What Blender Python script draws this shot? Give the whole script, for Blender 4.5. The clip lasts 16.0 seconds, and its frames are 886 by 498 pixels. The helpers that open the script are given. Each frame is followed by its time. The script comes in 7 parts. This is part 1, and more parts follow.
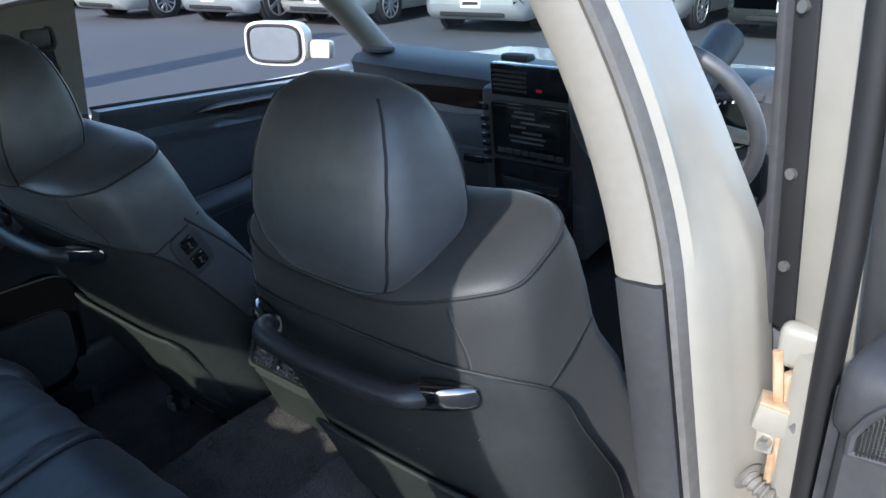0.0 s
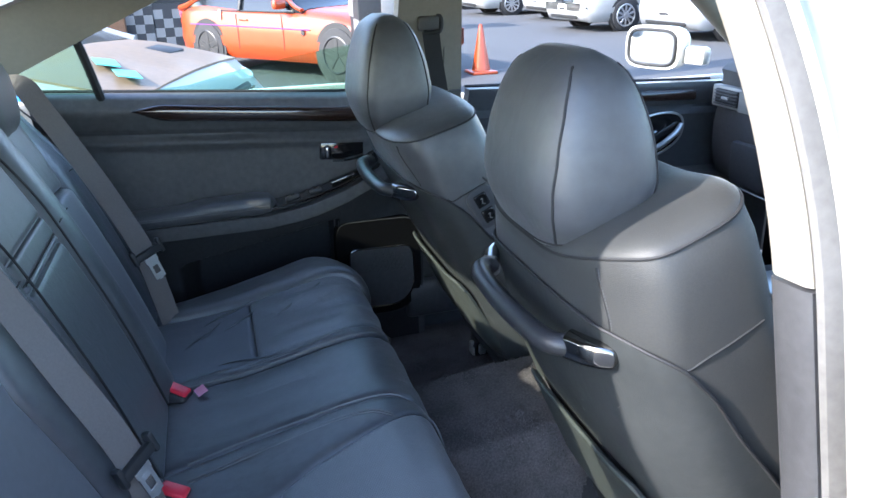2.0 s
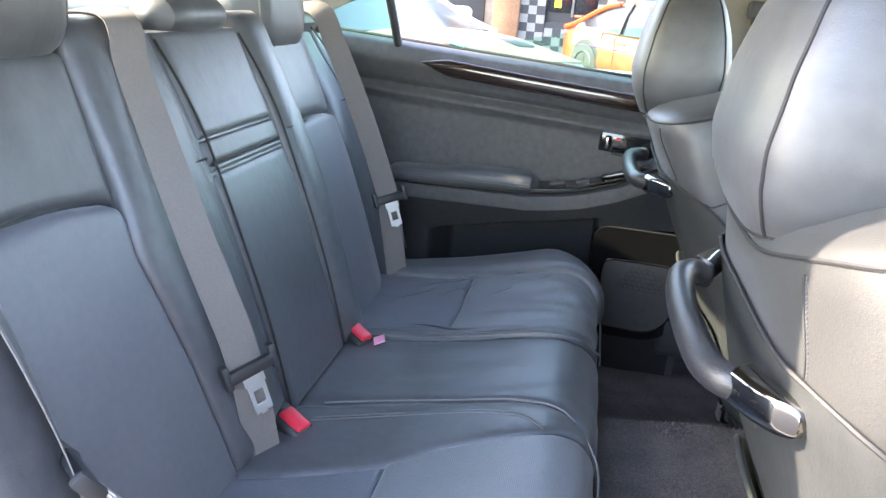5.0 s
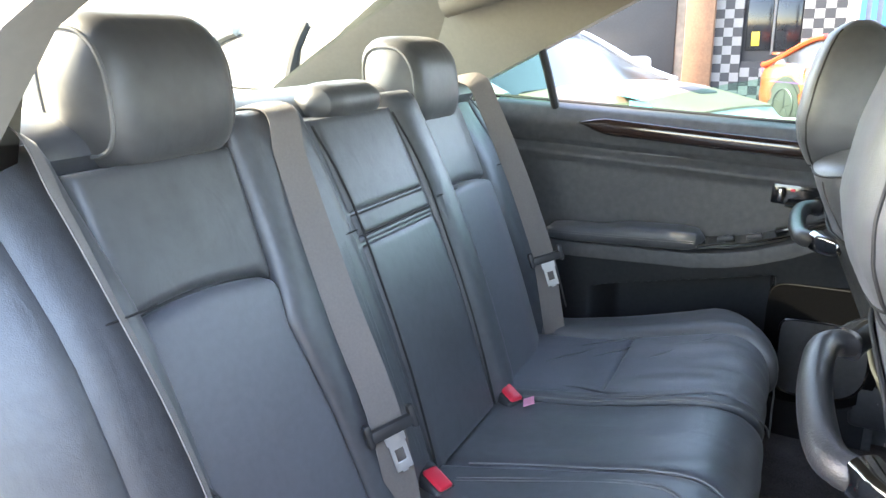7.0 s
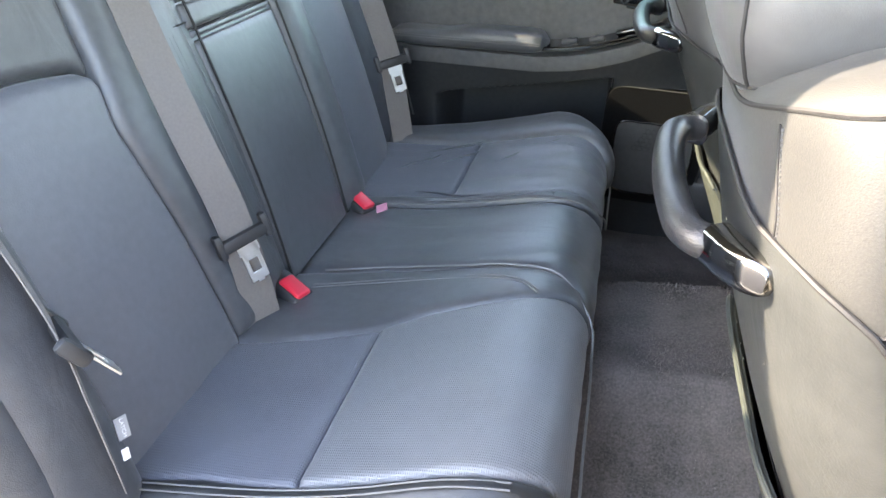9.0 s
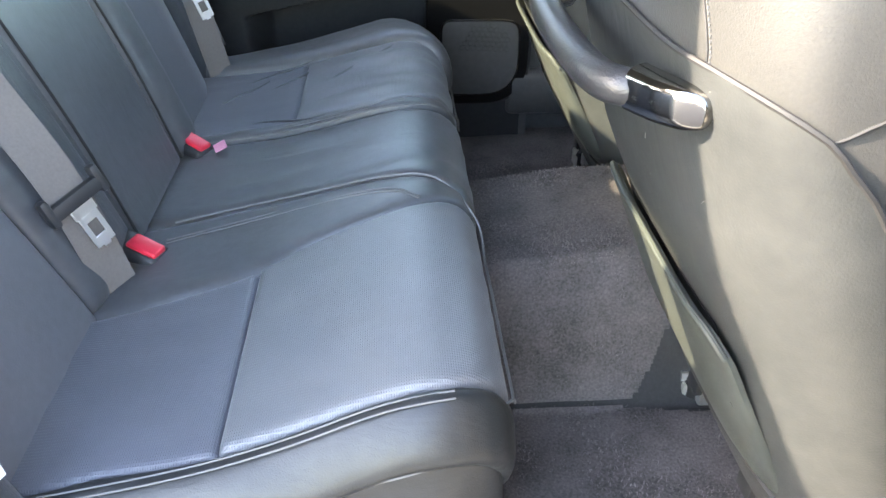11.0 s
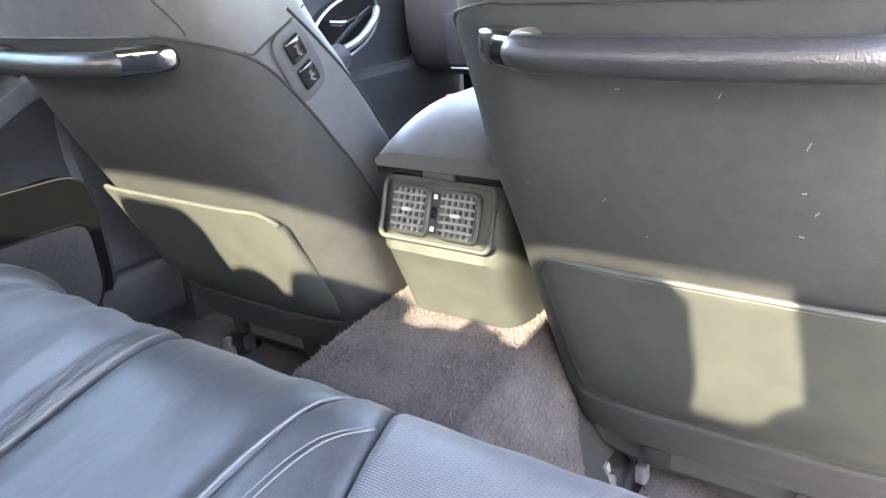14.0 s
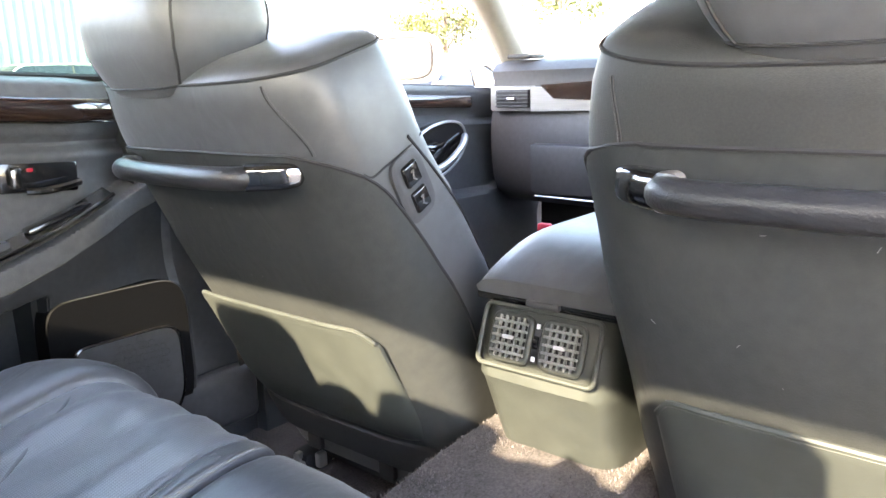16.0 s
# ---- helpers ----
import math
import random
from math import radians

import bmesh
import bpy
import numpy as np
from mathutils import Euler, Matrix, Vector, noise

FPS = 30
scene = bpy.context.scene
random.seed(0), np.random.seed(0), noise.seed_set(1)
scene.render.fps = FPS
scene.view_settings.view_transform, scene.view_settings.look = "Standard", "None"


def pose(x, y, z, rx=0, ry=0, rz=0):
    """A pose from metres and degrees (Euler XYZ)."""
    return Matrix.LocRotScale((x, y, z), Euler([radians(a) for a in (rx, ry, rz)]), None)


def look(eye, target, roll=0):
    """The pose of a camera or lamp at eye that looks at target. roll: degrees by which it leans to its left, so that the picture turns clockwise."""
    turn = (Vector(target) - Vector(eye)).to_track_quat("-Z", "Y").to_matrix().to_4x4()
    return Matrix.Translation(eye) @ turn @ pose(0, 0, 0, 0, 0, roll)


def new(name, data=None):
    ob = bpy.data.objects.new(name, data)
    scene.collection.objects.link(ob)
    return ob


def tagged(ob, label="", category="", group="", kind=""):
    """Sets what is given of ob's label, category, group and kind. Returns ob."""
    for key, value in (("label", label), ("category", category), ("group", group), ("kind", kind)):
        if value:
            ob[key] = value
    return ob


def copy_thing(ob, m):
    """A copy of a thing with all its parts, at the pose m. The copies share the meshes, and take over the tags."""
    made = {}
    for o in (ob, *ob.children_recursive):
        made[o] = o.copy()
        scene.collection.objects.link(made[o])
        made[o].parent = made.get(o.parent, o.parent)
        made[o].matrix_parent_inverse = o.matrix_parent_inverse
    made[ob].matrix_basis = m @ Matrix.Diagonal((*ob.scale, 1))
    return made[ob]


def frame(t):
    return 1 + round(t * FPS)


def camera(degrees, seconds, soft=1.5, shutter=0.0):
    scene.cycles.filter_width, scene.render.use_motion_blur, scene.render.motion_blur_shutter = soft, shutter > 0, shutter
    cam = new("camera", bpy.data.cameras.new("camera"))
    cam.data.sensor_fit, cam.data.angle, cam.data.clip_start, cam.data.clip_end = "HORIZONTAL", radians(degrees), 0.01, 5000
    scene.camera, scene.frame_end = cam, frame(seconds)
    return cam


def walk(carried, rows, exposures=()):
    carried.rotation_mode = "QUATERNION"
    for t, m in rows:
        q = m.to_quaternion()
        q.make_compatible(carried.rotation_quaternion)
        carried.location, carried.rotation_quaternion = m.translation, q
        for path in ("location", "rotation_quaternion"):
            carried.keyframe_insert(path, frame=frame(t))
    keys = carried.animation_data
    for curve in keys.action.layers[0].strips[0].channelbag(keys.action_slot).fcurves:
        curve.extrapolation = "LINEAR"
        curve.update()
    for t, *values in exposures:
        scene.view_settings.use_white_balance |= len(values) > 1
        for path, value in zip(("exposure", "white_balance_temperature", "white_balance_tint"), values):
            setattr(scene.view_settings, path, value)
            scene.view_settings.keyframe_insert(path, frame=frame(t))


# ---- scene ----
cam = camera(62.2, 16.0)
PATH = [
    (0, (0.061, -0.954, 1.443), (1.487, 0.202, 0.651), -1.4),
    (0.5, (0.145, -0.993, 1.438), (1.296, 0.422, 0.618), -1.7),
    (1, (0.172, -1.071, 1.418), (1.107, 0.5, 0.608), -0.8),
    (1.5, (0.155, -1.143, 1.405), (0.952, 0.517, 0.623), -0.6),
    (2, (0.216, -1.213, 1.398), (0.759, 0.572, 0.675), -1.5),
    (2.5, (0.281, -1.272, 1.339), (0.531, 0.66, 0.888), -3.4),
    (3, (0.32, -1.349, 1.282), (0.554, 0.549, 0.696), -1.0),
    (3.5, (0.332, -1.367, 1.284), (0.55, 0.521, 0.661), -0.1),
    (4, (0.316, -1.302, 1.276), (0.426, 0.595, 0.652), 1.8),
    (4.5, (0.349, -1.138, 1.244), (0.236, 0.757, 0.614), 3.8),
    (5, (0.446, -1.058, 1.237), (0.11, 0.801, 0.579), 4.6),
    (5.2, (0.475, -1.047, 1.247), (0.022, 0.787, 0.59), 3.6),
    (7.3, (0.531, -1.05, 1.269), (-0.33, 0.672, 0.727), -0.3),
    (7.5, (0.53, -1.049, 1.26), (-0.318, 0.662, 0.665), 0.6),
    (8, (0.531, -1.045, 1.246), (-0.235, 0.637, 0.482), 2.7),
    (8.5, (0.531, -1.041, 1.242), (-0.081, 0.644, 0.354), 3.5),
    (9, (0.498, -1.031, 1.227), (0.129, 0.671, 0.243), 2.6),
    (9.5, (0.468, -1.027, 1.206), (0.267, 0.636, 0.113), 0.5),
    (9.7, (0.466, -1.027, 1.202), (0.31, 0.617, 0.074), -0.3),
    (11.8, (0.378, -0.893, 1.108), (0.679, 0.755, 0.016), -1.4),
    (12, (0.366, -0.836, 1.092), (0.727, 0.849, 0.077), -2.8),
    (12.5, (0.276, -0.707, 1.06), (0.854, 0.982, 0.157), -5.4),
    (13, (0.16, -0.621, 1.032), (1.168, 0.874, 0.168), -5.4),
    (13.5, (0.088, -0.559, 1.033), (1.355, 0.715, 0.154), -7.0),
    (14, (0.067, -0.496, 1.031), (1.568, 0.59, 0.277), -4.5),
    (14.5, (0.044, -0.45, 1.036), (1.676, 0.546, 0.449), -1.9),
    (15, (0.032, -0.416, 1.043), (1.698, 0.568, 0.537), -1.8),
    (15.5, (0.032, -0.414, 1.046), (1.673, 0.619, 0.556), -2.3),
    (16, (0.036, -0.436, 1.042), (1.542, 0.804, 0.601), -1.7),
]
walk(cam, [(t, look(eye, target, roll)) for t, eye, target, roll in PATH], exposures=[(0, 1.88, 5880, 11), (0.5, 2.11, 5750, 12), (1, 2.99, 6050, 12), (1.5, 3.19, 5850, 12), (2.5, 3.16, 6550, 13), (4, 3.61, 6900, 14), (5.2, 4.4, 7650, 18), (7.5, 4.19, 7850, 15), (8.5, 4.56, 8650, 18), (9.5, 4.59, 8050, 13), (12, 4.79, 8050, 13), (12.5, 5.09, 9450, 22), (14.5, 5.23, 7800, 21), (15.2, 5.05, 8400, 21), (16, 5.0, 8350, 21)])
from mathutils.bvhtree import BVHTree

# ---- light ----
SUN_WAY = Vector((1.0, 0.16, -0.64)).normalized()
world = bpy.data.worlds.new("sky")
scene.world = world
world.use_nodes = True
wn = world.node_tree.nodes
sky = wn.new("ShaderNodeTexSky")
sky.sky_type = "NISHITA"
sky.sun_disc = False
sky.sun_elevation = math.asin(-SUN_WAY.z)
sky.sun_rotation = math.atan2(-SUN_WAY.x, -SUN_WAY.y)
sky.air_density, sky.dust_density = 1.0, 0.7
world.node_tree.links.new(sky.outputs[0], wn["Background"].inputs[0])
wn["Background"].inputs[1].default_value = 0.15
sun = new("sun", bpy.data.lights.new("sun", "SUN"))
sun.data.energy, sun.data.angle, sun.data.color = 2.0, radians(0.6), (1.0, 0.95, 0.87)
sun.matrix_world = Matrix.Translation((-6, -1, 6)) @ SUN_WAY.to_track_quat("-Z", "Y").to_matrix().to_4x4()


# ---- materials ----
def material(name, color, rough=0.5, metal=0.0, var=0.15, scale=30.0, bump=0.0, bscale=400.0, coat=0.0, spec=0.5, color2=None, crease=0.0, coat_rough=0.06, big=4.0, per_object=0.0, stretch=None):
    """Base colour with variation at two scales, and fine relief."""
    m = bpy.data.materials.new(name)
    m.use_nodes = True
    nt = m.node_tree
    n, l = nt.nodes, nt.links
    b = n["Principled BSDF"]
    b.inputs["Roughness"].default_value, b.inputs["Metallic"].default_value = rough, metal
    b.inputs["Coat Weight"].default_value, b.inputs["Coat Roughness"].default_value = coat, coat_rough
    b.inputs["Specular IOR Level"].default_value = spec
    co = n.new("ShaderNodeTexCoord")
    mp = n.new("ShaderNodeMapping")
    l.new(co.outputs["Object"], mp.inputs[0])
    if stretch:
        mp.inputs["Scale"].default_value = stretch
    fine = n.new("ShaderNodeTexNoise")
    fine.inputs["Scale"].default_value, fine.inputs["Detail"].default_value = scale, 6
    l.new(mp.outputs[0], fine.inputs["Vector"])
    wide = n.new("ShaderNodeTexNoise")
    wide.inputs["Scale"].default_value, wide.inputs["Detail"].default_value = big, 3
    l.new(mp.outputs[0], wide.inputs["Vector"])
    mix = n.new("ShaderNodeMix")
    mix.data_type = "RGBA"
    c2 = color2 or [max(0.0, c * (1 + 1.6 * var)) for c in color[:3]]
    mix.inputs[6].default_value = (*[c * (1 - var) for c in color[:3]], 1)
    mix.inputs[7].default_value = (*c2[:3], 1)
    ramp = n.new("ShaderNodeMapRange")
    ramp.inputs[1].default_value, ramp.inputs[2].default_value = 0.3, 0.7
    add = n.new("ShaderNodeMath")
    add.operation = "MULTIPLY_ADD"
    add.inputs[1].default_value = 0.5
    half = n.new("ShaderNodeMath")
    half.operation = "MULTIPLY"
    half.inputs[1].default_value = 0.5
    l.new(wide.outputs[0], half.inputs[0])
    l.new(fine.outputs[0], add.inputs[0])
    l.new(half.outputs[0], add.inputs[2])
    l.new(add.outputs[0], ramp.inputs[0])
    l.new(ramp.outputs[0], mix.inputs[0])
    out = mix.outputs[2]
    if per_object:
        info = n.new("ShaderNodeObjectInfo")
        hsv = n.new("ShaderNodeHueSaturation")
        mr = n.new("ShaderNodeMapRange")
        mr.inputs[3].default_value, mr.inputs[4].default_value = 1 - per_object, 1 + per_object
        l.new(info.outputs["Random"], mr.inputs[0])
        l.new(mr.outputs[0], hsv.inputs["Value"])
        l.new(out, hsv.inputs["Color"])
        out = hsv.outputs[0]
    l.new(out, b.inputs["Base Color"])
    rr = n.new("ShaderNodeMapRange")
    rr.inputs[3].default_value, rr.inputs[4].default_value = max(0.02, rough * (1 - 0.5 * var)), min(1, rough * (1 + 0.8 * var))
    l.new(wide.outputs[0], rr.inputs[0])
    l.new(rr.outputs[0], b.inputs["Roughness"])
    if crease:
        warp = n.new("ShaderNodeTexNoise")
        warp.inputs["Scale"].default_value, warp.inputs["Detail"].default_value, warp.inputs["Distortion"].default_value = 13.0, 3, 1.2
        sq = n.new("ShaderNodeMapping")
        sq.inputs["Scale"].default_value = (0.55, 1.5, 0.8)
        l.new(co.outputs["Object"], sq.inputs[0])
        l.new(sq.outputs[0], warp.inputs["Vector"])
        ridge = n.new("ShaderNodeMath")
        ridge.operation = "PINGPONG"
        ridge.inputs[1].default_value = 0.5
        l.new(warp.outputs[0], ridge.inputs[0])
    if bump:
        vo = n.new("ShaderNodeTexNoise")
        vo.inputs["Scale"].default_value, vo.inputs["Detail"].default_value = bscale, 2
        l.new(mp.outputs[0], vo.inputs["Vector"])
        bp = n.new("ShaderNodeBump")
        bp.inputs["Strength"].default_value, bp.inputs["Distance"].default_value = bump, 0.001
        l.new(vo.outputs[0], bp.inputs["Height"])
        l.new(bp.outputs[0], b.inputs["Normal"])
        if crease:
            cb = n.new("ShaderNodeBump")
            cb.inputs["Strength"].default_value, cb.inputs["Distance"].default_value = crease, 0.012
            l.new(ridge.outputs[0], cb.inputs["Height"])
            l.new(cb.outputs[0], bp.inputs["Normal"])
    return m


def perforate(m, pitch=0.0040):
    """Small round holes in rows, as in punched leather."""
    n, l = m.node_tree.nodes, m.node_tree.links
    b = n["Principled BSDF"]
    co = n.new("ShaderNodeTexCoord")
    mp = n.new("ShaderNodeMapping")
    mp.inputs["Scale"].default_value = (1 / (0.62 * pitch), 1 / pitch, 0.0)
    vor = n.new("ShaderNodeTexVoronoi")
    vor.voronoi_dimensions = "2D"
    vor.inputs["Randomness"].default_value = 0.0
    vor.inputs["Scale"].default_value = 1.0
    l.new(co.outputs["Object"], mp.inputs[0])
    l.new(mp.outputs[0], vor.inputs["Vector"])
    mr = n.new("ShaderNodeMapRange")
    mr.inputs[1].default_value, mr.inputs[2].default_value = 0.16, 0.42
    l.new(vor.outputs["Distance"], mr.inputs[0])
    bp = n.new("ShaderNodeBump")
    bp.inputs["Strength"].default_value, bp.inputs["Distance"].default_value = 0.55, 0.0010
    l.new(mr.outputs[0], bp.inputs["Height"])
    l.new(bp.outputs[0], b.inputs["Normal"])
    return m


def glass(name, tint=(0.9, 0.97, 0.93), rough=0.0):
    m = bpy.data.materials.new(name)
    m.use_nodes = True
    n, l = m.node_tree.nodes, m.node_tree.links
    n.remove(n["Principled BSDF"])
    tr, gl, mx = n.new("ShaderNodeBsdfTransparent"), n.new("ShaderNodeBsdfGlossy"), n.new("ShaderNodeMixShader")
    tr.inputs[0].default_value = (*tint, 1)
    gl.inputs["Roughness"].default_value = rough
    mx.inputs[0].default_value = 0.06
    l.new(tr.outputs[0], mx.inputs[1])
    l.new(gl.outputs[0], mx.inputs[2])
    l.new(mx.outputs[0], n["Material Output"].inputs[0])
    return m


def dusty_sheen(m, w):
    m.node_tree.nodes["Principled BSDF"].inputs["Sheen Weight"].default_value = w
    m.node_tree.nodes["Principled BSDF"].inputs["Sheen Roughness"].default_value = 0.35


def plain(name, color, rough=0.5, metal=0.0, coat=0.0):
    return material(name, color, rough, metal, var=0.06, coat=coat)


LEATHER = material("black_leather", (0.056, 0.060, 0.068), 0.44, coat=0.32, coat_rough=0.38, var=0.22, scale=60, bump=0.35, bscale=700, big=7, spec=0.8, crease=0.16)
LEATHER_SOFT = material("black_leather_cover", (0.062, 0.064, 0.068), 0.46, coat=0.24, coat_rough=0.38, var=0.2, scale=45, bump=0.25, bscale=900, big=6, spec=0.65, crease=0.12)
# Dusty; base also set below the far seat's leather to offset the sun.
DUSTY = material("dusty_leather_dimmed", (0.030, 0.0315, 0.032), 0.52, spec=0.45, var=0.16, scale=420, bump=0.3, bscale=700, color2=(0.042, 0.042, 0.040), big=9)
PERF = perforate(material("punched_leather", (0.130, 0.136, 0.150), 0.45, coat=0.4, coat_rough=0.42, var=0.05, scale=60, big=6, spec=0.8))
PERF_REAR = perforate(material("punched_blue_leather", (0.105, 0.111, 0.134), 0.46, coat=0.35, coat_rough=0.40, var=0.06, scale=60, big=6, spec=0.8))
PERF_BACK = material("back_fabric_leather", (0.116, 0.121, 0.138), 0.5, coat=0.3, coat_rough=0.35, var=0.10, scale=90, bump=0.3, bscale=500, big=6)
VINYL = material("wrinkled_dark_vinyl", (0.032, 0.0355, 0.036), 0.48, spec=0.4, var=0.2, scale=60, bump=0.3, bscale=500, color2=(0.042, 0.0445, 0.044), big=7, crease=0.10)
# Darker copy of LEATHER; the near bolster's shade is put into the colour.
SHADEDHIDE = material("shaded_black_leather", (0.020, 0.0215, 0.023), 0.40, coat=0.15, coat_rough=0.35, var=0.2, scale=60, bump=0.35, bscale=600, spec=0.5, crease=0.16)
# Near-zero black that paints the shade of a recess.
RECESS_SHADE = material("painted_recess_shade", (0.006, 0.006, 0.0065), 1.0, spec=0.05, var=0.2, scale=200)
LOWTRIM = material("dark_door_trim", (0.022, 0.023, 0.025), 0.7, spec=0.3, var=0.2, scale=90, bump=0.3, bscale=500)
HANDLE = material("black_grained_handle", (0.022, 0.022, 0.024), 0.33, var=0.2, scale=70, bump=0.5, bscale=500)
SHELL = material("grey_green_plastic", (0.036, 0.040, 0.037), 0.45, spec=0.35, var=0.25, scale=25, bump=0.25, bscale=900, color2=(0.050, 0.055, 0.050), big=5)
PLASTIC = material("dark_grey_plastic", (0.045, 0.045, 0.048), 0.5, var=0.2, scale=80, bump=0.3, bscale=900)
DOORPLASTIC = material("grained_grey_plastic", (0.075, 0.076, 0.080), 0.5, var=0.25, scale=60, bump=0.5, bscale=350)
# Lighter than the console plastic: sun on the vent slats is in the colour.
PALEGREY = material("pale_trim_and_lit_slats", (0.150, 0.156, 0.148), 0.45, var=0.12, scale=90)
MARBLE = material("blue_green_marble", (0.022, 0.032, 0.034), 0.3, var=0.4, scale=60, coat=0.2, color2=(0.075, 0.098, 0.098), big=30)
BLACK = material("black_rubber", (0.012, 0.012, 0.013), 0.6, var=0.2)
GLOSSBLACK = material("gloss_black", (0.01, 0.01, 0.011), 0.12, var=0.1, coat=0.5)
SEAL = material("grey_door_seal", (0.11, 0.105, 0.10), 0.7, var=0.2, scale=80)
BEIGE = material("beige_headliner", (0.235, 0.222, 0.195), 0.9, var=0.08, scale=300, bump=0.3, bscale=1200)
BEIGETRIM = material("beige_trim", (0.215, 0.20, 0.174), 0.6, var=0.06, scale=90, bump=0.2, bscale=900)
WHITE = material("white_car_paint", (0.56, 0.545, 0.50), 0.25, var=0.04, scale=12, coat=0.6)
# Half the body white: dimmed in the colour against the sun on the jamb.
JAMB = material("white_jamb_paint_dimmed", (0.28, 0.267, 0.232), 0.4, var=0.05, scale=30, color2=(0.31, 0.292, 0.252), coat=0.2)
RUSTY = material("rust_stained_paint", (0.62, 0.52, 0.38), 0.5, var=0.2, scale=60, color2=(0.33, 0.17, 0.07), big=20)
CHROME = material("chrome", (0.24, 0.24, 0.24), 0.12, 1.0, var=0.05)
SATIN = material("satin_silver", (0.55, 0.55, 0.55), 0.3, 0.9, var=0.05)
STEEL = material("zinc_steel", (0.5, 0.49, 0.46), 0.4, 0.9, var=0.2)
WOOD = material("glossy_dark_wood", (0.020, 0.011, 0.009), 0.12, var=0.4, scale=40, coat=1.0, color2=(0.04, 0.02, 0.013), stretch=(0.6, 1, 14), big=9)
CARPET = material("grey_brown_carpet", (0.036, 0.032, 0.033), 0.98, var=0.6, scale=260, bump=1.0, bscale=700, color2=(0.150, 0.129, 0.128), big=14)
PILE = material("carpet_pile", (0.036, 0.032, 0.033), 0.95, var=0.7, scale=150, color2=(0.20, 0.172, 0.17), big=12)
WEB = material("seat_belt_webbing", (0.165, 0.148, 0.140), 0.7, var=0.12, scale=300, bump=0.5, bscale=1600)
REDBTN = plain("red_button", (0.75, 0.03, 0.06), 0.35)
PINK = plain("pink_label", (0.85, 0.35, 0.50), 0.6)
LABEL = plain("white_label", (0.75, 0.75, 0.75), 0.6)
SCUFF = plain("pale_scuff", (0.16, 0.16, 0.155), 0.7)
FINESTITCH = plain("dark_thread", (0.085, 0.085, 0.087), 0.7)
SEAM = plain("dark_seam", (0.016, 0.016, 0.017), 0.7)
STITCH = plain("grey_thread", (0.125, 0.125, 0.13), 0.6)
PALESTITCH = plain("pale_piping", (0.14, 0.142, 0.145), 0.45)
ASPHALT = material("asphalt", (0.050, 0.050, 0.052), 0.85, var=0.2, scale=60, bump=0.6, bscale=150, big=0.4)
# White car paint with the sun's glare taken out of its colour.
CARWHITE = material("dimmed_white_paint", (0.255, 0.252, 0.245), 0.3, var=0.06, scale=12, coat=0.5)
ORANGE = material("orange_car_paint", (0.30, 0.034, 0.003), 0.35, var=0.05, coat=0.4)
SILVER = material("silver_car_paint", (0.34, 0.35, 0.36), 0.3, 0.4, var=0.04, coat=0.7)
# The brown building's reflection, painted into the white bonnet's colour.
HOODREFLECTION = material("white_hood_with_reflection", (0.165, 0.112, 0.068), 0.6, 0.1, var=0.12, coat=0.08)
DARKCAR = material("dark_green_car_paint", (0.03, 0.035, 0.032), 0.25, 0.2, var=0.05, coat=0.8)
CARGLASS = plain("tinted_car_glass", (0.012, 0.014, 0.016), 0.12, 0.0, 0.0)
LENS = plain("headlamp_lens", (0.65, 0.67, 0.68), 0.1, 0.3, 0.8)
TYRE = material("tyre_rubber", (0.02, 0.02, 0.021), 0.8, var=0.2)
RIM = plain("alloy_rim", (0.45, 0.45, 0.46), 0.3, 0.8)
BRICKDARK = material("painted_black_board", (0.02, 0.02, 0.022), 0.6, var=0.2)
CHECKW = material("painted_white_board", (0.22, 0.214, 0.207), 0.6, var=0.12, color2=(0.165, 0.155, 0.15))
BROWN = material("brown_painted_post", (0.17, 0.085, 0.045), 0.6, var=0.2)
CORR = material("pale_corrugated_sheet", (0.20, 0.21, 0.22), 0.5, var=0.15, scale=3, color2=(0.17, 0.17, 0.17))
WALLM = material("grey_brown_plaster", (0.20, 0.175, 0.15), 0.9, var=0.2, scale=8)
BLUE = plain("blue_paint", (0.03, 0.16, 0.5), 0.5)
LEAF = material("leaf_green", (0.07, 0.10, 0.025), 0.6, var=0.5, scale=5, color2=(0.13, 0.14, 0.03))
BARK = material("bark", (0.12, 0.085, 0.06), 0.9, var=0.3)
CLEAR = glass("clear_glass", (0.93, 0.97, 0.95))
REARGLASS = glass("rear_window_glass", (0.92, 0.95, 0.90))
GREEN = glass("green_tint_glass", (0.74, 0.92, 0.82))
SCREEN = plain("dark_screen", (0.012, 0.014, 0.013), 0.15, 0, 0.6)
MIRROR = plain("mirror_glass", (0.85, 0.87, 0.88), 0.02, 1.0)

for _m, _w in ((LEATHER, 0.12), (PERF, 0.12), (PERF_REAR, 0.12), (PERF_BACK, 0.2), (LEATHER_SOFT, 0.12), (DUSTY, 0.15), (WEB, 0.2)):
    dusty_sheen(_m, _w)


# ---- mesh helpers ----
def mesh_ob(name, bm, mat, parent=None, label="", smooth=True):
    me = bpy.data.meshes.new(name)
    bm.normal_update()
    bm.to_mesh(me)
    bm.free()
    me.materials.append(mat)
    if smooth:
        me.shade_smooth()
        me.set_sharp_from_angle(angle=radians(38))
    ob = new(name, me)
    if parent is not None:
        ob.parent = parent
    if label:
        ob["label"] = label
    return ob


def part(name, bm, mat, parent, label="", smooth=True):
    return mesh_ob(name, bm, mat, parent, label, smooth)


def empty(name, at=(0, 0, 0)):
    e = new(name)
    e.location = at
    bpy.context.view_layer.update()
    return e


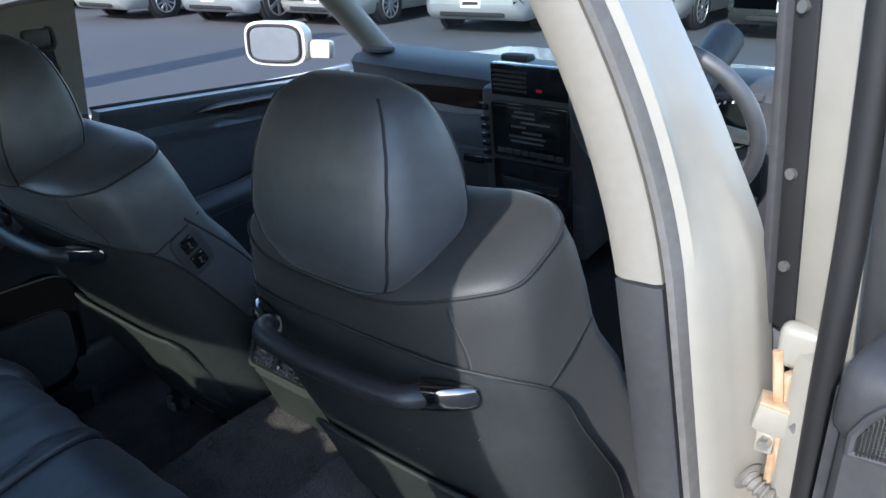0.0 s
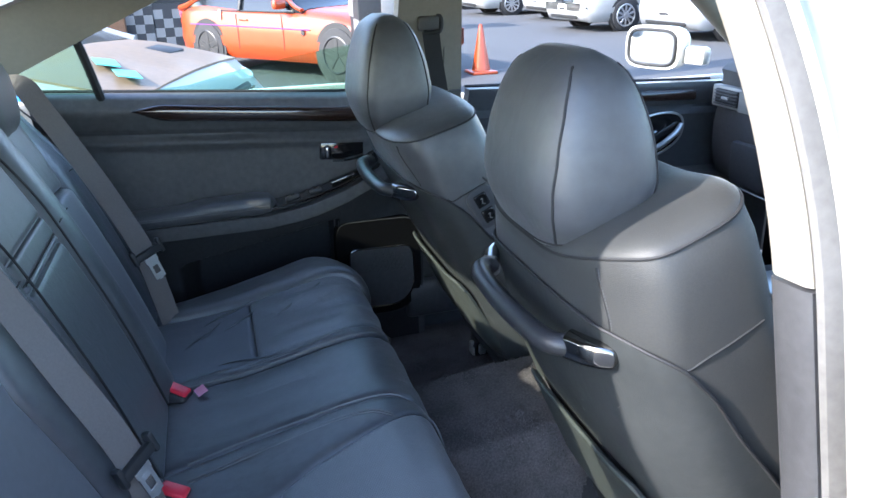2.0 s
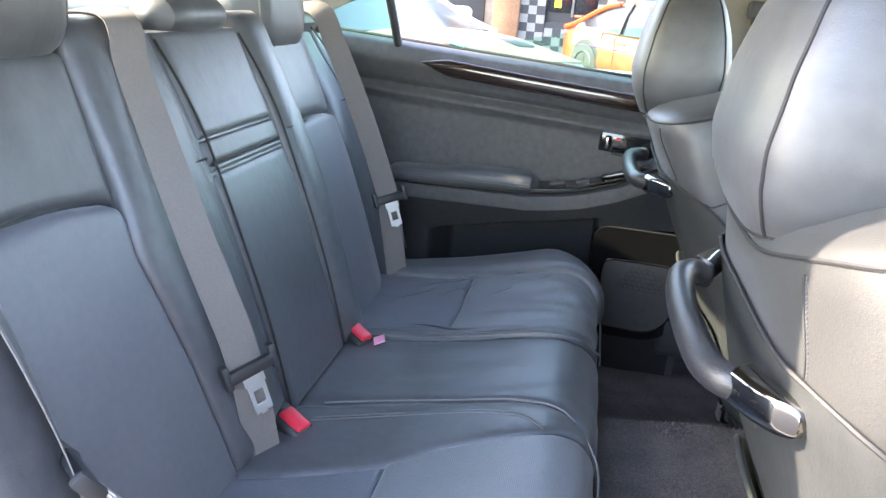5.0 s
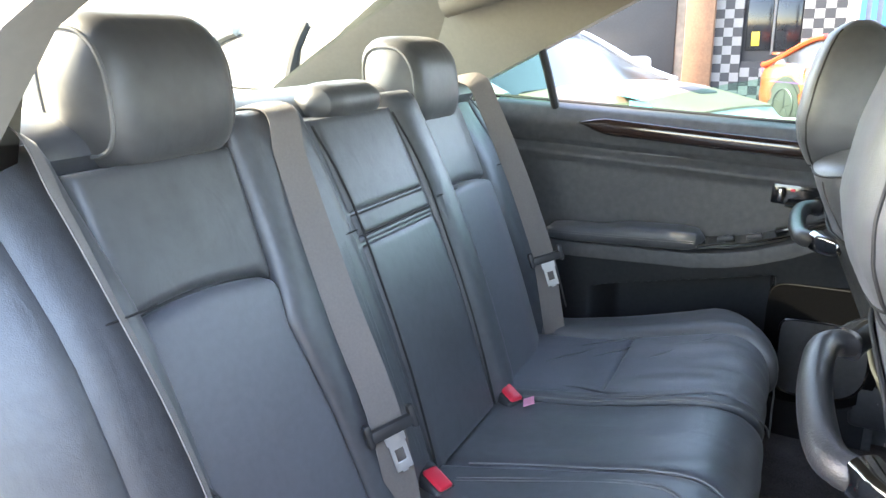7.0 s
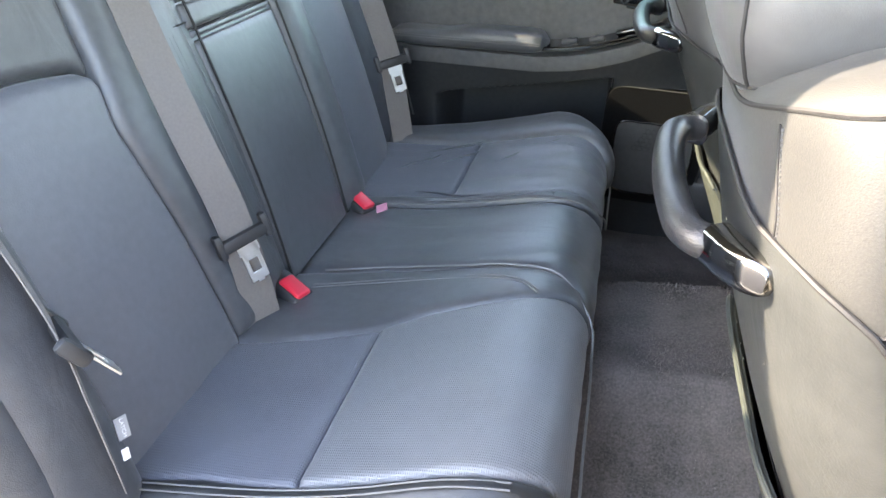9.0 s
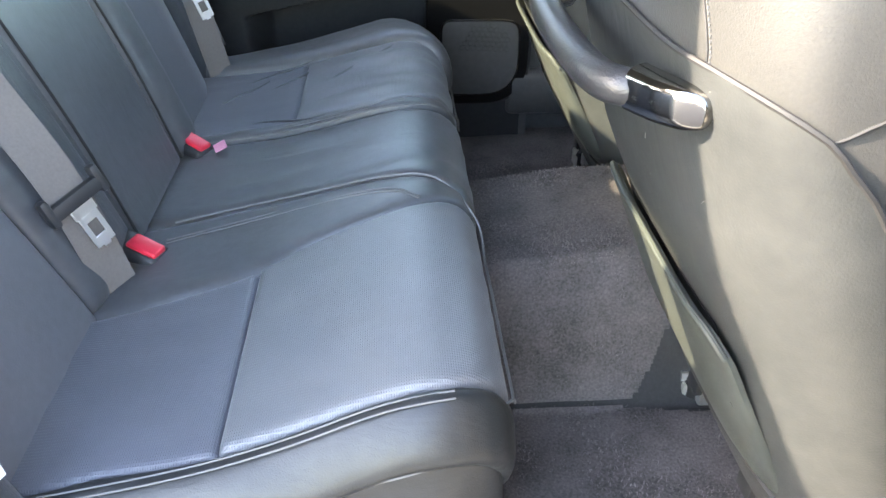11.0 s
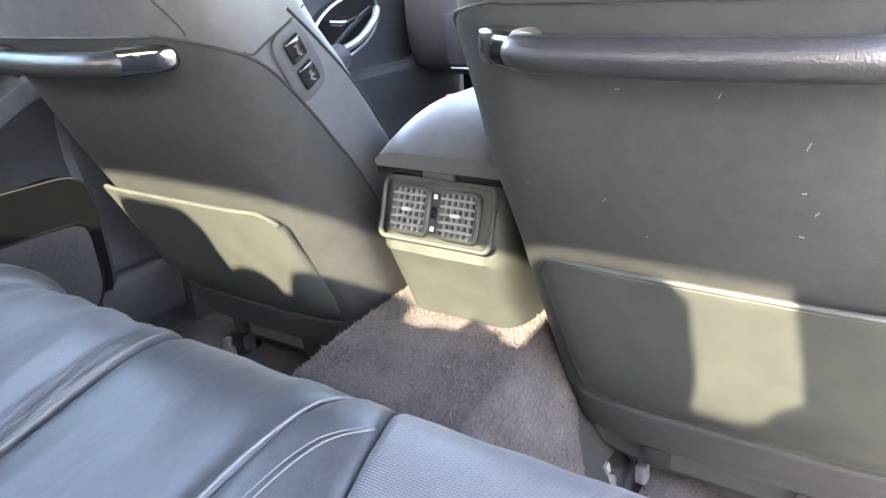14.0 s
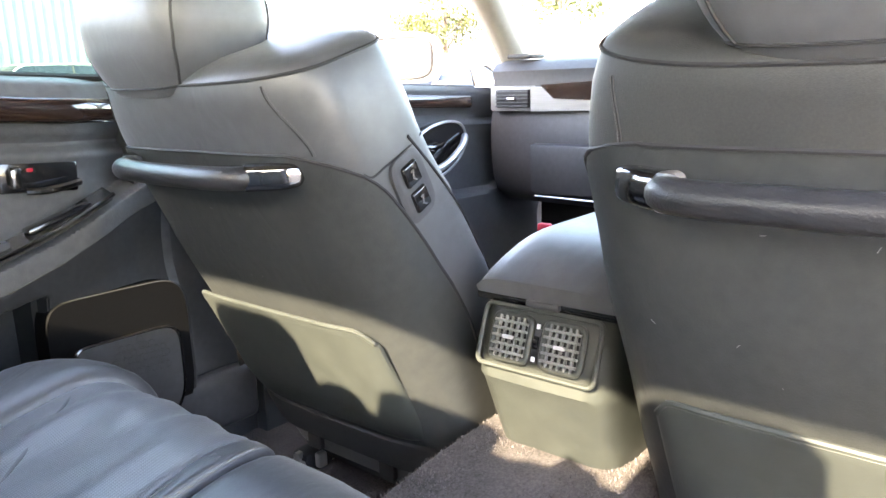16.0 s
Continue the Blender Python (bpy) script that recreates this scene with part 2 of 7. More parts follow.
def thing(name, label, category, at=(0, 0, 0), group="", kind=""):
    return tagged(empty(name, at), label, category, group, kind)


def solid(name, bm, mat, label, category="", group="", kind=""):
    return tagged(mesh_ob(name, bm, mat), label, category, group, kind)


def smoothstep(t):
    t = min(1.0, max(0.0, t))
    return t * t * (3 - 2 * t)


def interp(t, pts):
    """Smooth curve through (t, value) pairs, monotone between them."""
    if t <= pts[0][0]:
        return pts[0][1]
    for (a, va), (b, vb) in zip(pts, pts[1:]):
        if t <= b:
            return va + (vb - va) * (t - a) / (b - a)
    return pts[-1][1]


def curve_pts(pts, n=8, closed=False):
    """Catmull-Rom through the points."""
    p = [Vector(q) for q in pts]
    out = []
    m = len(p)
    for i in range(m if closed else m - 1):
        if closed:
            a, b, c, d = p[i - 1], p[i], p[(i + 1) % m], p[(i + 2) % m]
        else:
            a, b, c, d = p[max(i - 1, 0)], p[i], p[i + 1], p[min(i + 2, m - 1)]
        for k in range(n):
            t = k / n
            out.append(0.5 * ((2 * b) + (c - a) * t + (2 * a - 5 * b + 4 * c - d) * t * t + (3 * b - a - 3 * c + d) * t ** 3))
    if not closed:
        out.append(p[-1])
    return out


def rings(bm, loops, caps=True, closed=True, wrap=False):
    """Skin a list of equal loops."""
    vs = [[bm.verts.new(p) for p in loop] for loop in loops]
    k = len(vs[0])
    pairs = list(zip(vs, vs[1:])) + ([(vs[-1], vs[0])] if wrap else [])
    for a, b in pairs:
        for i in range(k if closed else k - 1):
            j = (i + 1) % k
            bm.faces.new((a[i], a[j], b[j], b[i]))
    if caps and closed and not wrap:
        bm.faces.new(vs[0][::-1])
        bm.faces.new(vs[-1])
    return bm


def fixed(bm):
    bmesh.ops.recalc_face_normals(bm, faces=bm.faces)
    return bm


def tube_bm(pts, r, n=8, steps=6, closed=False, bm=None, flat=1.0, raw=False):
    """A round cord along a smooth curve; r may be a function of 0..1."""
    bm = bm or bmesh.new()
    path = [Vector(p) for p in pts] if raw else curve_pts(pts, steps, closed)
    loops = []
    up = Vector((0.13, 0.21, 0.97)).normalized()
    m = len(path)
    side = None
    for i, p in enumerate(path):
        if closed:
            d = path[(i + 1) % m] - path[i - 1]
        else:
            d = path[min(i + 1, m - 1)] - path[max(i - 1, 0)]
        d = d.normalized() if d.length > 1e-9 else Vector((1, 0, 0))
        if side is None:
            side = d.cross(up).normalized()
        side = (side - d * side.dot(d)).normalized()
        other = d.cross(side)
        rad = r(i / max(1, m - 1)) if callable(r) else r
        loops.append([p + (side * math.cos(a) + other * math.sin(a) * flat) * rad for a in (2 * math.pi * k / n for k in range(n))])
    rings(bm, loops, wrap=closed)
    return fixed(bm)


def box_bm(size, at=(0, 0, 0), bevel=0.0, segs=2, rot=None, bm=None):
    own = bm is None
    b = bmesh.new()
    bmesh.ops.create_cube(b, size=1.0)
    bmesh.ops.scale(b, vec=size, verts=b.verts)
    if bevel:
        bmesh.ops.bevel(b, geom=b.edges[:], offset=bevel, segments=segs, affect="EDGES", profile=0.5)
    m = Matrix.Translation(at)
    if rot:
        m = m @ Euler([radians(a) for a in rot]).to_matrix().to_4x4()
    bmesh.ops.transform(b, matrix=m, verts=b.verts)
    if own:
        return b
    me = bpy.data.meshes.new("tmp")
    b.to_mesh(me)
    b.free()
    bm.from_mesh(me)
    bpy.data.meshes.remove(me)
    return bm


def cyl_bm(r, h, at=(0, 0, 0), axis="z", n=24, r2=None, bevel=0.0):
    b = bmesh.new()
    bmesh.ops.create_cone(b, cap_ends=True, segments=n, radius1=r, radius2=r if r2 is None else r2, depth=h)
    if bevel:
        bmesh.ops.bevel(b, geom=[e for e in b.edges if len(e.link_faces) == 2 and e.calc_face_angle(0) > 1.0], offset=bevel, segments=2, affect="EDGES", profile=0.5)
    rot = {"z": (0, 0, 0), "x": (0, 90, 0), "y": (90, 0, 0)}[axis]
    bmesh.ops.transform(b, matrix=Matrix.Translation(at) @ Euler([radians(a) for a in rot]).to_matrix().to_4x4(), verts=b.verts)
    return b


def plate_bm(outline, normal, thick, bm=None):
    """A flat plate from an outline, pushed back along the normal."""
    bm = bm or bmesh.new()
    n = Vector(normal).normalized()
    rings(bm, [[Vector(p) for p in outline], [Vector(p) - n * thick for p in outline]])
    return fixed(bm)


def sheet_bm(fn, nu, nv, thick, back):
    """A curved panel: fn(u, v) is its face, back the way its thickness goes."""
    bm = bmesh.new()
    back = Vector(back)
    f = [[bm.verts.new(fn(i / nu, j / nv)) for j in range(nv + 1)] for i in range(nu + 1)]
    g = [[bm.verts.new(v.co + back * thick) for v in row] for row in f]
    for i in range(nu):
        for j in range(nv):
            bm.faces.new((f[i][j], f[i + 1][j], f[i + 1][j + 1], f[i][j + 1]))
            bm.faces.new((g[i][j], g[i][j + 1], g[i + 1][j + 1], g[i + 1][j]))
    for i in range(nu):
        bm.faces.new((f[i][0], g[i][0], g[i + 1][0], f[i + 1][0]))
        bm.faces.new((f[i][nv], f[i + 1][nv], g[i + 1][nv], g[i][nv]))
    for j in range(nv):
        bm.faces.new((f[0][j], f[0][j + 1], g[0][j + 1], g[0][j]))
        bm.faces.new((f[nu][j], g[nu][j], g[nu][j + 1], f[nu][j + 1]))
    return fixed(bm)


def puff(u, v, eu=0.08, ev=0.08):
    """1 in the middle of a pad, rolling to 0 at its edges."""
    a = min(1.0, min(u, 1 - u) / eu) if eu else 1
    b = min(1.0, min(v, 1 - v) / ev) if ev else 1
    return math.sqrt(max(0, 1 - (1 - a) ** 2)) * math.sqrt(max(0, 1 - (1 - b) ** 2))


def pad_bm(fn, nu, nv, height, depth, eu=0.1, ev=0.1, wrinkle=0.0, seed=0.0, norm=None):
    """An upholstered pad that swells by height over the surface fn(u, v) and goes depth below it. Edges are sampled more closely."""
    def warp(t):
        return t + 0.10 * math.sin(2 * math.pi * t) * -1
    bm = bmesh.new()
    e = 1e-3

    def nrm(u, v):
        if norm:
            return Vector(norm)
        a = Vector(fn(min(1, u + e), v)) - Vector(fn(max(0, u - e), v))
        b = Vector(fn(u, min(1, v + e))) - Vector(fn(u, max(0, v - e)))
        return a.cross(b).normalized()
    top, low = [], []
    for i in range(nu + 1):
        u = warp(i / nu)
        rt, rl = [], []
        for j in range(nv + 1):
            v = warp(j / nv)
            p, n = Vector(fn(u, v)), nrm(u, v)
            h = puff(u, v, eu, ev) * height
            if wrinkle:
                q = p * 14 + Vector((seed, seed * 2, 0))
                h += wrinkle * noise.noise(Vector((q.x * 0.5, q.y * 1.8, q.z * 0.5))) * min(1, 4 * min(u, 1 - u, v, 1 - v) + 0.25)
            rt.append(bm.verts.new(p + n * h))
            rl.append(bm.verts.new(p - n * depth))
        top.append(rt)
        low.append(rl)
    for i in range(nu):
        for j in range(nv):
            bm.faces.new((top[i][j], top[i + 1][j], top[i + 1][j + 1], top[i][j + 1]))
            bm.faces.new((low[i][j], low[i][j + 1], low[i + 1][j + 1], low[i + 1][j]))
    for i in range(nu):
        bm.faces.new((top[i][0], low[i][0], low[i + 1][0], top[i + 1][0]))
        bm.faces.new((top[i][nv], top[i + 1][nv], low[i + 1][nv], low[i][nv]))
    for j in range(nv):
        bm.faces.new((top[0][j], top[0][j + 1], low[0][j + 1], low[0][j]))
        bm.faces.new((top[nu][j], low[nu][j], low[nu][j + 1], top[nu][j + 1]))
    return fixed(bm)


def between(a, b, t):
    return Vector(a).lerp(Vector(b), t)


# ---- ground ----
MID = 0.035


def ground():
    bm = bmesh.new()
    bmesh.ops.create_grid(bm, x_segments=40, y_segments=40, size=600)
    solid("ground", bm, ASPHALT, "grey asphalt car park ground with faint stains", "ground", kind="structure")


ground()


# ---- car shell ----
def tunnel_z(x, y):
    top = 0.205 + 0.03 * smoothstep((x - 0.45) / 0.35)
    a = abs(y - MID)
    return 0.30 + top * (1 - smoothstep((a - 0.125) / 0.12))


FLOORPAN = material("dark_floor_felt", (0.020, 0.020, 0.021), 0.85, var=0.3, scale=200, bump=0.5, bscale=500)


def bare(p):
    """The strip along the tunnel's foot that the carpet leaves free."""
    if p.y > MID:
        return 0.262 < p.y - MID < 0.285
    lo = -0.198 - 0.02 * smoothstep((p.x - 0.70) / 0.2)
    hi = -0.190 + 0.050 * smoothstep((p.x - 0.76) / 0.085)
    return lo < p.y < hi and p.x > 0.30


def floor():
    def fn(u, v):
        x, y = 0.0 + 2.05 * u, -0.66 + 1.52 * v
        return Vector((x, y, tunnel_z(x, y) + 0.004 * noise.noise(Vector((x * 9, y * 9, 0)))))
    ob = mesh_ob("floor", sheet_bm(fn, 60, 90, 0.05, (0, 0, -1)), FLOORPAN)
    tagged(ob, "dark felt and plastic car floor with a raised tunnel", "floor", kind="structure")
    mat = sheet_bm(lambda u, v: fn(u * 0.98 * 0.52, v) + Vector((0, 0, 0.011)), 230, 330, 0.009, (0, 0, -1))
    bmesh.ops.delete(mat, geom=[f for f in mat.faces if bare(f.calc_center_median())], context="FACES")
    tagged(mesh_ob("carpet", mat, CARPET), "thick grey-brown carpet with cut edges over the tunnel", "carpet", kind="structure")


floor()


def pile():
    """Short tufts where the carpet is seen close."""
    rng = random.Random(5)
    vs, fs = [], []
    for _ in range(42000):
        x, y = rng.uniform(0.40, 0.93), rng.uniform(-0.62, 0.74)
        if abs(y - MID) > 0.27 and rng.random() < 0.45:
            continue
        if bare(Vector((x, y, 0))):
            continue
        z = tunnel_z(x, y) + 0.009
        a, h, w = rng.uniform(0, 6.28), rng.uniform(0.0025, 0.0055), 0.0009
        dx, dy = math.cos(a) * w, math.sin(a) * w
        lx, ly = rng.uniform(-0.003, 0.003), rng.uniform(-0.003, 0.003)
        n = len(vs)
        vs += [(x - dx, y - dy, z), (x + dx, y + dy, z), (x + lx + dx * 0.6, y + ly + dy * 0.6, z + h), (x + lx - dx * 0.6, y + ly - dy * 0.6, z + h)]
        fs.append((n, n + 1, n + 2, n + 3))
    me = bpy.data.meshes.new("carpet_tufts")
    me.from_pydata(vs, [], fs)
    me.materials.append(PILE)
    tagged(new("carpet_tufts", me), "short fuzzy grey-brown carpet pile", "carpet", kind="stuff")


pile()


def side_y(z, s):
    """Inner face of the greenhouse; s is +1 for the closed side."""
    lean = max(0.0, z - 1.08) * 0.42
    return 0.83 - lean if s > 0 else -0.70 + lean * 1.2


def wall_piece(name, outline, s, mat, thick, label, nsub=1, category="pillar trim"):
    """A side trim panel from its outline in x and z, following the lean of the side."""
    pts = [Vector((x, side_y(z, s), z)) for x, z in outline]
    return tagged(mesh_ob(name, plate_bm(pts, (0, -s, 0), thick), mat), label, category, kind="structure")


def sloped(a, b, n=6):
    return [(a[0] + (b[0] - a[0]) * k / n, a[1] + (b[1] - a[1]) * k / n) for k in range(n)]


def shell():
    # headliner, slightly domed
    def head(u, v):
        x, y = -0.30 + 1.80 * u, -0.525 + 1.235 * v
        e = 2 * v - 1
        return Vector((x, y, 1.475 - 0.045 * abs(e) ** 3 - 0.05 * smoothstep((-0.02 - x) / 0.3) - 0.03 * smoothstep((x - 1.1) / 0.4)))
    tagged(mesh_ob("ceiling", sheet_bm(head, 30, 20, 0.01, (0, 0, 1)), BEIGE), "beige fabric headliner of the car roof", "headliner", kind="structure")

    def skin(u, v):
        x, y = -0.33 + 1.9 * u, -0.545 + 1.315 * v
        e = 2 * v - 1
        return Vector((x, y, 1.505 - 0.05 * abs(e) ** 3 - 0.05 * smoothstep((-0.02 - x) / 0.3) - 0.03 * smoothstep((x - 1.1) / 0.4)))
    tagged(mesh_ob("roof", sheet_bm(skin, 30, 20, 0.02, (0, 0, 1)), WHITE), "white painted car roof panel", "roof", kind="structure")
    for s in (1, -1):
        y = side_y(1.44, s)
        rail = tube_bm(([(-0.30, y, 1.36)] if s > 0 else [(-0.36, y, 1.452), (-0.12, y, 1.432)]) + [(0.0, y, 1.425), (0.35, y, 1.452), (0.8, y, 1.456), (1.25, y, 1.44), (1.55, y, 1.38)], 0.034, 10, 8)
        tagged(mesh_ob("trim", rail, BEIGETRIM), "beige roof side rail above the door openings", "roof rail", kind="structure")
        # rear pillar trim, over and behind the sloping rear edge of the window
        edge = sloped((-0.25, 1.165), (0.33, 1.432), 8)
        wall_piece("trim", [(-0.62, 1.10), (-0.30, 1.10)] + edge + [(0.33, 1.432), (0.30, 1.47), (-0.3, 1.47), (-0.62, 1.30)] if s > 0 else
                   [(-0.62, 0.62), (-0.20, 0.62), (-0.16, 1.05), (-0.06, 1.285), (0.06, 1.37), (0.17, 1.412), (0.30, 1.43), (0.30, 1.47), (-0.16, 1.47), (-0.33, 1.14), (-0.62, 1.10)],
                   s, BEIGETRIM, 0.05, "beige padded rear pillar trim beside the rear seat")
        # front pillar
        a = tube_bm([(1.40, side_y(1.44, s), 1.44), (1.62, side_y(1.30, s) + 0.0, 1.31), (1.95, side_y(1.08, s) - 0.02 * s, 1.06)], 0.042, 10, 8)
        tagged(mesh_ob("trim", a, BEIGETRIM), "pale grey front pillar trim beside the windscreen", "pillar trim", kind="structure")
    # far centre pillar
    wall_piece("trim", [(0.705, 1.06), (0.905, 1.06), (0.885, 1.25), (0.868, 1.40), (0.885, 1.46), (0.68, 1.46), (0.705, 1.40)], 1, BEIGETRIM, 0.05, "beige upper centre pillar trim with belt slide")
    wall_piece("trim", [(0.70, 0.35), (0.93, 0.35), (0.905, 1.058), (0.705, 1.058)], 1, PLASTIC, 0.05, "dark grey lower centre pillar trim")
    # quarter-window divider
    tagged(mesh_ob("trim", tube_bm([(-0.055, side_y(1.115, 1) + 0.02, 1.10), (-0.07, side_y(1.2, 1) + 0.02, 1.20), (-0.085, side_y(1.29, 1) + 0.02, 1.29)], 0.011, 8, 4), BLACK), "black upright divider bar of the quarter window", "window divider", kind="structure")
    # windscreen and rear glass
    for nm, p, mat in (("window_1", [(1.43, -0.60, 1.45), (1.43, 0.67, 1.45), (2.02, 0.76, 1.05), (2.02, -0.68, 1.05)], CLEAR),
                       ("window_2", [(-0.33, -0.67, 1.43), (-0.33, 0.64, 1.43), (-0.92, 0.70, 1.10), (-0.92, -0.72, 1.10)], REARGLASS)):
        ob = mesh_ob(nm, plate_bm(p, (1 if "1" in nm else -1, 0, 0.8), 0.004), mat, smooth=False)
        ob.visible_shadow = "2" in nm
        tagged(ob, "clear laminated windscreen" if "1" in nm else "green-tinted rear window glass", "window", kind="structure")
    for s in (1, -1):
        w = 0.0 if s < 0 else -0.12
        q = lambda y: 0.035 + s * (y + w)
        part_pts = [(-0.27, q(0.74), 1.47), (-0.33, q(0.70), 1.46), (-0.60, q(0.72), 1.285), (-0.94, q(0.75), 1.09), (-0.60, q(0.80 - w), 1.08), (-0.25, q(0.82 - w), 1.10)] if s > 0 else [(-0.27, -0.640, 1.47), (-0.33, -0.630, 1.46), (-0.60, -0.685, 1.285), (-0.94, -0.715, 1.09), (-0.60, -0.765, 1.08), (-0.45, -0.760, 1.10)]
        tagged(mesh_ob("trim", plate_bm(part_pts, (0.3, -s, 0.1), 0.03), BEIGETRIM), "beige rear pillar trim beside the rear window", "pillar trim", kind="structure")
    # unseen strip, added to set the top of the sun patch on the seats
    head = plate_bm([(-0.30, MID - 0.62, 1.449), (-0.30, MID + 0.62, 1.449), (-0.352, MID + 0.63, 1.420), (-0.352, MID - 0.63, 1.420)], (-0.5, 0, 0.85), 0.02)
    tagged(mesh_ob("trim", head, BEIGETRIM, smooth=False), "unseen beige header strip added to cut the sun through the rear window", "header trim", kind="structure")
    # rear shelf, deck, flanks and nose that close the car
    solid("parcel_shelf", box_bm((0.62, 1.36, 0.04), (-0.62, MID, 1.085), 0.012), DOORPLASTIC, "dark textured parcel shelf behind the rear seat", "shelf", kind="structure")
    solid("boot_lid", box_bm((0.8, 1.74, 0.05), (-1.28, 0.062, 1.065), 0.02), WHITE, "white painted boot lid", "boot lid", kind="structure")
    solid("bonnet", box_bm((1.0, 1.74, 0.05), (2.50, 0.062, 0.965), 0.02, rot=(0, 4, 0)), WHITE, "white painted bonnet ahead of the windscreen", "bonnet", kind="structure")
    solid("front_bulkhead", box_bm((0.04, 1.5, 0.85), (2.03, MID, 0.62), 0.01), BLACK, "dark bulkhead behind the dashboard", "bulkhead", kind="structure")
    solid("rear_bulkhead", box_bm((0.04, 1.4, 0.80), (-0.42, MID, 0.68), 0.01), BLACK, "dark panel behind the rear seat back", "bulkhead", kind="structure")
    solid("rear_bumper", box_bm((0.06, 1.80, 0.78), (-1.70, 0.062, 0.70), 0.03, 2), WHITE, "white painted tail panel and bumper", "bumper", kind="structure")
    solid("front_bumper", box_bm((0.06, 1.80, 0.60), (2.97, 0.062, 0.62), 0.03, 2), WHITE, "white painted nose panel and bumper", "bumper", kind="structure")
    for s, y in ((1, 0.955), (-1, -0.83)):
        solid("rear_quarter", box_bm((1.45, 0.05, 0.78), (-0.98 if s < 0 else -0.93, y, 0.70), 0.02), WHITE, "white painted rear quarter panel", "car panel", kind="structure")
        solid("door_sill", box_bm((2.2, 0.13, 0.12), (0.9, y - 0.05 * s, 0.31), 0.02), PLASTIC if s > 0 else JAMB, "door sill with scuffed edge", "sill", kind="structure")
        solid("front_wing", box_bm((0.95, 0.05, 0.62), (2.48, y, 0.65), 0.02), WHITE, "white painted front wing", "car panel", kind="structure")


shell()


def near_pillar():
    """Centre pillar at the open doorway."""
    body = thing("centre_pillar", "white painted centre pillar with beige and grey trim", "pillar", kind="structure")
    zs = [0.33 + 0.0353 * k for k in range(33)]

    def off(z):
        t = max(0.0, z - 1.085)
        return -0.10 * t - 0.26 * t * t, 0.15 * t + 0.52 * t * t

    def column(plan, za, zb):
        loops = []
        for z in [za] + [q for q in zs if za < q < zb] + [zb]:
            dx, dy = off(z)
            low = max(0.0, 1.085 - z)
            dx, dy = dx + 0.100 * low, dy - 0.137 * low
            flare = 0.010 * smoothstep((1.22 - z) / 0.135)
            thin = 0.72 * smoothstep((z - 1.06) / 0.34)
            loops.append([Vector((x + dx, (y if y > -0.7235 else y + (-0.7235 - y) * thin) + 0.018 * thin * (y < -0.7235) + dy - (flare * min(1, (-0.728 - y) / 0.02) if y < -0.728 else 0), z)) for x, y in plan])
        return fixed(rings(bmesh.new(), loops))

    inner = [(0.754, -0.694), (0.749, -0.688), (0.744, -0.652), (0.749, -0.642), (0.86, -0.640), (0.90, -0.66), (0.90, -0.694)]
    part("upper_trim", column(inner, 1.092, 1.46), BEIGETRIM, body, "beige upper pillar trim")
    part("lower_trim", column([(x + (0.0 if x > 0.8 else -0.002), y) for x, y in inner], 0.33, 1.088), PLASTIC, body, "grey lower pillar trim")
    seal = [(0.782, -0.712), (0.766, -0.711), (0.755, -0.706), (0.752, -0.699), (0.782, -0.697)]
    part("door_seal", column(seal, 0.33, 1.46), SEAL, body, "grey rubber door seal")
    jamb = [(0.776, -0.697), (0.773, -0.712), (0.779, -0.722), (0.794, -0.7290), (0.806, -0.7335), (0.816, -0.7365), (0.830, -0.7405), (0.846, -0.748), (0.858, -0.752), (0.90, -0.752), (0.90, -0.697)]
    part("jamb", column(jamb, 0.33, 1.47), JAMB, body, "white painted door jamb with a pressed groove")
    return body


near_pillar()


def near_front_door():
    d = thing("front_door", "closed white front door seen from the open doorway", "car door")
    part("door_skin", box_bm((0.90, 0.035, 0.68), (1.37, -0.815, 0.69), 0.012), WHITE, d, "white outer skin")
    part("door_trim", box_bm((0.82, 0.06, 0.66), (1.36, -0.755, 0.69), 0.02), DOORPLASTIC, d, "dark door trim")


near_front_door()


# ---- rear seat ----
CUSHION = [(0.0, 0.565), (0.10, 0.572), (0.20, 0.583), (0.30, 0.606), (0.38, 0.628), (0.436, 0.640), (0.476, 0.634), (0.503, 0.612), (0.515, 0.575), (0.509, 0.50), (0.494, 0.40), (0.488, 0.345)]
_len = [0.0]
for (_a, _b), (_c, _d) in zip(CUSHION, CUSHION[1:]):
    _len.append(_len[-1] + math.hypot(_c - _a, _d - _b))


def cushion_at(s, y):
    """A point of the bench's upper face, s metres forward along its profile."""
    pts = [(l, Vector((x, 0, z))) for l, (x, z) in zip(_len, CUSHION)]
    i = 0
    while i < len(pts) - 2 and s > pts[i + 1][0]:
        i += 1
    t = (s - pts[i][0]) / (pts[i + 1][0] - pts[i][0])
    p0, p1, p2, p3 = pts[max(i - 1, 0)][1], pts[i][1], pts[i + 1][1], pts[min(i + 2, len(pts) - 1)][1]
    p = 0.5 * ((2 * p1) + (p2 - p0) * t + (2 * p0 - 5 * p1 + 4 * p2 - p3) * t * t + (3 * p1 - p0 - 3 * p2 + p3) * t ** 3)
    return Vector((p.x, y, p.z))


def back_at(h, y, out=0.0):
    """A point of the bench's back rest, at height h, out metres ahead of its plane."""
    x = -0.128 - 0.40 * (h - 0.97) + 0.022 * math.sin((h - 0.6) * 5.0)
    out -= 0.034 * smoothstep((y - 0.42) / 0.18)
    return Vector((x + out * 0.93, y, h + out * 0.37))


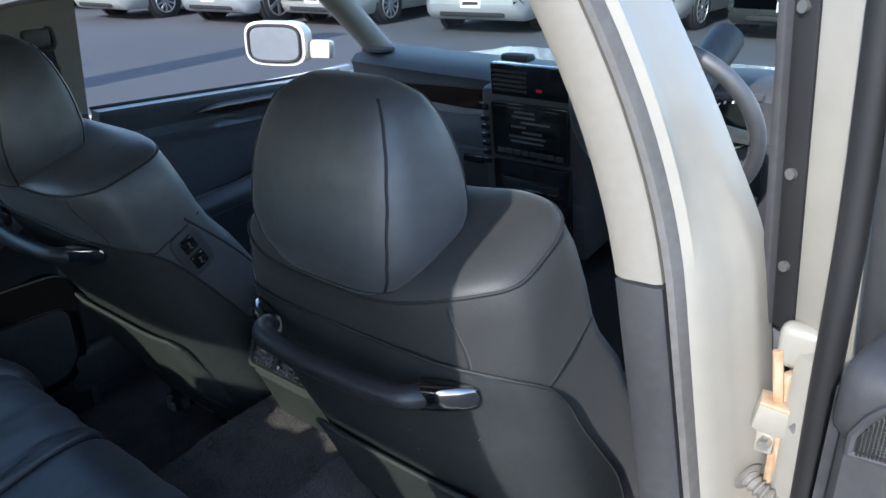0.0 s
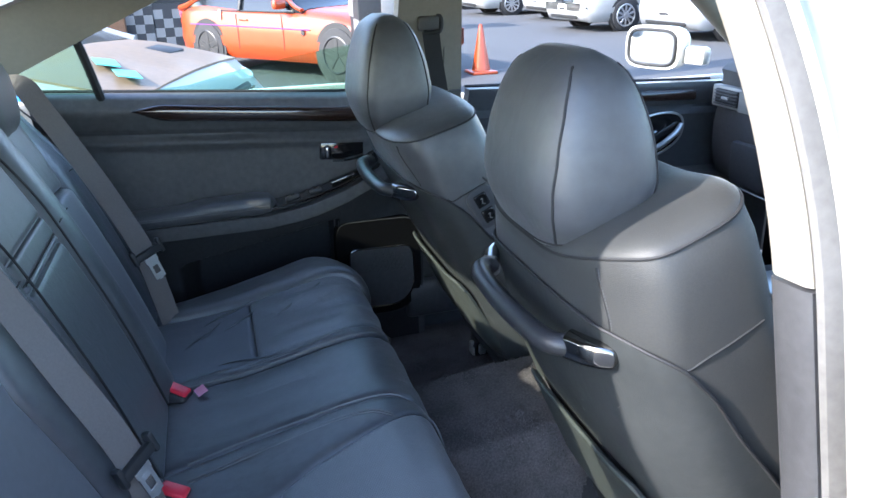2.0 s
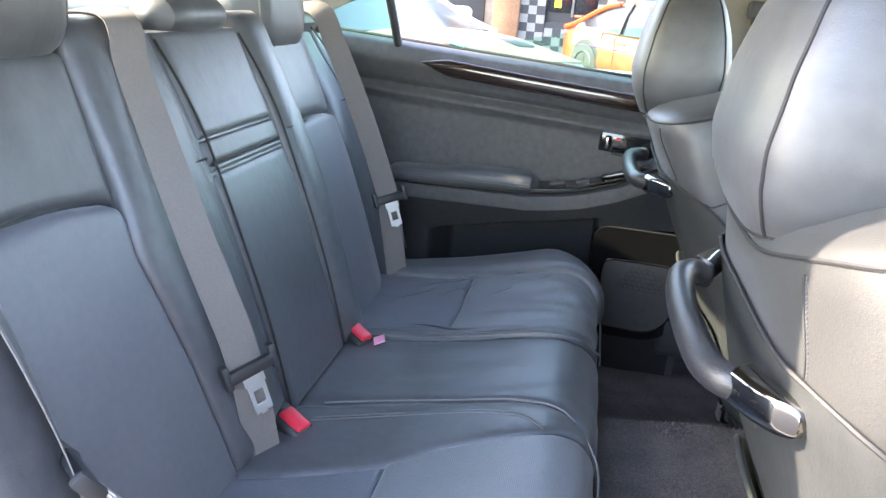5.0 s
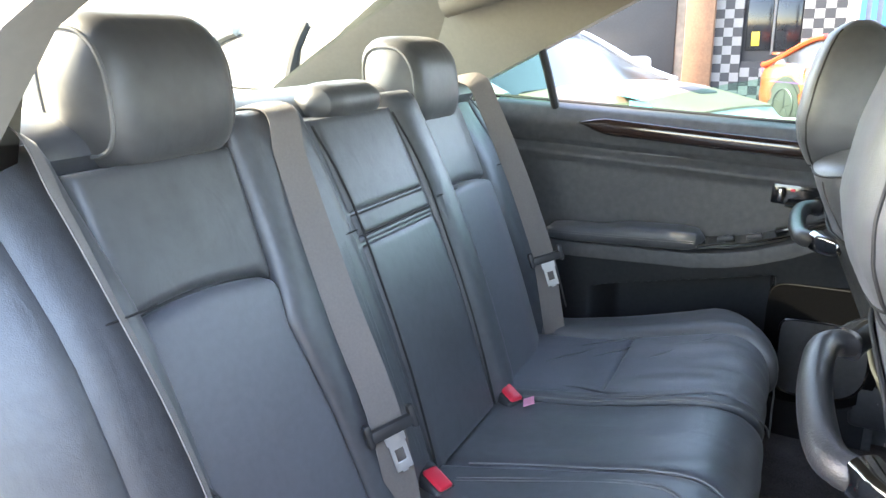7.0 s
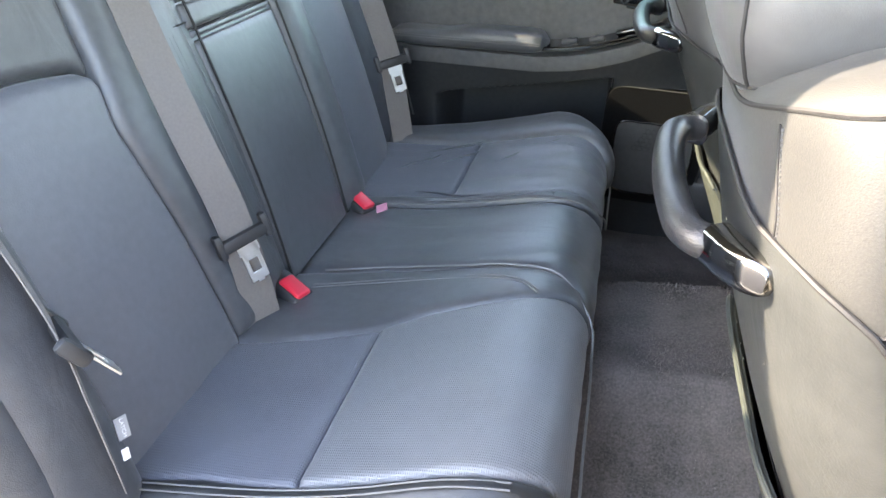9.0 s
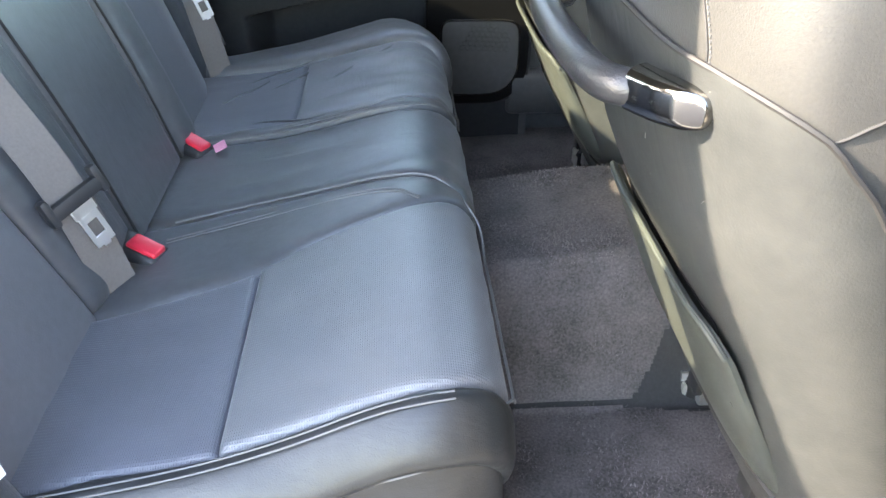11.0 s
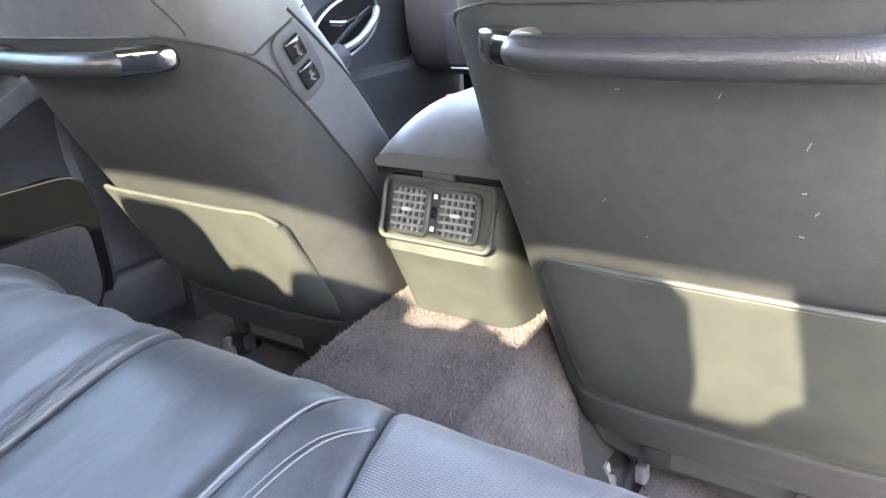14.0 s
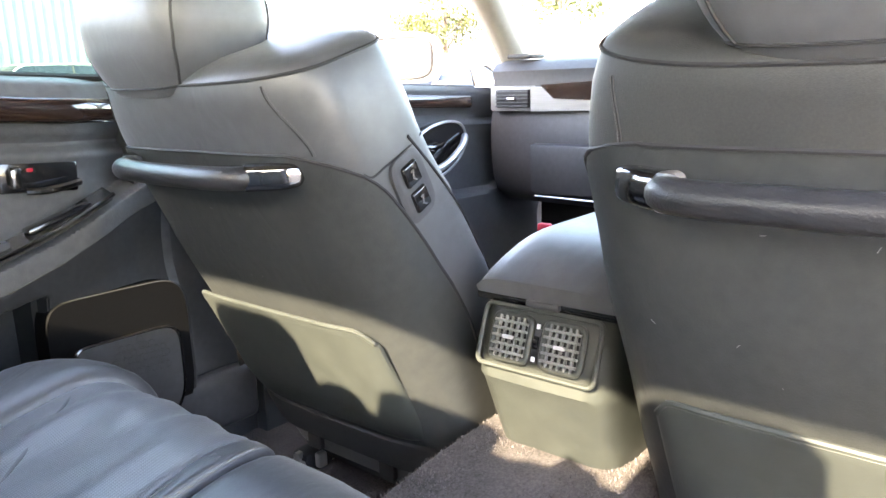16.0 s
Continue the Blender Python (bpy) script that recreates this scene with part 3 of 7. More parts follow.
def strip(fy0, fy1, s0, s1, dz=0.0):
    """Cushion patch between two side lines, each a function of the way forward."""
    def fn(u, v):
        s = s0 + (s1 - s0) * u
        p = cushion_at(s, fy0(s) + (fy1(s) - fy0(s)) * v)
        p.z += dz
        return p
    return fn


def rear_bench():
    seat = thing("rear_bench_seat", "black leather rear bench seat with punched centre panels", "car seat")
    # side lines of the seat places, metres to each side of the middle by the way forward
    near_in = [(0, 0.310), (0.05, 0.302), (0.13, 0.279), (0.236, 0.245), (0.31, 0.208), (0.40, 0.186), (0.45, 0.174), (0.50, 0.152), (0.56, 0.142), (0.65, 0.150)]
    near_out = [(0, 0.570), (0.06, 0.564), (0.12, 0.552), (0.25, 0.548), (0.31, 0.540), (0.40, 0.527), (0.46, 0.522), (0.53, 0.500), (0.60, 0.470)]
    far_out = [(0, 0.520), (0.30, 0.520), (0.46, 0.500), (0.60, 0.455)]

    def edge(s):
        return 0.605 + 0.050 * smoothstep(s / 0.28) - 0.13 * smoothstep((s - 0.40) / 0.14)

    def mid_near(s):
        return interp(s, [(0, 0.115), (0.06, 0.098), (0.2, 0.068), (0.30, 0.072), (0.37, 0.080), (0.45, 0.090), (0.50, 0.106), (0.54, 0.124), (0.65, 0.135)])

    def mid_far(s):
        return interp(s, [(0, 0.160), (0.15, 0.180), (0.30, 0.170), (0.46, 0.158), (0.51, 0.175), (0.55, 0.195), (0.65, 0.20)])
    full = _len[-1]
    # base under the pads
    base = part("seat_base", sheet_bm(lambda u, v: cushion_at(full * u, MID - 0.50 + 1.10 * v) + Vector((-0.008, 0, -0.012)), 30, 30, 0.06, (0, 0, -1)), LEATHER, seat)
    nose = part("front_valance", sheet_bm(lambda u, v: Vector((0.497 - 0.03 * u, MID - 0.60 + 1.22 * v, 0.40 - 0.10 * u)), 4, 12, 0.03, (-1, 0, 0)), PLASTIC, seat)
    for sgn in (-1, 1):
        mid = mid_far if sgn > 0 else mid_near

        def inside(s):
            return mid(s) + 0.036 if sgn > 0 else interp(s, near_in)

        def outer(s):
            return interp(s, far_out if sgn > 0 else near_out)

        def rim(s):
            return edge(s) if sgn > 0 else outer(s) + 0.050

        def line(f):
            return lambda s: MID + sgn * f(s)
        pr = lambda a, b, s0, s1: strip(line(a), line(b), s0, s1, 0.009) if sgn > 0 else strip(line(b), line(a), s0, s1, 0.009)
        part("rear_insert", pad_bm(pr(inside, outer, 0.0, 0.2355), 22, 26, 0.008, 0.03, 0.05, 0.04, 0.003, sgn), PERF_REAR, seat, "punched blue-black leather rear panel")
        ins = part("front_insert", pad_bm(pr(inside, outer, 0.2365, 0.60), 40, 30, 0.011, 0.03, 0.03, 0.04, 0.002 if sgn < 0 else 0.009, 3 * sgn), PERF, seat, "punched black leather panel")
        def side(u, v):
            w = v if sgn > 0 else 1 - v
            s = 0.60 * u
            p = cushion_at(s, MID + sgn * (outer(s) + (rim(s) - outer(s)) * w))
            p.z += 0.009 - (0.0 if sgn > 0 else 0.050 * w * w)
            return p
        # near bolster and skirt take the darker leather as painted shade
        part("side_bolster", pad_bm(side, 36, 12, 0.026 if sgn > 0 else 0.014, 0.03, 0.05, 0.28, 0.005, 5 * sgn), LEATHER if sgn > 0 else SHADEDHIDE, seat)
        part("inner_bolster", pad_bm(pr(mid, inside, 0.03, 0.585), 36, 12, 0.012, 0.03, 0.05, 0.22, 0.005 if sgn < 0 else 0.010, 8 * sgn), LEATHER, seat)
        part("front_roll", pad_bm(pr(lambda s: mid(0.55), lambda s: edge(0.6) + 0.04 if sgn > 0 else 0.490, 0.565, full), 12, 20, 0.006, 0.02, 0.2, 0.06), LEATHER, seat)
        part("side_skirt", sheet_bm(lambda u, v: cushion_at(0.02 + 0.53 * u, MID + sgn * (rim(0.02 + 0.53 * u) - 0.002 + 0.010 * math.sin(math.pi * v))) + Vector((0, 0, (0.008 if sgn > 0 else -0.040) - 0.20 * v)), 30, 10, 0.02, (0, -sgn, 0)), LEATHER if sgn > 0 else SHADEDHIDE, seat, "dark side of the cushion")
        if sgn > 0:
            for (s0, a0), (s1, a1), r in (((0.17, 0.40), (0.36, 0.53), 0.0036), ((0.12, 0.45), (0.27, 0.55), 0.0030), ((0.27, 0.36), (0.44, 0.50), 0.0032), ((0.08, 0.35), (0.16, 0.45), 0.0034), ((0.20, 0.50), (0.40, 0.585), 0.0030), ((0.33, 0.22), (0.47, 0.27), 0.0030), ((0.15, 0.24), (0.30, 0.21), 0.0030)):
                q = [cushion_at(s0 + (s1 - s0) * k / 6, MID + a0 + (a1 - a0) * k / 6 + 0.006 * math.sin(k * 1.1)) + Vector((0, 0, 0.0185)) for k in range(7)]
                part("fold", tube_bm(q, lambda t, r=r: r * math.sin(math.pi * min(0.98, max(0.02, t))) + 0.0004, 8, 4, flat=0.8), LEATHER, seat)
        # piping round the seat place
        pts = [cushion_at(s, MID + sgn * (mid(s) + 0.001)) + Vector((0, 0, 0.0195)) for s in (0.09, 0.2, 0.3, 0.4, 0.48)]
        pts += [cushion_at(0.54, MID + sgn * (mid(0.54) + 0.02)) + Vector((0.014, 0, 0.014)), cushion_at(0.575, MID + sgn * (mid(0.56) + 0.06)) + Vector((0.020, 0, 0.004))]
        pts += [cushion_at(0.58, MID + sgn * q) + Vector((0.022, 0, 0.003)) for q in ((0.27, 0.38, 0.47) if sgn > 0 else (0.25, 0.38, 0.45))]
        pts += [cushion_at(0.54, MID + sgn * (0.530 if sgn > 0 else 0.500)) + Vector((0.010, 0, 0.012))] + [cushion_at(s, MID + sgn * (rim(s) - 0.004)) + Vector((0, 0, 0.020 if sgn > 0 else -0.034)) for s in (0.46, 0.34, 0.2, 0.05)]
        part("piping", tube_bm(pts, 0.0019, 6, 5), PALESTITCH, seat, "pale leather piping")
        for k in (0, 1):
            way = ((0.09, 0.152), (0.15, 0.134), (0.22, 0.121), (0.30, 0.119), (0.37, 0.126), (0.42, 0.142), (0.452, 0.172)) if sgn < 0 else tuple((s, mid(s) + 0.020) for s in (0.10, 0.2, 0.3, 0.38, 0.44))
            st = [cushion_at(s, MID + sgn * (q - 0.008 * k)) + Vector((0, 0, 0.0222)) for s, q in way]
            part("stitching", tube_bm(st, 0.0011, 5, 5), STITCH, seat)
            st = [cushion_at(s, MID + sgn * (outer(s) + 0.012 + 0.010 * k)) + Vector((0, 0, 0.022)) for s in (0.06, 0.2, 0.3, 0.4, 0.47)]
            part("stitching", tube_bm(st, 0.0011, 5, 5), STITCH, seat)
    # middle place
    part("middle_cushion", pad_bm(strip(lambda s: MID - mid_near(s), lambda s: MID + mid_far(s), 0.03, 0.62), 36, 22, 0.017, 0.03, 0.06, 0.10, 0.004, 11), LEATHER, seat)
    part("middle_front", pad_bm(strip(lambda s: MID - 0.15, lambda s: MID + 0.18, 0.60, full), 12, 12, 0.010, 0.02, 0.2, 0.1), LEATHER, seat)
    return seat


rear_bench()


def rear_back():
    seat = thing("rear_seat_back", "black leather rear seat back with fold-down centre armrest", "car seat back")

    def patch(y0, y1, z0, z1, out=0.0, bow=0.0):
        def fn(u, v):
            y = y0 + (y1 - y0) * u
            h = z0 + (z1 - z0) * v
            return back_at(h, y, out + bow * math.sin(math.pi * u))
        return fn
    part("back_base", sheet_bm(lambda u, v: back_at(0.50 + 0.64 * v, MID - 0.66 + 1.40 * u, -0.03), 24, 16, 0.06, (-1, 0, 0)), LEATHER, seat)
    for sgn in (-1, 1):
        def yy(a):
            return MID + sgn * a

        def sp(a, b, z0, z1, out=0.0, bow=0.0):
            return patch(min(yy(a), yy(b)), max(yy(a), yy(b)), z0, z1, out, bow)

        # inner and outer side lines of the seat place, by height
        ins = [(0.56, 0.285), (0.63, 0.292), (0.76, 0.308), (0.90, 0.333), (0.97, 0.318), (1.14, 0.300)] if sgn < 0 else [(0.56, 0.225), (1.14, 0.225)]
        out = [(0.56, 0.565), (1.14, 0.560)] if sgn < 0 else [(0.56, 0.500), (1.14, 0.490)]

        def arch(u, v):
            # lower panel, its upper edge arched and rounded off at the inner end
            t = u if sgn > 0 else 1 - u
            top = 0.968 + 0.012 * math.sin(math.pi * min(1, u + 0.1)) - 0.020 * max(0, (0.12 - t) / 0.12) ** 2
            h = 0.56 + (top - 0.56) * v
            a, b = interp(h, ins), interp(h, out)
            return back_at(h, yy(a + (b - a) * t), -0.004)
        part("back_insert", pad_bm(arch, 28, 28, 0.016, 0.03, 0.06, 0.04), PERF_BACK, seat, "dark blue-black back panel")

        def upper(u, v):
            t = u if sgn > 0 else 1 - u
            low = 0.972 + 0.012 * math.sin(math.pi * min(1, u + 0.1)) - 0.020 * max(0, (0.12 - t) / 0.12) ** 2
            h = low + (1.135 - low) * v
            a, b = interp(h, ins), interp(h, out)
            return back_at(h, yy(a + (b - a) * t), -0.012 + 0.01 * v)
        part("upper_panel", pad_bm(upper, 28, 18, 0.014, 0.03, 0.06, 0.08, 0.003, sgn), LEATHER_SOFT, seat)

        def outerb(u, v):
            h = 0.55 + 0.625 * v
            w = 0.12 + 0.03 * smoothstep((0.75 - h) / 0.2)
            w += 0.03 if sgn > 0 else 0.0
            o0 = 0.495 if sgn > 0 else 0.558
            a = min(yy(o0), yy(o0 + w))
            return back_at(h, a + w * u, (0.012 if sgn < 0 else -0.012) - 0.03 * smoothstep((h - 0.95) / 0.2))
        part("outer_bolster", pad_bm(outerb, 12, 30, 0.038, 0.04, 0.35, 0.06), LEATHER, seat)

        def innerb(u, v):
            h = 0.57 + 0.605 * v
            a, b = (0.124, interp(h, ins) + 0.004)
            t = u if sgn > 0 else 1 - u
            return back_at(h, yy(a + (b - a) * t), 0.004 if sgn < 0 else 0.010)
        part("inner_bolster", pad_bm(innerb, 18, 30, 0.022 if sgn < 0 else 0.034, 0.03, 0.22 if sgn < 0 else 0.45, 0.06), LEATHER, seat)
        def wrap(u, v):
            h = 0.50 + 0.66 * v
            a = (0.63 if sgn > 0 else 0.655) + 0.13 * u
            p = back_at(h, yy(a), (0.030 if sgn < 0 else 0.006) - 0.10 * u * u - 0.03 * smoothstep((h - 0.95) / 0.2))
            return p
        part("side_pad", pad_bm(wrap, 12, 24, 0.018 if sgn > 0 else -0.018, 0.0, 0.2, 0.06), LEATHER, seat)
        for k in (0, 1):
            st = bmesh.new()
            for q in range(60):
                z = 0.62 + 0.0058 * q
                a = 0.160 + 0.014 * smoothstep((z - 0.62) / 0.15) + 0.009 * k
                if sgn < 0:
                    tube_bm([back_at(z, yy(a), 0.0255), back_at(z + 0.0036, yy(a), 0.0255)], 0.0011, 5, 1, bm=st)
            if sgn > 0:
                st.free()
                continue
            part("stitching", st, STITCH, seat)
        part("seam", tube_bm([back_at(0.975, yy(a), 0.0245 if sgn < 0 else 0.040) for a in (0.130, 0.155, 0.18, 0.215)], 0.0014, 6, 4), SEAM, seat)
        # outer piping running down the shoulder
        if sgn > 0:
            part("piping", tube_bm([back_at(1.17, yy(0.600), 0.0), back_at(1.05, yy(0.622), 0.030), back_at(0.92, yy(0.636), 0.050), back_at(0.76, yy(0.648), 0.052), back_at(0.60, yy(0.665), 0.045)], 0.0022, 6, 6), STITCH, seat)
        part("seam", tube_bm([back_at(0.985, yy(a), o) for a, o in ((0.540, 0.030), (0.57, 0.050), (0.60, 0.052), (0.632, 0.042))], 0.0013, 6, 4), SEAM, seat)
    # centre armrest with lid band and top panel
    c = MID - 0.003
    part("armrest_core", sheet_bm(patch(c - 0.124, c + 0.119, 0.577, 1.130, 0.0185), 8, 24, 0.05, (-1, 0, 0)), LEATHER, seat)
    part("back_infill", sheet_bm(patch(c - 0.165, c + 0.155, 0.56, 1.145, 0.020), 10, 24, 0.05, (-1, 0, 0)), LEATHER, seat)
    part("armrest", pad_bm(patch(c - 0.126, c + 0.122, 0.575, 0.9525, 0.016), 24, 30, 0.012, 0.05, 0.05, 0.025), LEATHER, seat, "folded-up leather armrest")
    part("armrest_roll", pad_bm(patch(c - 0.126, c + 0.122, 0.9540, 0.9640, 0.018), 24, 8, 0.009, 0.05, 0.05, 0.3), LEATHER, seat)
    part("armrest_band", pad_bm(patch(c - 0.125, c + 0.121, 0.9655, 0.9985, 0.019), 24, 12, 0.009, 0.05, 0.05, 0.16), LEATHER_SOFT, seat)
    part("armrest_top", pad_bm(patch(c - 0.124, c + 0.120, 1.0000, 1.146, 0.019), 24, 18, 0.010, 0.05, 0.06, 0.06), LEATHER_SOFT, seat)
    part("seam", tube_bm([back_at(0.9648, c - 0.122 + 0.24 * k / 8, 0.0255) for k in range(9)], 0.0011, 6, 2), SEAM, seat)
    for sgn in (-1, 1):
        part("piping", tube_bm([back_at(h, c - 0.002 + sgn * 0.127, o) for h, o in ((0.58, 0.026), (0.75, 0.032), (0.96, 0.036), (1.05, 0.036), (1.135, 0.026))], 0.0022, 6, 5), SEAM, seat)
    # low middle head rest
    roll = bmesh.new()
    loops = []
    for k in range(13):
        t = k / 12
        y = c - 0.085 + 0.19 * t
        r = 0.042 * math.sqrt(max(0.03, 1 - abs(2 * t - 1) ** 6))
        loops.append([Vector((-0.20 + 1.1 * r * math.cos(a), y, 1.172 + 0.85 * r * math.sin(a))) for a in (2 * math.pi * q / 20 for q in range(20))])
    part("middle_head_rest", fixed(rings(roll, loops)), LEATHER_SOFT, seat, "low rolled middle head rest")
    # top of the back, rolling over to the shelf
    part("back_top", pad_bm(lambda u, v: Vector((-0.21 - 0.20 * v, MID - 0.60 + 1.22 * u, 1.148 + 0.03 * math.sin(math.pi * min(1, v * 1.2)))), 30, 10, 0.018, 0.03, 0.03, 0.2), LEATHER, seat)
    return seat


rear_back()


def rear_head_rest(y):
    hr = thing("rear_head_rest", "black leather rear head rest, broad and rounded", "head rest", (-0.228, y, 1.148 if y < 0 else 1.118), "rear head rests")
    loops = []
    for k in range(17):
        t = k / 16
        e = 2 * t - 1
        w = math.sqrt(max(0.02, 1 - abs(e) ** 7))
        loops.append([Vector((0.0 + 0.074 * w * math.copysign(abs(math.cos(a)) ** 0.75, math.cos(a)) - 0.18 * (0.075 * w * math.sin(a)), 0.114 * e, 0.070 + 0.094 * w * math.copysign(abs(math.sin(a)) ** 0.75, math.sin(a)))) for a in (2 * math.pi * q / 28 for q in range(28))])
    part("pad", fixed(rings(bmesh.new(), loops)), LEATHER_SOFT, hr)
    for s in (-1, 1):
        part("piping", tube_bm([loops[8 + 7 * s][i] * 1.0 for i in range(28)], 0.0028, 6, 1, True, raw=True), PALESTITCH, hr)
        part("post", cyl_bm(0.007, 0.07, (-0.01, 0.06 * s, -0.03)), CHROME, hr)
    return hr


for _y in (MID - 0.395, MID + 0.330):
    rear_head_rest(_y)


# ---- front seats ----
NEAR_X = [(0.38, 0.855), (0.44, 0.832), (0.51, 0.802), (0.59, 0.768), (0.72, 0.712), (0.80, 0.672), (0.85, 0.653), (0.95, 0.628), (1.02, 0.612), (1.06, 0.602), (1.1, 0.6)]
FAR_X = [(0.38, 0.860), (0.40, 0.850), (0.512, 0.800), (0.60, 0.762), (0.71, 0.712), (0.806, 0.660), (0.933, 0.603), (1.048, 0.556), (1.1, 0.548)]
BACK_W = [(0.38, 0.222), (0.50, 0.244), (0.62, 0.252), (0.85, 0.254), (0.96, 0.254), (1.02, 0.248), (1.045, 0.240), (1.055, 0.234)]
BACK_D = [(0.38, 0.20), (0.55, 0.27), (0.78, 0.27), (0.90, 0.245), (0.98, 0.212), (1.055, 0.200)]
NEAR_D = [(0.38, 0.24), (0.55, 0.34), (0.78, 0.335), (0.88, 0.300), (0.93, 0.262), (0.98, 0.222), (1.055, 0.200)]
NEAR_WING = [(0.43, 0.185), (0.66, 0.178), (0.70, 0.172), (0.75, 0.157), (0.80, 0.143), (0.86, 0.117), (0.912, 0.095), (0.957, 0.064), (0.972, 0.042), (0.982, 0.018), (0.988, 0.006)]
WING = [(0.43, 0.130), (0.66, 0.134), (0.715, 0.136), (0.78, 0.130), (0.845, 0.112), (0.90, 0.090), (0.940, 0.066), (0.958, 0.040), (0.968, 0.018), (0.976, 0.006)]


def on_skin(tree, p, way):
    """The point of a skin met from p along way."""
    hit = tree.ray_cast(Vector(p), Vector(way).normalized())
    return hit[0] if hit[0] else Vector(p)


def front_seat(cy, inner, dusty, prof, seam_z, hx, hy):
    """inner: the sign of y that points to the middle of the car; prof: the rear face's x by height; seam_z: upper edge of the shell."""
    seat = thing("bucket_seat", "black leather front seat, grey-green shell, dusty outer side" if dusty else "black leather front seat with grey-green shell and shoulder switches", "car seat", (0, cy, 0), "front seats")

    def P(x, y, z):
        return Vector((x, y * -inner, z))

    def rear_x(z):
        return interp(z, prof)

    def outline(z, shrink=1.0, lift=0.0):
        """The seat back cut at height z, from the middle of its front round by its rear."""
        xr, w, d = rear_x(z), interp(z, BACK_W), interp(z, NEAR_D if dusty else BACK_D)
        rise = (0.40 if dusty else 0.30) * smoothstep((z - 0.95) / 0.105)
        lp = []
        for q in range(72):
            a = 2 * math.pi * q / 72
            c, s = math.cos(a), math.sin(a)
            e = 0.38 + (0.22 if dusty else 0.12) * smoothstep((z - 0.97) / 0.085)
            fx = 0.5 * (1 + shrink * math.copysign(abs(c) ** e, c))
            x = xr + d * fx
            taper = 0.90 + 0.10 * smoothstep(fx / 0.30)
            y = taper * shrink * w * math.copysign(abs(s) ** e, s)
            lp.append(Vector((x, y, z + lift + rise * (x - xr) + (-0.009 + (0.024 * smoothstep((-inner * y - 0.04) / 0.17) if dusty else 0.0)) * smoothstep((z - 0.97) / 0.085))))
        return lp
    loops = [outline(0.38 + 0.025 * k) for k in range(28)]
    loops += [outline(1.055, s, l) for s, l in ((0.985, 0.006), (0.94, 0.012), (0.85, 0.018), (0.6, 0.023))]
    skin = fixed(rings(bmesh.new(), loops))
    tree = BVHTree.FromBMesh(skin)
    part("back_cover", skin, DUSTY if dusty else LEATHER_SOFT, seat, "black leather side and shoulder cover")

    def rear(y, z, out=0.0):
        p = on_skin(tree, P(0.3, y, z), (1, 0, 0))
        return p + Vector((-out, 0, 0))

    def flank(s, x, z, out=0.0):
        """On the side, s +1 for the outer one."""
        p = on_skin(tree, P(x, s * 0.6, z), P(0, -s, 0))
        return p + P(0, s * out, 0)

    def grid(fn, *args):
        return pad_bm(fn, *args, norm=(-1, 0, 0.05))

    def shell_line(z, n):
        """Points along the rear of the cut at z, from one wing edge to the other."""
        lp = outline(z)
        half = lp[:37] + []
        reach = rear_x(z) + (interp(z, NEAR_WING) if dusty else interp(z - seam_z + 0.972, WING))
        side = []
        for a, b in zip(half, half[1:]):
            if b.x <= reach:
                if not side:
                    t = 0 if a.x <= reach else (a.x - reach) / max(1e-6, a.x - b.x)
                    side.append(a.lerp(b, t))
                side.append(b)
        way = side + [Vector((p.x, -p.y, p.z)) for p in side[-2::-1]]
        acc = [0.0]
        for a, b in zip(way, way[1:]):
            acc.append(acc[-1] + (b - a).length)
        out, i = [], 0
        for k in range(n + 1):
            s = acc[-1] * k / n
            while i < len(acc) - 2 and s > acc[i + 1]:
                i += 1
            p = way[i].lerp(way[i + 1], (s - acc[i]) / max(1e-9, acc[i + 1] - acc[i]))
            d = (way[i + 1] - way[i]).normalized()
            nrm = Vector((d.y, -d.x, 0))
            if nrm.dot(Vector((p.x - rear_x(z) - 0.12, p.y, 0))) < 0:
                nrm = -nrm
            crease = 0.0035 * smoothstep((0.222 - abs(p.y)) / 0.008) * smoothstep((0.84 - z) / 0.10)
            out.append(p + nrm * (0.0045 + crease))
        return out
    top_z = 0.987 if dusty else seam_z + 0.003
    zs = [0.425 + (top_z - 0.425) * (1 - (1 - k / 40) ** 1.3) for k in range(41)]
    lines = [shell_line(z, 64) for z in zs]
    sb = bmesh.new()
    rings(sb, lines, caps=False, closed=False)
    bmesh.ops.recalc_face_normals(sb, faces=sb.faces)
    rim = [l[0] for l in lines] + lines[-1][1:-1] + [l[-1] for l in reversed(lines)]
    part("back_shell", sb, VINYL, seat, "scuffed dark grey back shell")
    part("shell_edge", tube_bm([p for p in rim[6:-6:2]], 0.0024, 6, 2), SEAM, seat, "dark gap round the shell")
    # pocket on the shell, standing off at its upper edge
    edge, rim_z = 0.184 if dusty else 0.202, seam_z - 0.243

    def proud(v):
        return 0.010 + 0.013 * v + 0.013 * (1 - v) * smoothstep(v / 0.30)

    def pocket(u, v):
        bow = 0.026 * max(0, (abs(2 * u - 1) - 0.85) / 0.15) ** 2
        round_off = 1 - 0.7 * max(0, (abs(2 * u - 1) - 0.80) / 0.20) ** 2 * (1 - v)
        return rear(-edge + 2 * edge * u, 0.506 + (rim_z - 0.506) * v - bow * v, proud(v) * round_off)
    part("pocket_panel", grid(pocket, 44, 20, 0.005, 0.006, 0.04, 0.05), SHELL, seat, "grey-green plastic pocket panel")
    part("pocket_lip", tube_bm([pocket(0.008 + 0.984 * k / 24, 1.0) + Vector((-0.001, 0, 0)) for k in range(25)], 0.0036, 8, 2), SHELL, seat, "rounded pocket lip")
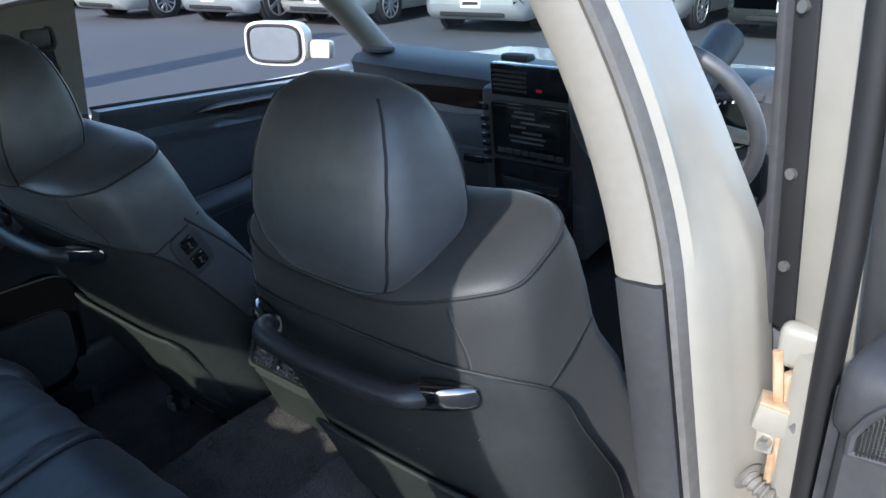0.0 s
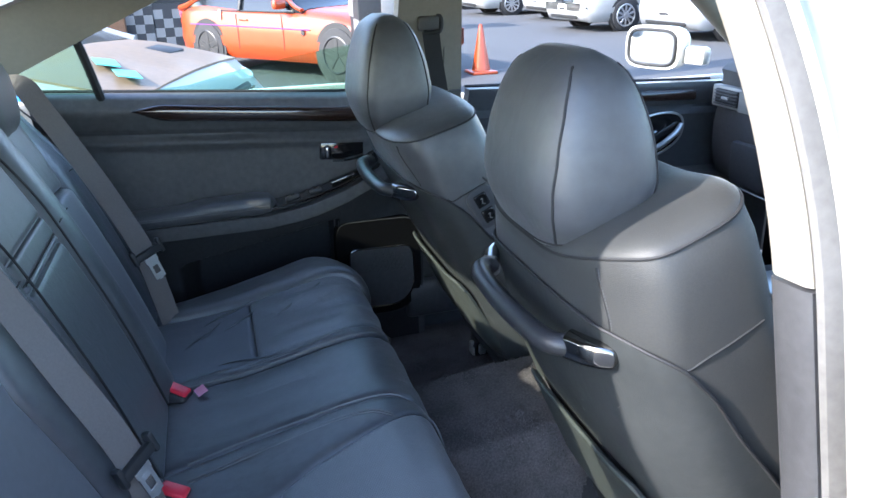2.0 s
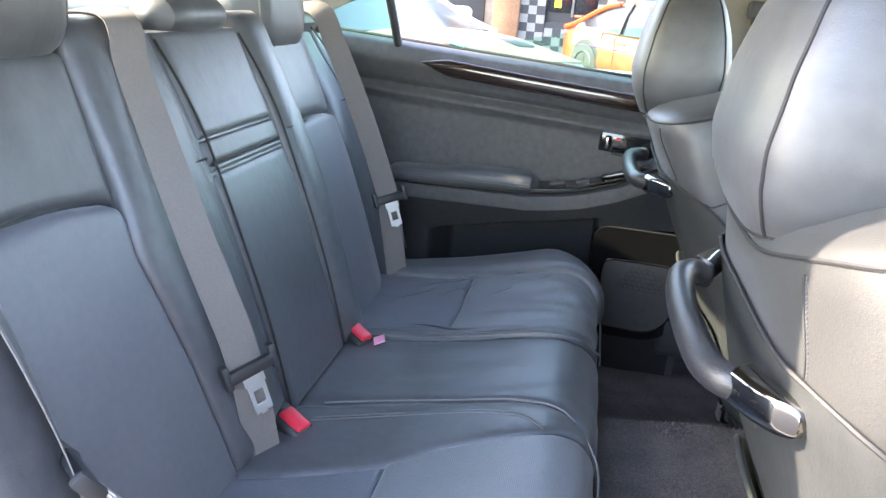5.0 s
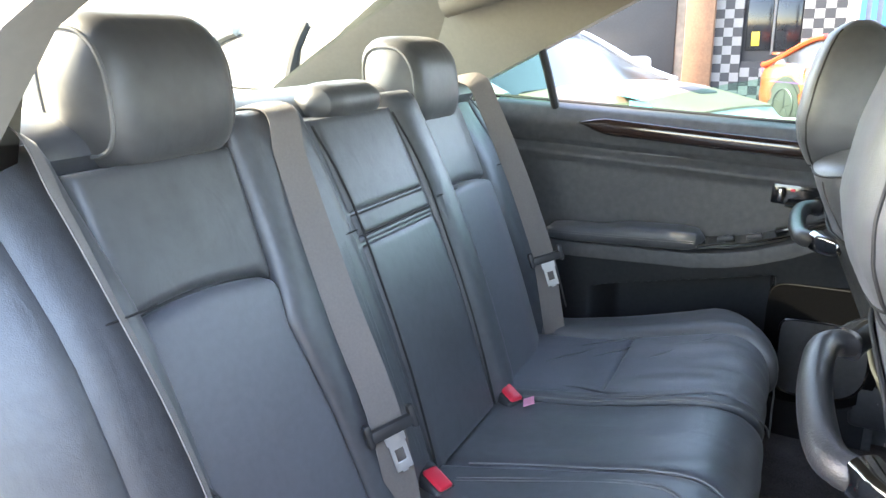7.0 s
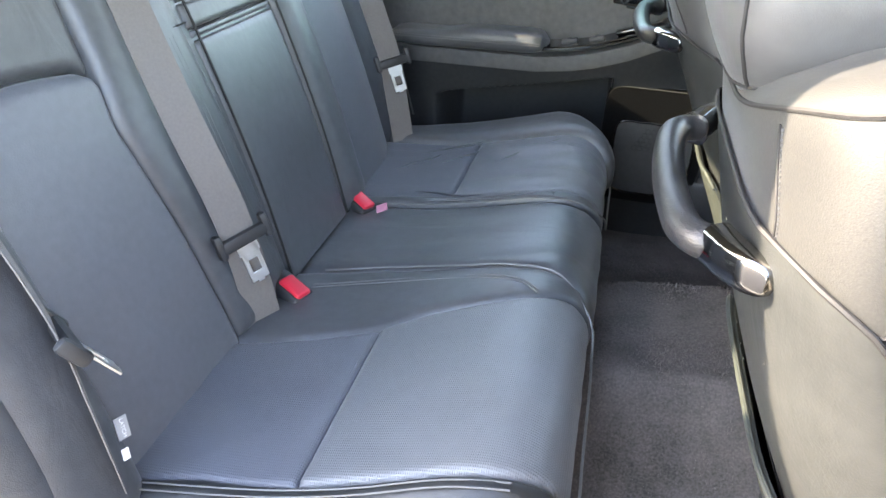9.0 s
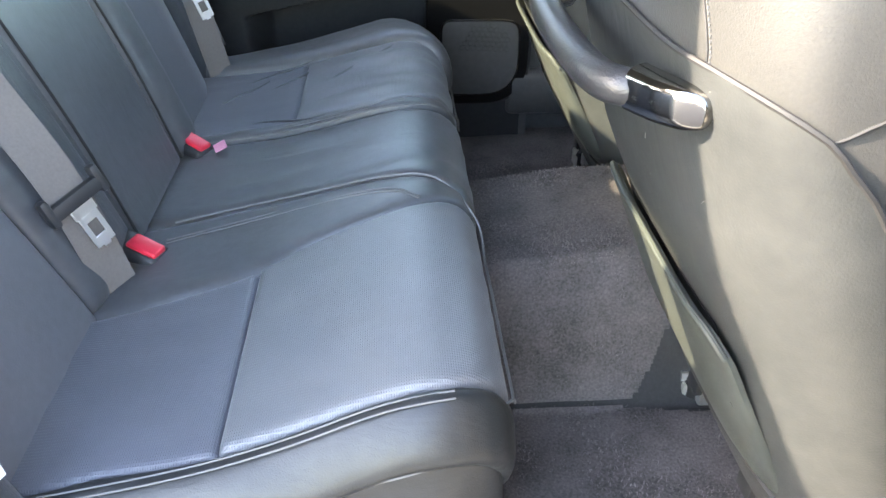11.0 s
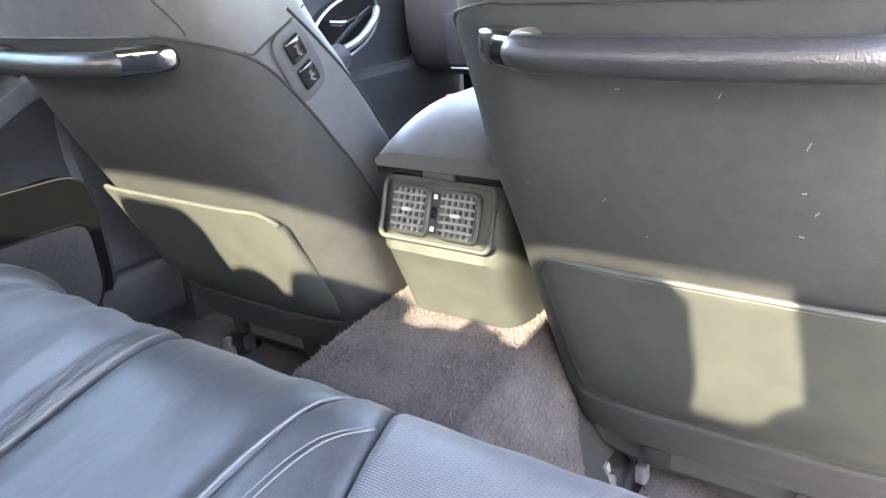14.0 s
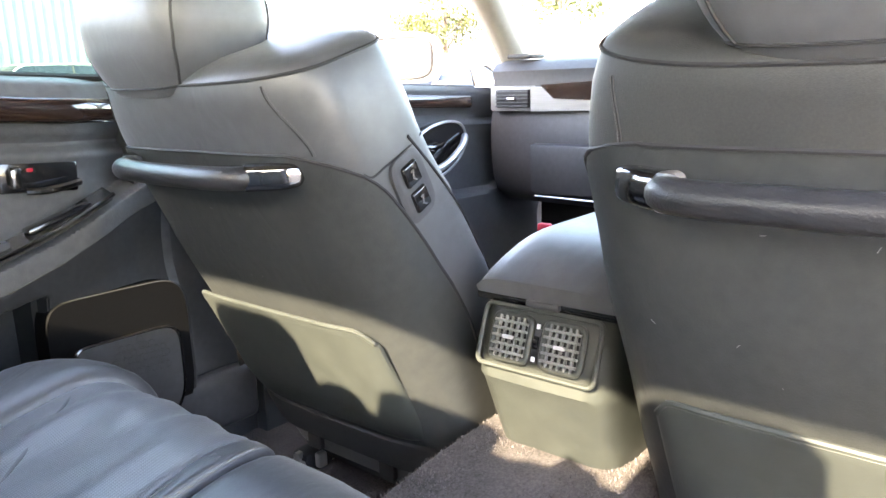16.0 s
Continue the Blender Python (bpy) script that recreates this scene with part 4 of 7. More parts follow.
    # black sheet behind the lip stands in for the pocket's shade
    part("pocket_shade", grid(lambda u, v: rear((-1 + 2 * u) * (edge - 0.036), 0.60 + (rim_z - 0.606) * v, 0.0095), 20, 6, 0.001, 0.001, 0.05, 0.05), BLACK, seat, "black sheet painting the shade inside the pocket")
    part("lower_cover", grid(lambda u, v: rear((-1 + 2 * u) * 0.215, 0.425 + 0.072 * v, 0.008), 20, 8, 0.006, 0.02, 0.1, 0.2), FLOORPAN, seat, "dark lower cover")
    for s in (-1, 1):
        part("cover_clip", box_bm((0.012, 0.034, 0.028), rear(0.09 * s, 0.412, 0.010), 0.003), BLACK, seat)
    rng = random.Random(17 if dusty else 23)
    for k in range(16):
        y, z = rng.uniform(-0.19, 0.19), rng.choice((rng.uniform(0.54, 0.70), rng.uniform(0.76, 0.92)))
        a, ln = rng.uniform(0, 6.28), rng.uniform(0.001, 0.007)
        o = 0.0085 if z > rim_z else proud((z - 0.506) / (rim_z - 0.506)) + 0.0045
        part("scuff", tube_bm([rear(y, z, o), rear(y + ln * math.cos(a), z + ln * math.sin(a), o)], 0.00040, 4, 1), SCUFF, seat)
    # piping round the top of the shoulders, seams of the upper wrap
    part("piping", tube_bm([p + Vector((0, 0, 0.002)) for p in loops[27]], 0.0022, 6, 1, True, raw=True), SEAM, seat)
    for s in (-1, 1):
        low_y, high_y = ((0.184, 0.163) if s > 0 else (0.194, 0.205)) if dusty else (0.214, 0.178)
        ys = [s * (low_y + (high_y - low_y) * smoothstep(k / 22)) for k in range(23)]
        zl = [top_z + ((1.062 if dusty and s > 0 else 1.044) - top_z) * k / 22 for k in range(23)]
        part("seam", tube_bm([rear(y, z, 0.0004) for y, z in zip(ys, zl)], 0.0012, 6, 1, raw=True), SEAM, seat)
        for k in range(22):
            y, z = ys[k] + 0.0035 * s, zl[k]
            part("stitch", tube_bm([rear(y, z, 0.0006), rear(y, z + 0.0020, 0.0006)], 0.0008, 4, 1), FINESTITCH, seat)
        jz = top_z - 0.029
        jx = rear_x(jz) + 0.066
        part("seam", tube_bm([flank(s, jx - 0.012, jz + 0.004, 0.0008), flank(s, jx, jz, 0.0008), flank(s, jx + 0.022, jz + 0.011, 0.0008), flank(s, jx + 0.058, jz + 0.027, 0.0008), flank(s, jx + 0.100, jz + 0.046, 0.0008)], 0.0016, 6, 6), SEAM, seat)
        if not dusty:
            part("seam", tube_bm([flank(s, rear_x(z) + o, z, 0.0010) for z, o in ((jz + 0.045, 0.150), (0.93, 0.182), (0.88, 0.210), (0.82, 0.235), (0.76, 0.245))], 0.0022, 6, 6), SEAM, seat)
        a = rear(0.105 * s, 1.052, 0)
        part("seam", tube_bm([a + P(0.004, 0, 0.006), a + P(0.030, 0.001 * s, 0.012), a + P(0.060, 0.002 * s, 0.018)], 0.0012, 6, 3), SEAM, seat)
    # grab handle: a bowed bar between two bright wedges
    hz = seam_z - 0.022
    fx = rear_x(hz)
    bar = [(0.020, 0.142), (0.040, 0.134), (0.052, 0.112), (0.058, 0.06), (0.060, 0.0)]
    h = [P(fx - x, -y, hz) for x, y in bar] + [P(fx - x, y, hz) for x, y in bar[-2::-1]]
    hd = part("grab_handle", tube_bm(h, 0.0155, 14, 6, flat=0.95), HANDLE, seat, "black grained grab handle")
    for s in (1, -1):
        lo = []
        for k in range(15):
            t = math.sin(math.pi * k / 28)
            x = fx - interp(t, [(0, 0.028), (0.4, 0.018), (0.8, 0.004), (1, -0.005)])
            y = s * (0.136 + 0.062 * t)
            hh, hd2 = interp(t, [(0, 0.0172), (0.6, 0.0166), (0.8, 0.0155), (0.93, 0.0130), (0.98, 0.0095), (1, 0.005)]), interp(t, [(0, 0.0165), (0.5, 0.0150), (0.8, 0.011), (1, 0.004)])
            tw = Vector((0.80, 0.6 * s, 0)) if t < 0.3 else Vector((1, 0.25 * s, 0)).normalized()
            lo.append([P(x, y, hz + 0.002 * t) + P(tw.x, -tw.y, 0) * hd2 * math.copysign(abs(math.cos(a)) ** 0.65, math.cos(a)) + Vector((0, 0, hh * math.copysign(abs(math.sin(a)) ** 0.65, math.sin(a)))) for a in (2 * math.pi * q / 24 for q in range(24))])
        part("handle_end", fixed(rings(bmesh.new(), lo)), CHROME, hd, "bright chrome handle end")
    # head rest
    hl = []
    for k in range(25):
        t = k / 24
        z = (1.062 + 0.234 * t) if dusty else (1.046 + 0.250 * t)
        w = interp(t, [(0, 0.090), (0.05, 0.108), (0.15, 0.124), (0.3, 0.132), (0.5, 0.129), (0.7, 0.118), (0.85, 0.103), (0.94, 0.086), (1, 0.055)])
        d = interp(t, [(0, 0.055), (0.06, 0.068), (0.2, 0.084), (0.35, 0.090), (0.6, 0.080), (0.8, 0.064), (0.93, 0.046), (1, 0.018)])
        cx = 0.655 - 0.005 * t + hx
        lp = []
        for q in range(48):
            a = 2 * math.pi * q / 48
            c, s = math.cos(a), math.sin(a)
            lp.append(Vector((cx - d * math.copysign(abs(c) ** 0.56, c), hy + w * math.copysign(abs(s) ** 0.52, s), z + 0.012 * -c * (1 - t))))
        hl.append(lp)

    def on_head(t, a):
        k = min(22.999, t * 24)
        i, u = int(k), k - int(k)
        j = a / 7.5
        m, v = int(math.floor(j)), j - math.floor(j)
        return hl[i][m % 48].lerp(hl[i][(m + 1) % 48], v).lerp(hl[i + 1][m % 48].lerp(hl[i + 1][(m + 1) % 48], v), u)
    head = part("head_rest", fixed(rings(bmesh.new(), hl)), LEATHER_SOFT, seat, "black leather head rest with piped edges")
    for s in (1, -1):
        part("piping", tube_bm([on_head(0.04 + 0.9 * k / 20, s * (44 + 12 * k / 20)) for k in range(21)], 0.0020, 6, 1, raw=True), SEAM, head)
        part("piping", tube_bm([on_head(0.04 + 0.9 * k / 20, s * 128) for k in range(21)], 0.0020, 6, 1, raw=True), SEAM, head)
    part("piping", tube_bm([p * 1.0 for p in hl[1]], 0.0018, 6, 1, True, raw=True), SEAM, head)
    part("post_cover", cyl_bm(0.03, 0.05, (0.66 + hx, hy, 1.055)), LEATHER_SOFT, head)
    # cushion and rails
    part("seat_cushion", box_bm((0.52, 0.48, 0.16), (1.10, 0, 0.50), 0.05, 3), LEATHER, seat)
    part("cushion_frame", box_bm((0.46, 0.40, 0.10), (1.12, 0, 0.385), 0.02, 2), BLACK, seat)
    for s in (-1, 1):
        rail = part("seat_rail", box_bm((0.50, 0.035, 0.03), (1.10, 0.17 * s, 0.325), 0.006), STEEL, seat, "steel seat rail")
        part("rail_cover", box_bm((0.07, 0.045, 0.045), (0.89, 0.17 * s, 0.33), 0.01), BLACK, rail)
        part("rail_bolt", cyl_bm(0.010, 0.012, (0.855, 0.17 * s, 0.345), "x", 6), STEEL, rail)
        part("rail_clip", box_bm((0.020, 0.016, 0.030), (0.868, 0.12 * s, 0.350), 0.004), SATIN, rail, "bright rail clip")
    if not dusty:
        # rounded plate with two rocker switches, leaning with the seat
        c = flank(-1, 0.738, 0.914, 0.001)
        ax, az = Vector((-0.46, 0, 0.89)), Vector((0.89, 0, 0.46))

        def plate(ha, hb, o, n=32, e=0.5):
            return [c + P(0, -o, 0) + ax * (ha * math.copysign(abs(math.cos(a)) ** e, math.cos(a))) + az * (hb * math.copysign(abs(math.sin(a)) ** e, math.sin(a))) for a in (2 * math.pi * q / n for q in range(n))]
        sw = part("switch_plate", fixed(rings(bmesh.new(), [plate(0.047, 0.031, -0.004), plate(0.047, 0.031, 0.004), plate(0.043, 0.027, 0.0062), plate(0.038, 0.022, 0.0056)])), PLASTIC, seat, "dark grey switch plate")
        for t in (0.019, -0.019):
            o = c + ax * t + P(0, -0.0055, 0)
            bt = part("switch_button", box_bm((0.029, 0.010, 0.030), o, 0.0035, 3, rot=(0, -27, 0)), GLOSSBLACK, sw, "black rocker switch")
            mk = box_bm((0.0020, 0.0012, 0.011), o + P(0, -0.0052, 0), 0.0, rot=(0, -5, 0))
            box_bm((0.0020, 0.0012, 0.008), o + P(0.003, -0.0052, -0.006), 0.0, rot=(0, -75, 0), bm=mk)
            box_bm((0.0020, 0.0012, 0.006), o + P(-0.002, -0.0052, 0.004), 0.0, rot=(0, 60, 0), bm=mk)
            part("switch_mark", mk, SEAL, bt, "pale seat symbol")
    return seat


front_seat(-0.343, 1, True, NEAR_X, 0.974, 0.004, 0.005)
front_seat(0.445, -1, False, FAR_X, 0.959, -0.045, 0.0495)


# ---- console between the front seats ----
def console():
    c = thing("centre_console", "grey-green centre console with rear vents and leather lid", "console")
    cy = 0.036
    # tall lower body, narrower at its foot
    loops = []
    for z, x0, w in ((0.50, 0.828, 0.096), (0.56, 0.806, 0.098), (0.62, 0.782, 0.101), (0.648, 0.772, 0.103), (0.658, 0.766, 0.105), (0.70, 0.774, 0.106), (0.752, 0.793, 0.106), (0.766, 0.797, 0.104)):
        lp = []
        for q in range(28):
            a = 2 * math.pi * q / 28
            s, k = math.sin(a), math.cos(a)
            lp.append(Vector((x0 + 0.235 - 0.22 * math.copysign(abs(k) ** 0.25, k), cy + w * math.copysign(abs(s) ** 0.3, s), z)))
        loops.append(lp)
    part("console_body", fixed(rings(bmesh.new(), loops)), SHELL, c, "grey-green plastic console body")
    part("front_tunnel_cover", box_bm((0.55, 0.24, 0.36), (1.36, cy, 0.52), 0.04, 3), PLASTIC, c)
    # vent unit, leaning with the panel
    tilt = pose(0.7919, cy, 0.7160, 0, 21, 0)

    def vent_part(name, bm, mat, parent, label=""):
        bmesh.ops.transform(bm, matrix=tilt, verts=bm.verts)
        return part(name, bm, mat, parent, label)

    def frame_line(hy, hz, r, n=6):
        pts = []
        for sy, sz, a0 in ((1, 1, 0), (-1, 1, 90), (-1, -1, 180), (1, -1, 270)):
            for k in range(n + 1):
                a = radians(a0 + 90 * k / n)
                pts.append((sy * (hy - r) + r * math.cos(a), sz * (hz - r) + r * math.sin(a)))
        return pts
    for side in (0.038, -0.038):
        line = frame_line(0.0270, 0.0285, 0.008)
        fr = vent_part("vent_frame", tube_bm([Vector((-0.002, side + y, z)) for y, z in line], 0.0048, 8, 1, True, raw=True), SHELL, c, "rounded grey-green vent surround")
        vent_part("vent_cavity", plate_bm([Vector((-0.001, side + y, z)) for y, z in line], (-1, 0, 0), 0.004), BLACK, fr, "black vent cavity")
        # slats and fins carry the sunlight in their paler colour
        for k in range(5):
            vent_part("vent_slat", box_bm((0.008, 0.051, 0.0036), (-0.0065, side, -0.020 + 0.010 * k), 0.0008), PALEGREY, fr)
        for k in range(5):
            vent_part("vent_fin", box_bm((0.005, 0.0030, 0.055), (-0.0060, side - 0.018 + 0.009 * k, 0), 0.0006), PALEGREY, fr)
        vent_part("vent_tab", box_bm((0.006, 0.016, 0.0050), (-0.011, side, 0.0), 0.002, 2), SATIN, fr, "silver vent tab")
    vent_part("vent_border", tube_bm([Vector((0.0005, y, z)) for y, z in frame_line(0.086, 0.040, 0.010)], 0.0035, 8, 1, True, raw=True), SHELL, c, "raised border round the vents")
    vent_part("wheel_slot", box_bm((0.004, 0.011, 0.052), (-0.001, 0, 0), 0.001), BLACK, c)
    vent_part("vent_wheel", cyl_bm(0.011, 0.007, (0.004, 0.0, 0), "y", 20), GLOSSBLACK, c, "ribbed vent thumb wheel")
    for z in (0.021, -0.021):
        vent_part("vent_mark", box_bm((0.002, 0.005, 0.006), (-0.0035, 0, z), 0.0), LABEL, c, "pale vent mark")
    # padded lid
    lid = []
    for k in range(15):
        t = k / 14
        x = 0.804 + 0.36 * t
        hgt = 0.052 * (1 - (1 - min(1, t / 0.42)) ** 2.4) + 0.018
        lp = []
        for q in range(25):
            u = q / 24
            y = cy - 0.104 + 0.208 * u
            lp.append(Vector((x, y, 0.770 + hgt * (0.25 + 0.75 * (1 - abs(2 * u - 1) ** 5) ** 0.55))))
        lp += [Vector((x, cy + 0.100, 0.767)), Vector((x, cy - 0.100, 0.767))]
        lid.append(lp)
    part("lid", fixed(rings(bmesh.new(), lid)), LEATHER_SOFT, c, "padded black leather lid")
    part("lid_rim", box_bm((0.33, 0.214, 0.015), (0.973, cy, 0.762), 0.005), GLOSSBLACK, c, "dark lid rim")
    part("lid_latch", box_bm((0.008, 0.05, 0.010), (0.806, cy, 0.762), 0.003), PLASTIC, c)
    return c


console()


# ---- far doors ----
def sill_z(x):
    return 1.113 - 0.040 * (x + 0.06) / 0.6 if x < 0.54 else 1.073 - 0.042 * (x - 0.54) / 1.1


def arm_z(x):
    """Upper edge of the armrest band, rising to the front."""
    return interp(x, [(-0.3, 0.765), (0.32, 0.770), (0.40, 0.780), (0.46, 0.793), (0.54, 0.820), (0.61, 0.852), (0.80, 0.92)])


def pocket_z(x):
    """Upper edge of the map pocket under the band."""
    return 0.652 + (x - 0.125) * 0.193


def far_door_y(x, z, rear=True):
    s = sill_z(x)
    y = 0.836
    y -= 0.020 * math.exp(-((z - (s - 0.045)) / 0.034) ** 2)
    y += 0.012 * math.exp(-((z - (s - 0.108)) / 0.010) ** 2)
    y -= 0.010 * math.exp(-((z - (s - 0.130)) / 0.014) ** 2)
    if z > s - 0.012:
        y += 0.03 * ((z - s + 0.012) / 0.012) ** 2
    # band of the armrest, standing out and rounded off below
    y -= (0.056 if rear else 0.046) * smoothstep((arm_z(x) + 0.004 - z) / 0.016)
    y += 0.016 * smoothstep((arm_z(x) - 0.03 - z) / 0.10)
    if rear and x > 0.60:
        y += 0.03 * smoothstep((x - 0.60) / 0.10) * smoothstep((z - 0.62) / 0.12)
    if rear and 0.06 < x < 0.512:
        y += 0.115 * smoothstep((x - 0.06) / 0.06) * smoothstep((0.512 - x) / 0.010) * smoothstep((pocket_z(x) - z) / 0.012) * smoothstep((z - 0.43) / 0.02)
    return y


STRIPM = material("satin_black_strip", (0.05, 0.05, 0.048), 0.24, var=0.1, coat=0.8)


def far_rear_door():
    d = thing("rear_door", "closed rear door with dark leather trim and wood strip", "car door")

    def fn(u, v):
        x, z = -0.22 + 0.98 * u, 0.28 + (sill_z(-0.22 + 0.98 * u) - 0.28) * v
        return Vector((x, far_door_y(x, z), z))
    part("door_panel", sheet_bm(fn, 230, 200, 0.02, (0, 1, 0)), DOORPLASTIC, d, "dark leather-grained door trim")
    part("door_skin", box_bm((1.0, 0.03, 0.75), (0.27, 1.005, 0.70), 0.01), WHITE, d, "white outer door skin")
    # wood strip, pointed at its rear end
    loops = []
    for k in range(31):
        t = k / 30
        x = 0.012 + 0.72 * t
        zc = sill_z(x) - 0.060 + 0.012 * (1 - t) ** 2 + 0.006
        h = 0.019 * min(1, (t / 0.10)) ** 0.7 + 0.0008
        y = far_door_y(x, zc) - 0.006
        loops.append([Vector((x, y + 0.010 * (1 - math.cos(a)), zc + h * math.sin(a))) for a in (math.pi * (q / 8 - 0.5) for q in range(9))] + [Vector((x, y + 0.03, zc + h)), Vector((x, y + 0.03, zc - h))])
    part("wood_strip", fixed(rings(bmesh.new(), loops)), WOOD, d, "glossy dark burr wood strip")
    part("strip_edge", tube_bm([l[0] + Vector((0, -0.001, -0.001)) for l in loops[::3]], 0.0018, 6, 3), CHROME, d, "thin bright strip edge")
    # armrest pad, higher and rounder at its front end
    pad = []
    for k in range(25):
        t = k / 24
        x = -0.06 + 0.405 * t
        e = math.sqrt(max(0.02, 1 - abs(2 * t - 1) ** 12))
        hz = (0.021 + 0.006 * smoothstep((t - 0.35) / 0.2)) * e
        zc = 0.782 + 0.006 * t + 0.006 * smoothstep((t - 0.35) / 0.2)
        pad.append([Vector((x, 0.800 + 0.046 * e * math.copysign(abs(math.cos(a)) ** 0.6, math.cos(a)), zc + hz * math.copysign(abs(math.sin(a)) ** 0.6, math.sin(a)))) for a in (2 * math.pi * q / 24 for q in range(24))])
    ap = part("armrest_pad", fixed(rings(bmesh.new(), pad)), LEATHER_SOFT, d, "stitched leather armrest pad")
    for h in (0.0, 0.0055):
        part("stitching", tube_bm([Vector((x, 0.7530, 0.786 + h + 0.014 * (x + 0.04))) for x in (-0.04, 0.08, 0.2, 0.325)], 0.0010, 5, 4), STITCH, ap)
    # switch strip ahead of the pad
    def strip_fn(u, v):
        x = 0.322 + 0.32 * u
        z = arm_z(x) + 0.010 + 0.010 * (1 - v)
        return Vector((x, far_door_y(x, arm_z(x) - 0.02) - 0.002 + 0.056 * (1 - v) * (1 - 0.4 * u), z))
    st = part("switch_strip", sheet_bm(strip_fn, 24, 4, 0.01, (0, 0.2, -1)), STRIPM, d, "smooth grey-black switch strip")
    part("strip_edge", tube_bm([strip_fn(k / 12, 1.0) + Vector((0, -0.002, 0)) for k in range(13)], 0.0042, 8, 3), CHROME, st, "bright edge of the switch strip")
    for u, w in ((0.22, 0.040), (0.42, 0.036)):
        p = strip_fn(u, 0.45)
        sw = part("window_switch", box_bm((w, 0.018, 0.012), p + Vector((0, 0, 0.004)), 0.004, rot=(0, -14, 0)), PLASTIC, st)
        part("switch_mark", box_bm((0.010, 0.008, 0.0015), p + Vector((0, 0, 0.0115)), 0.0, rot=(0, -14, 0)), CHROME, sw)
    part("ashtray_lid", box_bm((0.11, 0.030, 0.010), strip_fn(0.72, 0.4) + Vector((0, 0, 0.004)), 0.004, rot=(0, -17, 0)), GLOSSBLACK, st)
    # inside handle in its bezel
    bz = part("handle_bezel", box_bm((0.125, 0.012, 0.052), (0.545, far_door_y(0.54, 0.915) - 0.001, 0.912), 0.005, 2, rot=(0, 4, 0)), GLOSSBLACK, d, "black handle bezel")
    part("lever", tube_bm([(0.515, 0.812, 0.893), (0.545, 0.806, 0.892), (0.58, 0.806, 0.896), (0.60, 0.812, 0.899)], 0.0065, 8, 5), CHROME, bz, "chrome door lever")
    part("lock_knob", box_bm((0.017, 0.014, 0.034), (0.503, 0.815, 0.915), 0.005), CHROME, bz, "chrome lock knob")
    part("lock_mark", box_bm((0.010, 0.003, 0.006), (0.528, 0.8215, 0.925), 0.001), REDBTN, bz, "red lock mark")
    def low(u, v):
        x = -0.20 + 0.94 * u
        z = 0.30 + (arm_z(x) - 0.048 - 0.30) * v
        return Vector((x, far_door_y(x, z) - 0.003, z))
    part("lower_panel", sheet_bm(low, 180, 120, 0.002, (0, 1, 0)), LOWTRIM, d, "dark lower door trim with map pocket")
    # speaker panel: raised grille with a rounded front lower corner
    def rounded(k, n=48):
        q = 2 * math.pi * k / n
        c, s = math.cos(q), math.sin(q)
        e = 0.28 if (c < 0 or s > 0) else 0.85
        return c, s, e
    sp = []
    for k in range(48):
        c, s, e = rounded(k)
        sp.append(Vector((0.630 + 0.097 * math.copysign(abs(c) ** e, c), 0.772, 0.531 + 0.095 * math.copysign(abs(s) ** e, s) - 0.06 * (0.097 * c))))
    rimp = part("speaker_grille", plate_bm(sp, (0, -1, 0), 0.03), PLASTIC, d, "dark plastic speaker grille")
    part("speaker_edge", tube_bm([p + Vector((0, 0.001, 0)) for p in sp], 0.0032, 6, 1, True, raw=True), GLOSSBLACK, rimp)
    for i in range(9):
        for j in range(6):
            cx, cz = 0.585 + 0.014 * i + 0.007 * (j % 2), 0.556 + 0.012 * j
            if ((cx - 0.645) / 0.062) ** 2 + ((cz - 0.545) / 0.072) ** 2 < 1:
                hexl = [Vector((cx + 0.0062 * math.cos(radians(60 * q + 30)), 0.7715, cz - 0.06 * (cx - 0.63) + 0.0062 * math.sin(radians(60 * q + 30)))) for q in range(6)]
                part("grille_cell", tube_bm([p + Vector((0, 0.0003, 0)) for p in hexl], 0.0006, 4, 1, True, raw=True), BLACK, rimp)
    edge = []
    for k in range(48):
        c, s, e = rounded(k)
        edge.append(Vector((0.628 + (0.124 if c > 0 else 0.128) * math.copysign(abs(c) ** e, c), 0.797, 0.532 + (0.122 if s < 0 else 0.175) * math.copysign(abs(s) ** e, s) - 0.06 * (0.12 * c))))
    # flush black plate in place of the shaded hollow round the speaker
    part("speaker_surround", plate_bm([p + Vector((0, -0.016, 0)) for p in edge], (0, -1, 0), 0.05), RECESS_SHADE, d, "black plate as painted shade of the speaker recess")
    part("surround_gap", tube_bm([p + Vector((0.004, -0.010, -0.003)) for p in edge], 0.004, 8, 1, True, raw=True), LOWTRIM, d, "dark lip round the speaker recess")
    part("lower_trim", box_bm((0.20, 0.05, 0.12), (0.80, 0.805, 0.43), 0.02, 3), PLASTIC, d, "grey lower door trim")
    # lowered glass that still shows above the sill
    pts = [(x, sill_z(x) - 0.01) for x in (-0.03, 0.10, 0.25, 0.40, 0.55, 0.69)]
    top = [(0.69, 1.205), (0.60, 1.200), (0.50, 1.188), (0.38, 1.168), (0.26, 1.142), (0.16, 1.118)]
    gl = part("window_pane", plate_bm([Vector((x, 0.872 - 0.2 * max(0, z - 1.08), z)) for x, z in pts + top], (0, 1, 0), 0.004), GREEN, d, "lowered green-tinted window pane", smooth=False)
    gl.visible_shadow = False
    q = part("quarter_pane", plate_bm([Vector((x, 0.866 - 0.42 * max(0, z - 1.08), z)) for x, z in ((-0.26, 1.165), (-0.22, 1.115), (-0.055, 1.105), (-0.085, 1.285))], (0, 1, 0), 0.004), GREEN, d, "green-tinted quarter pane", smooth=False)
    q.visible_shadow = False
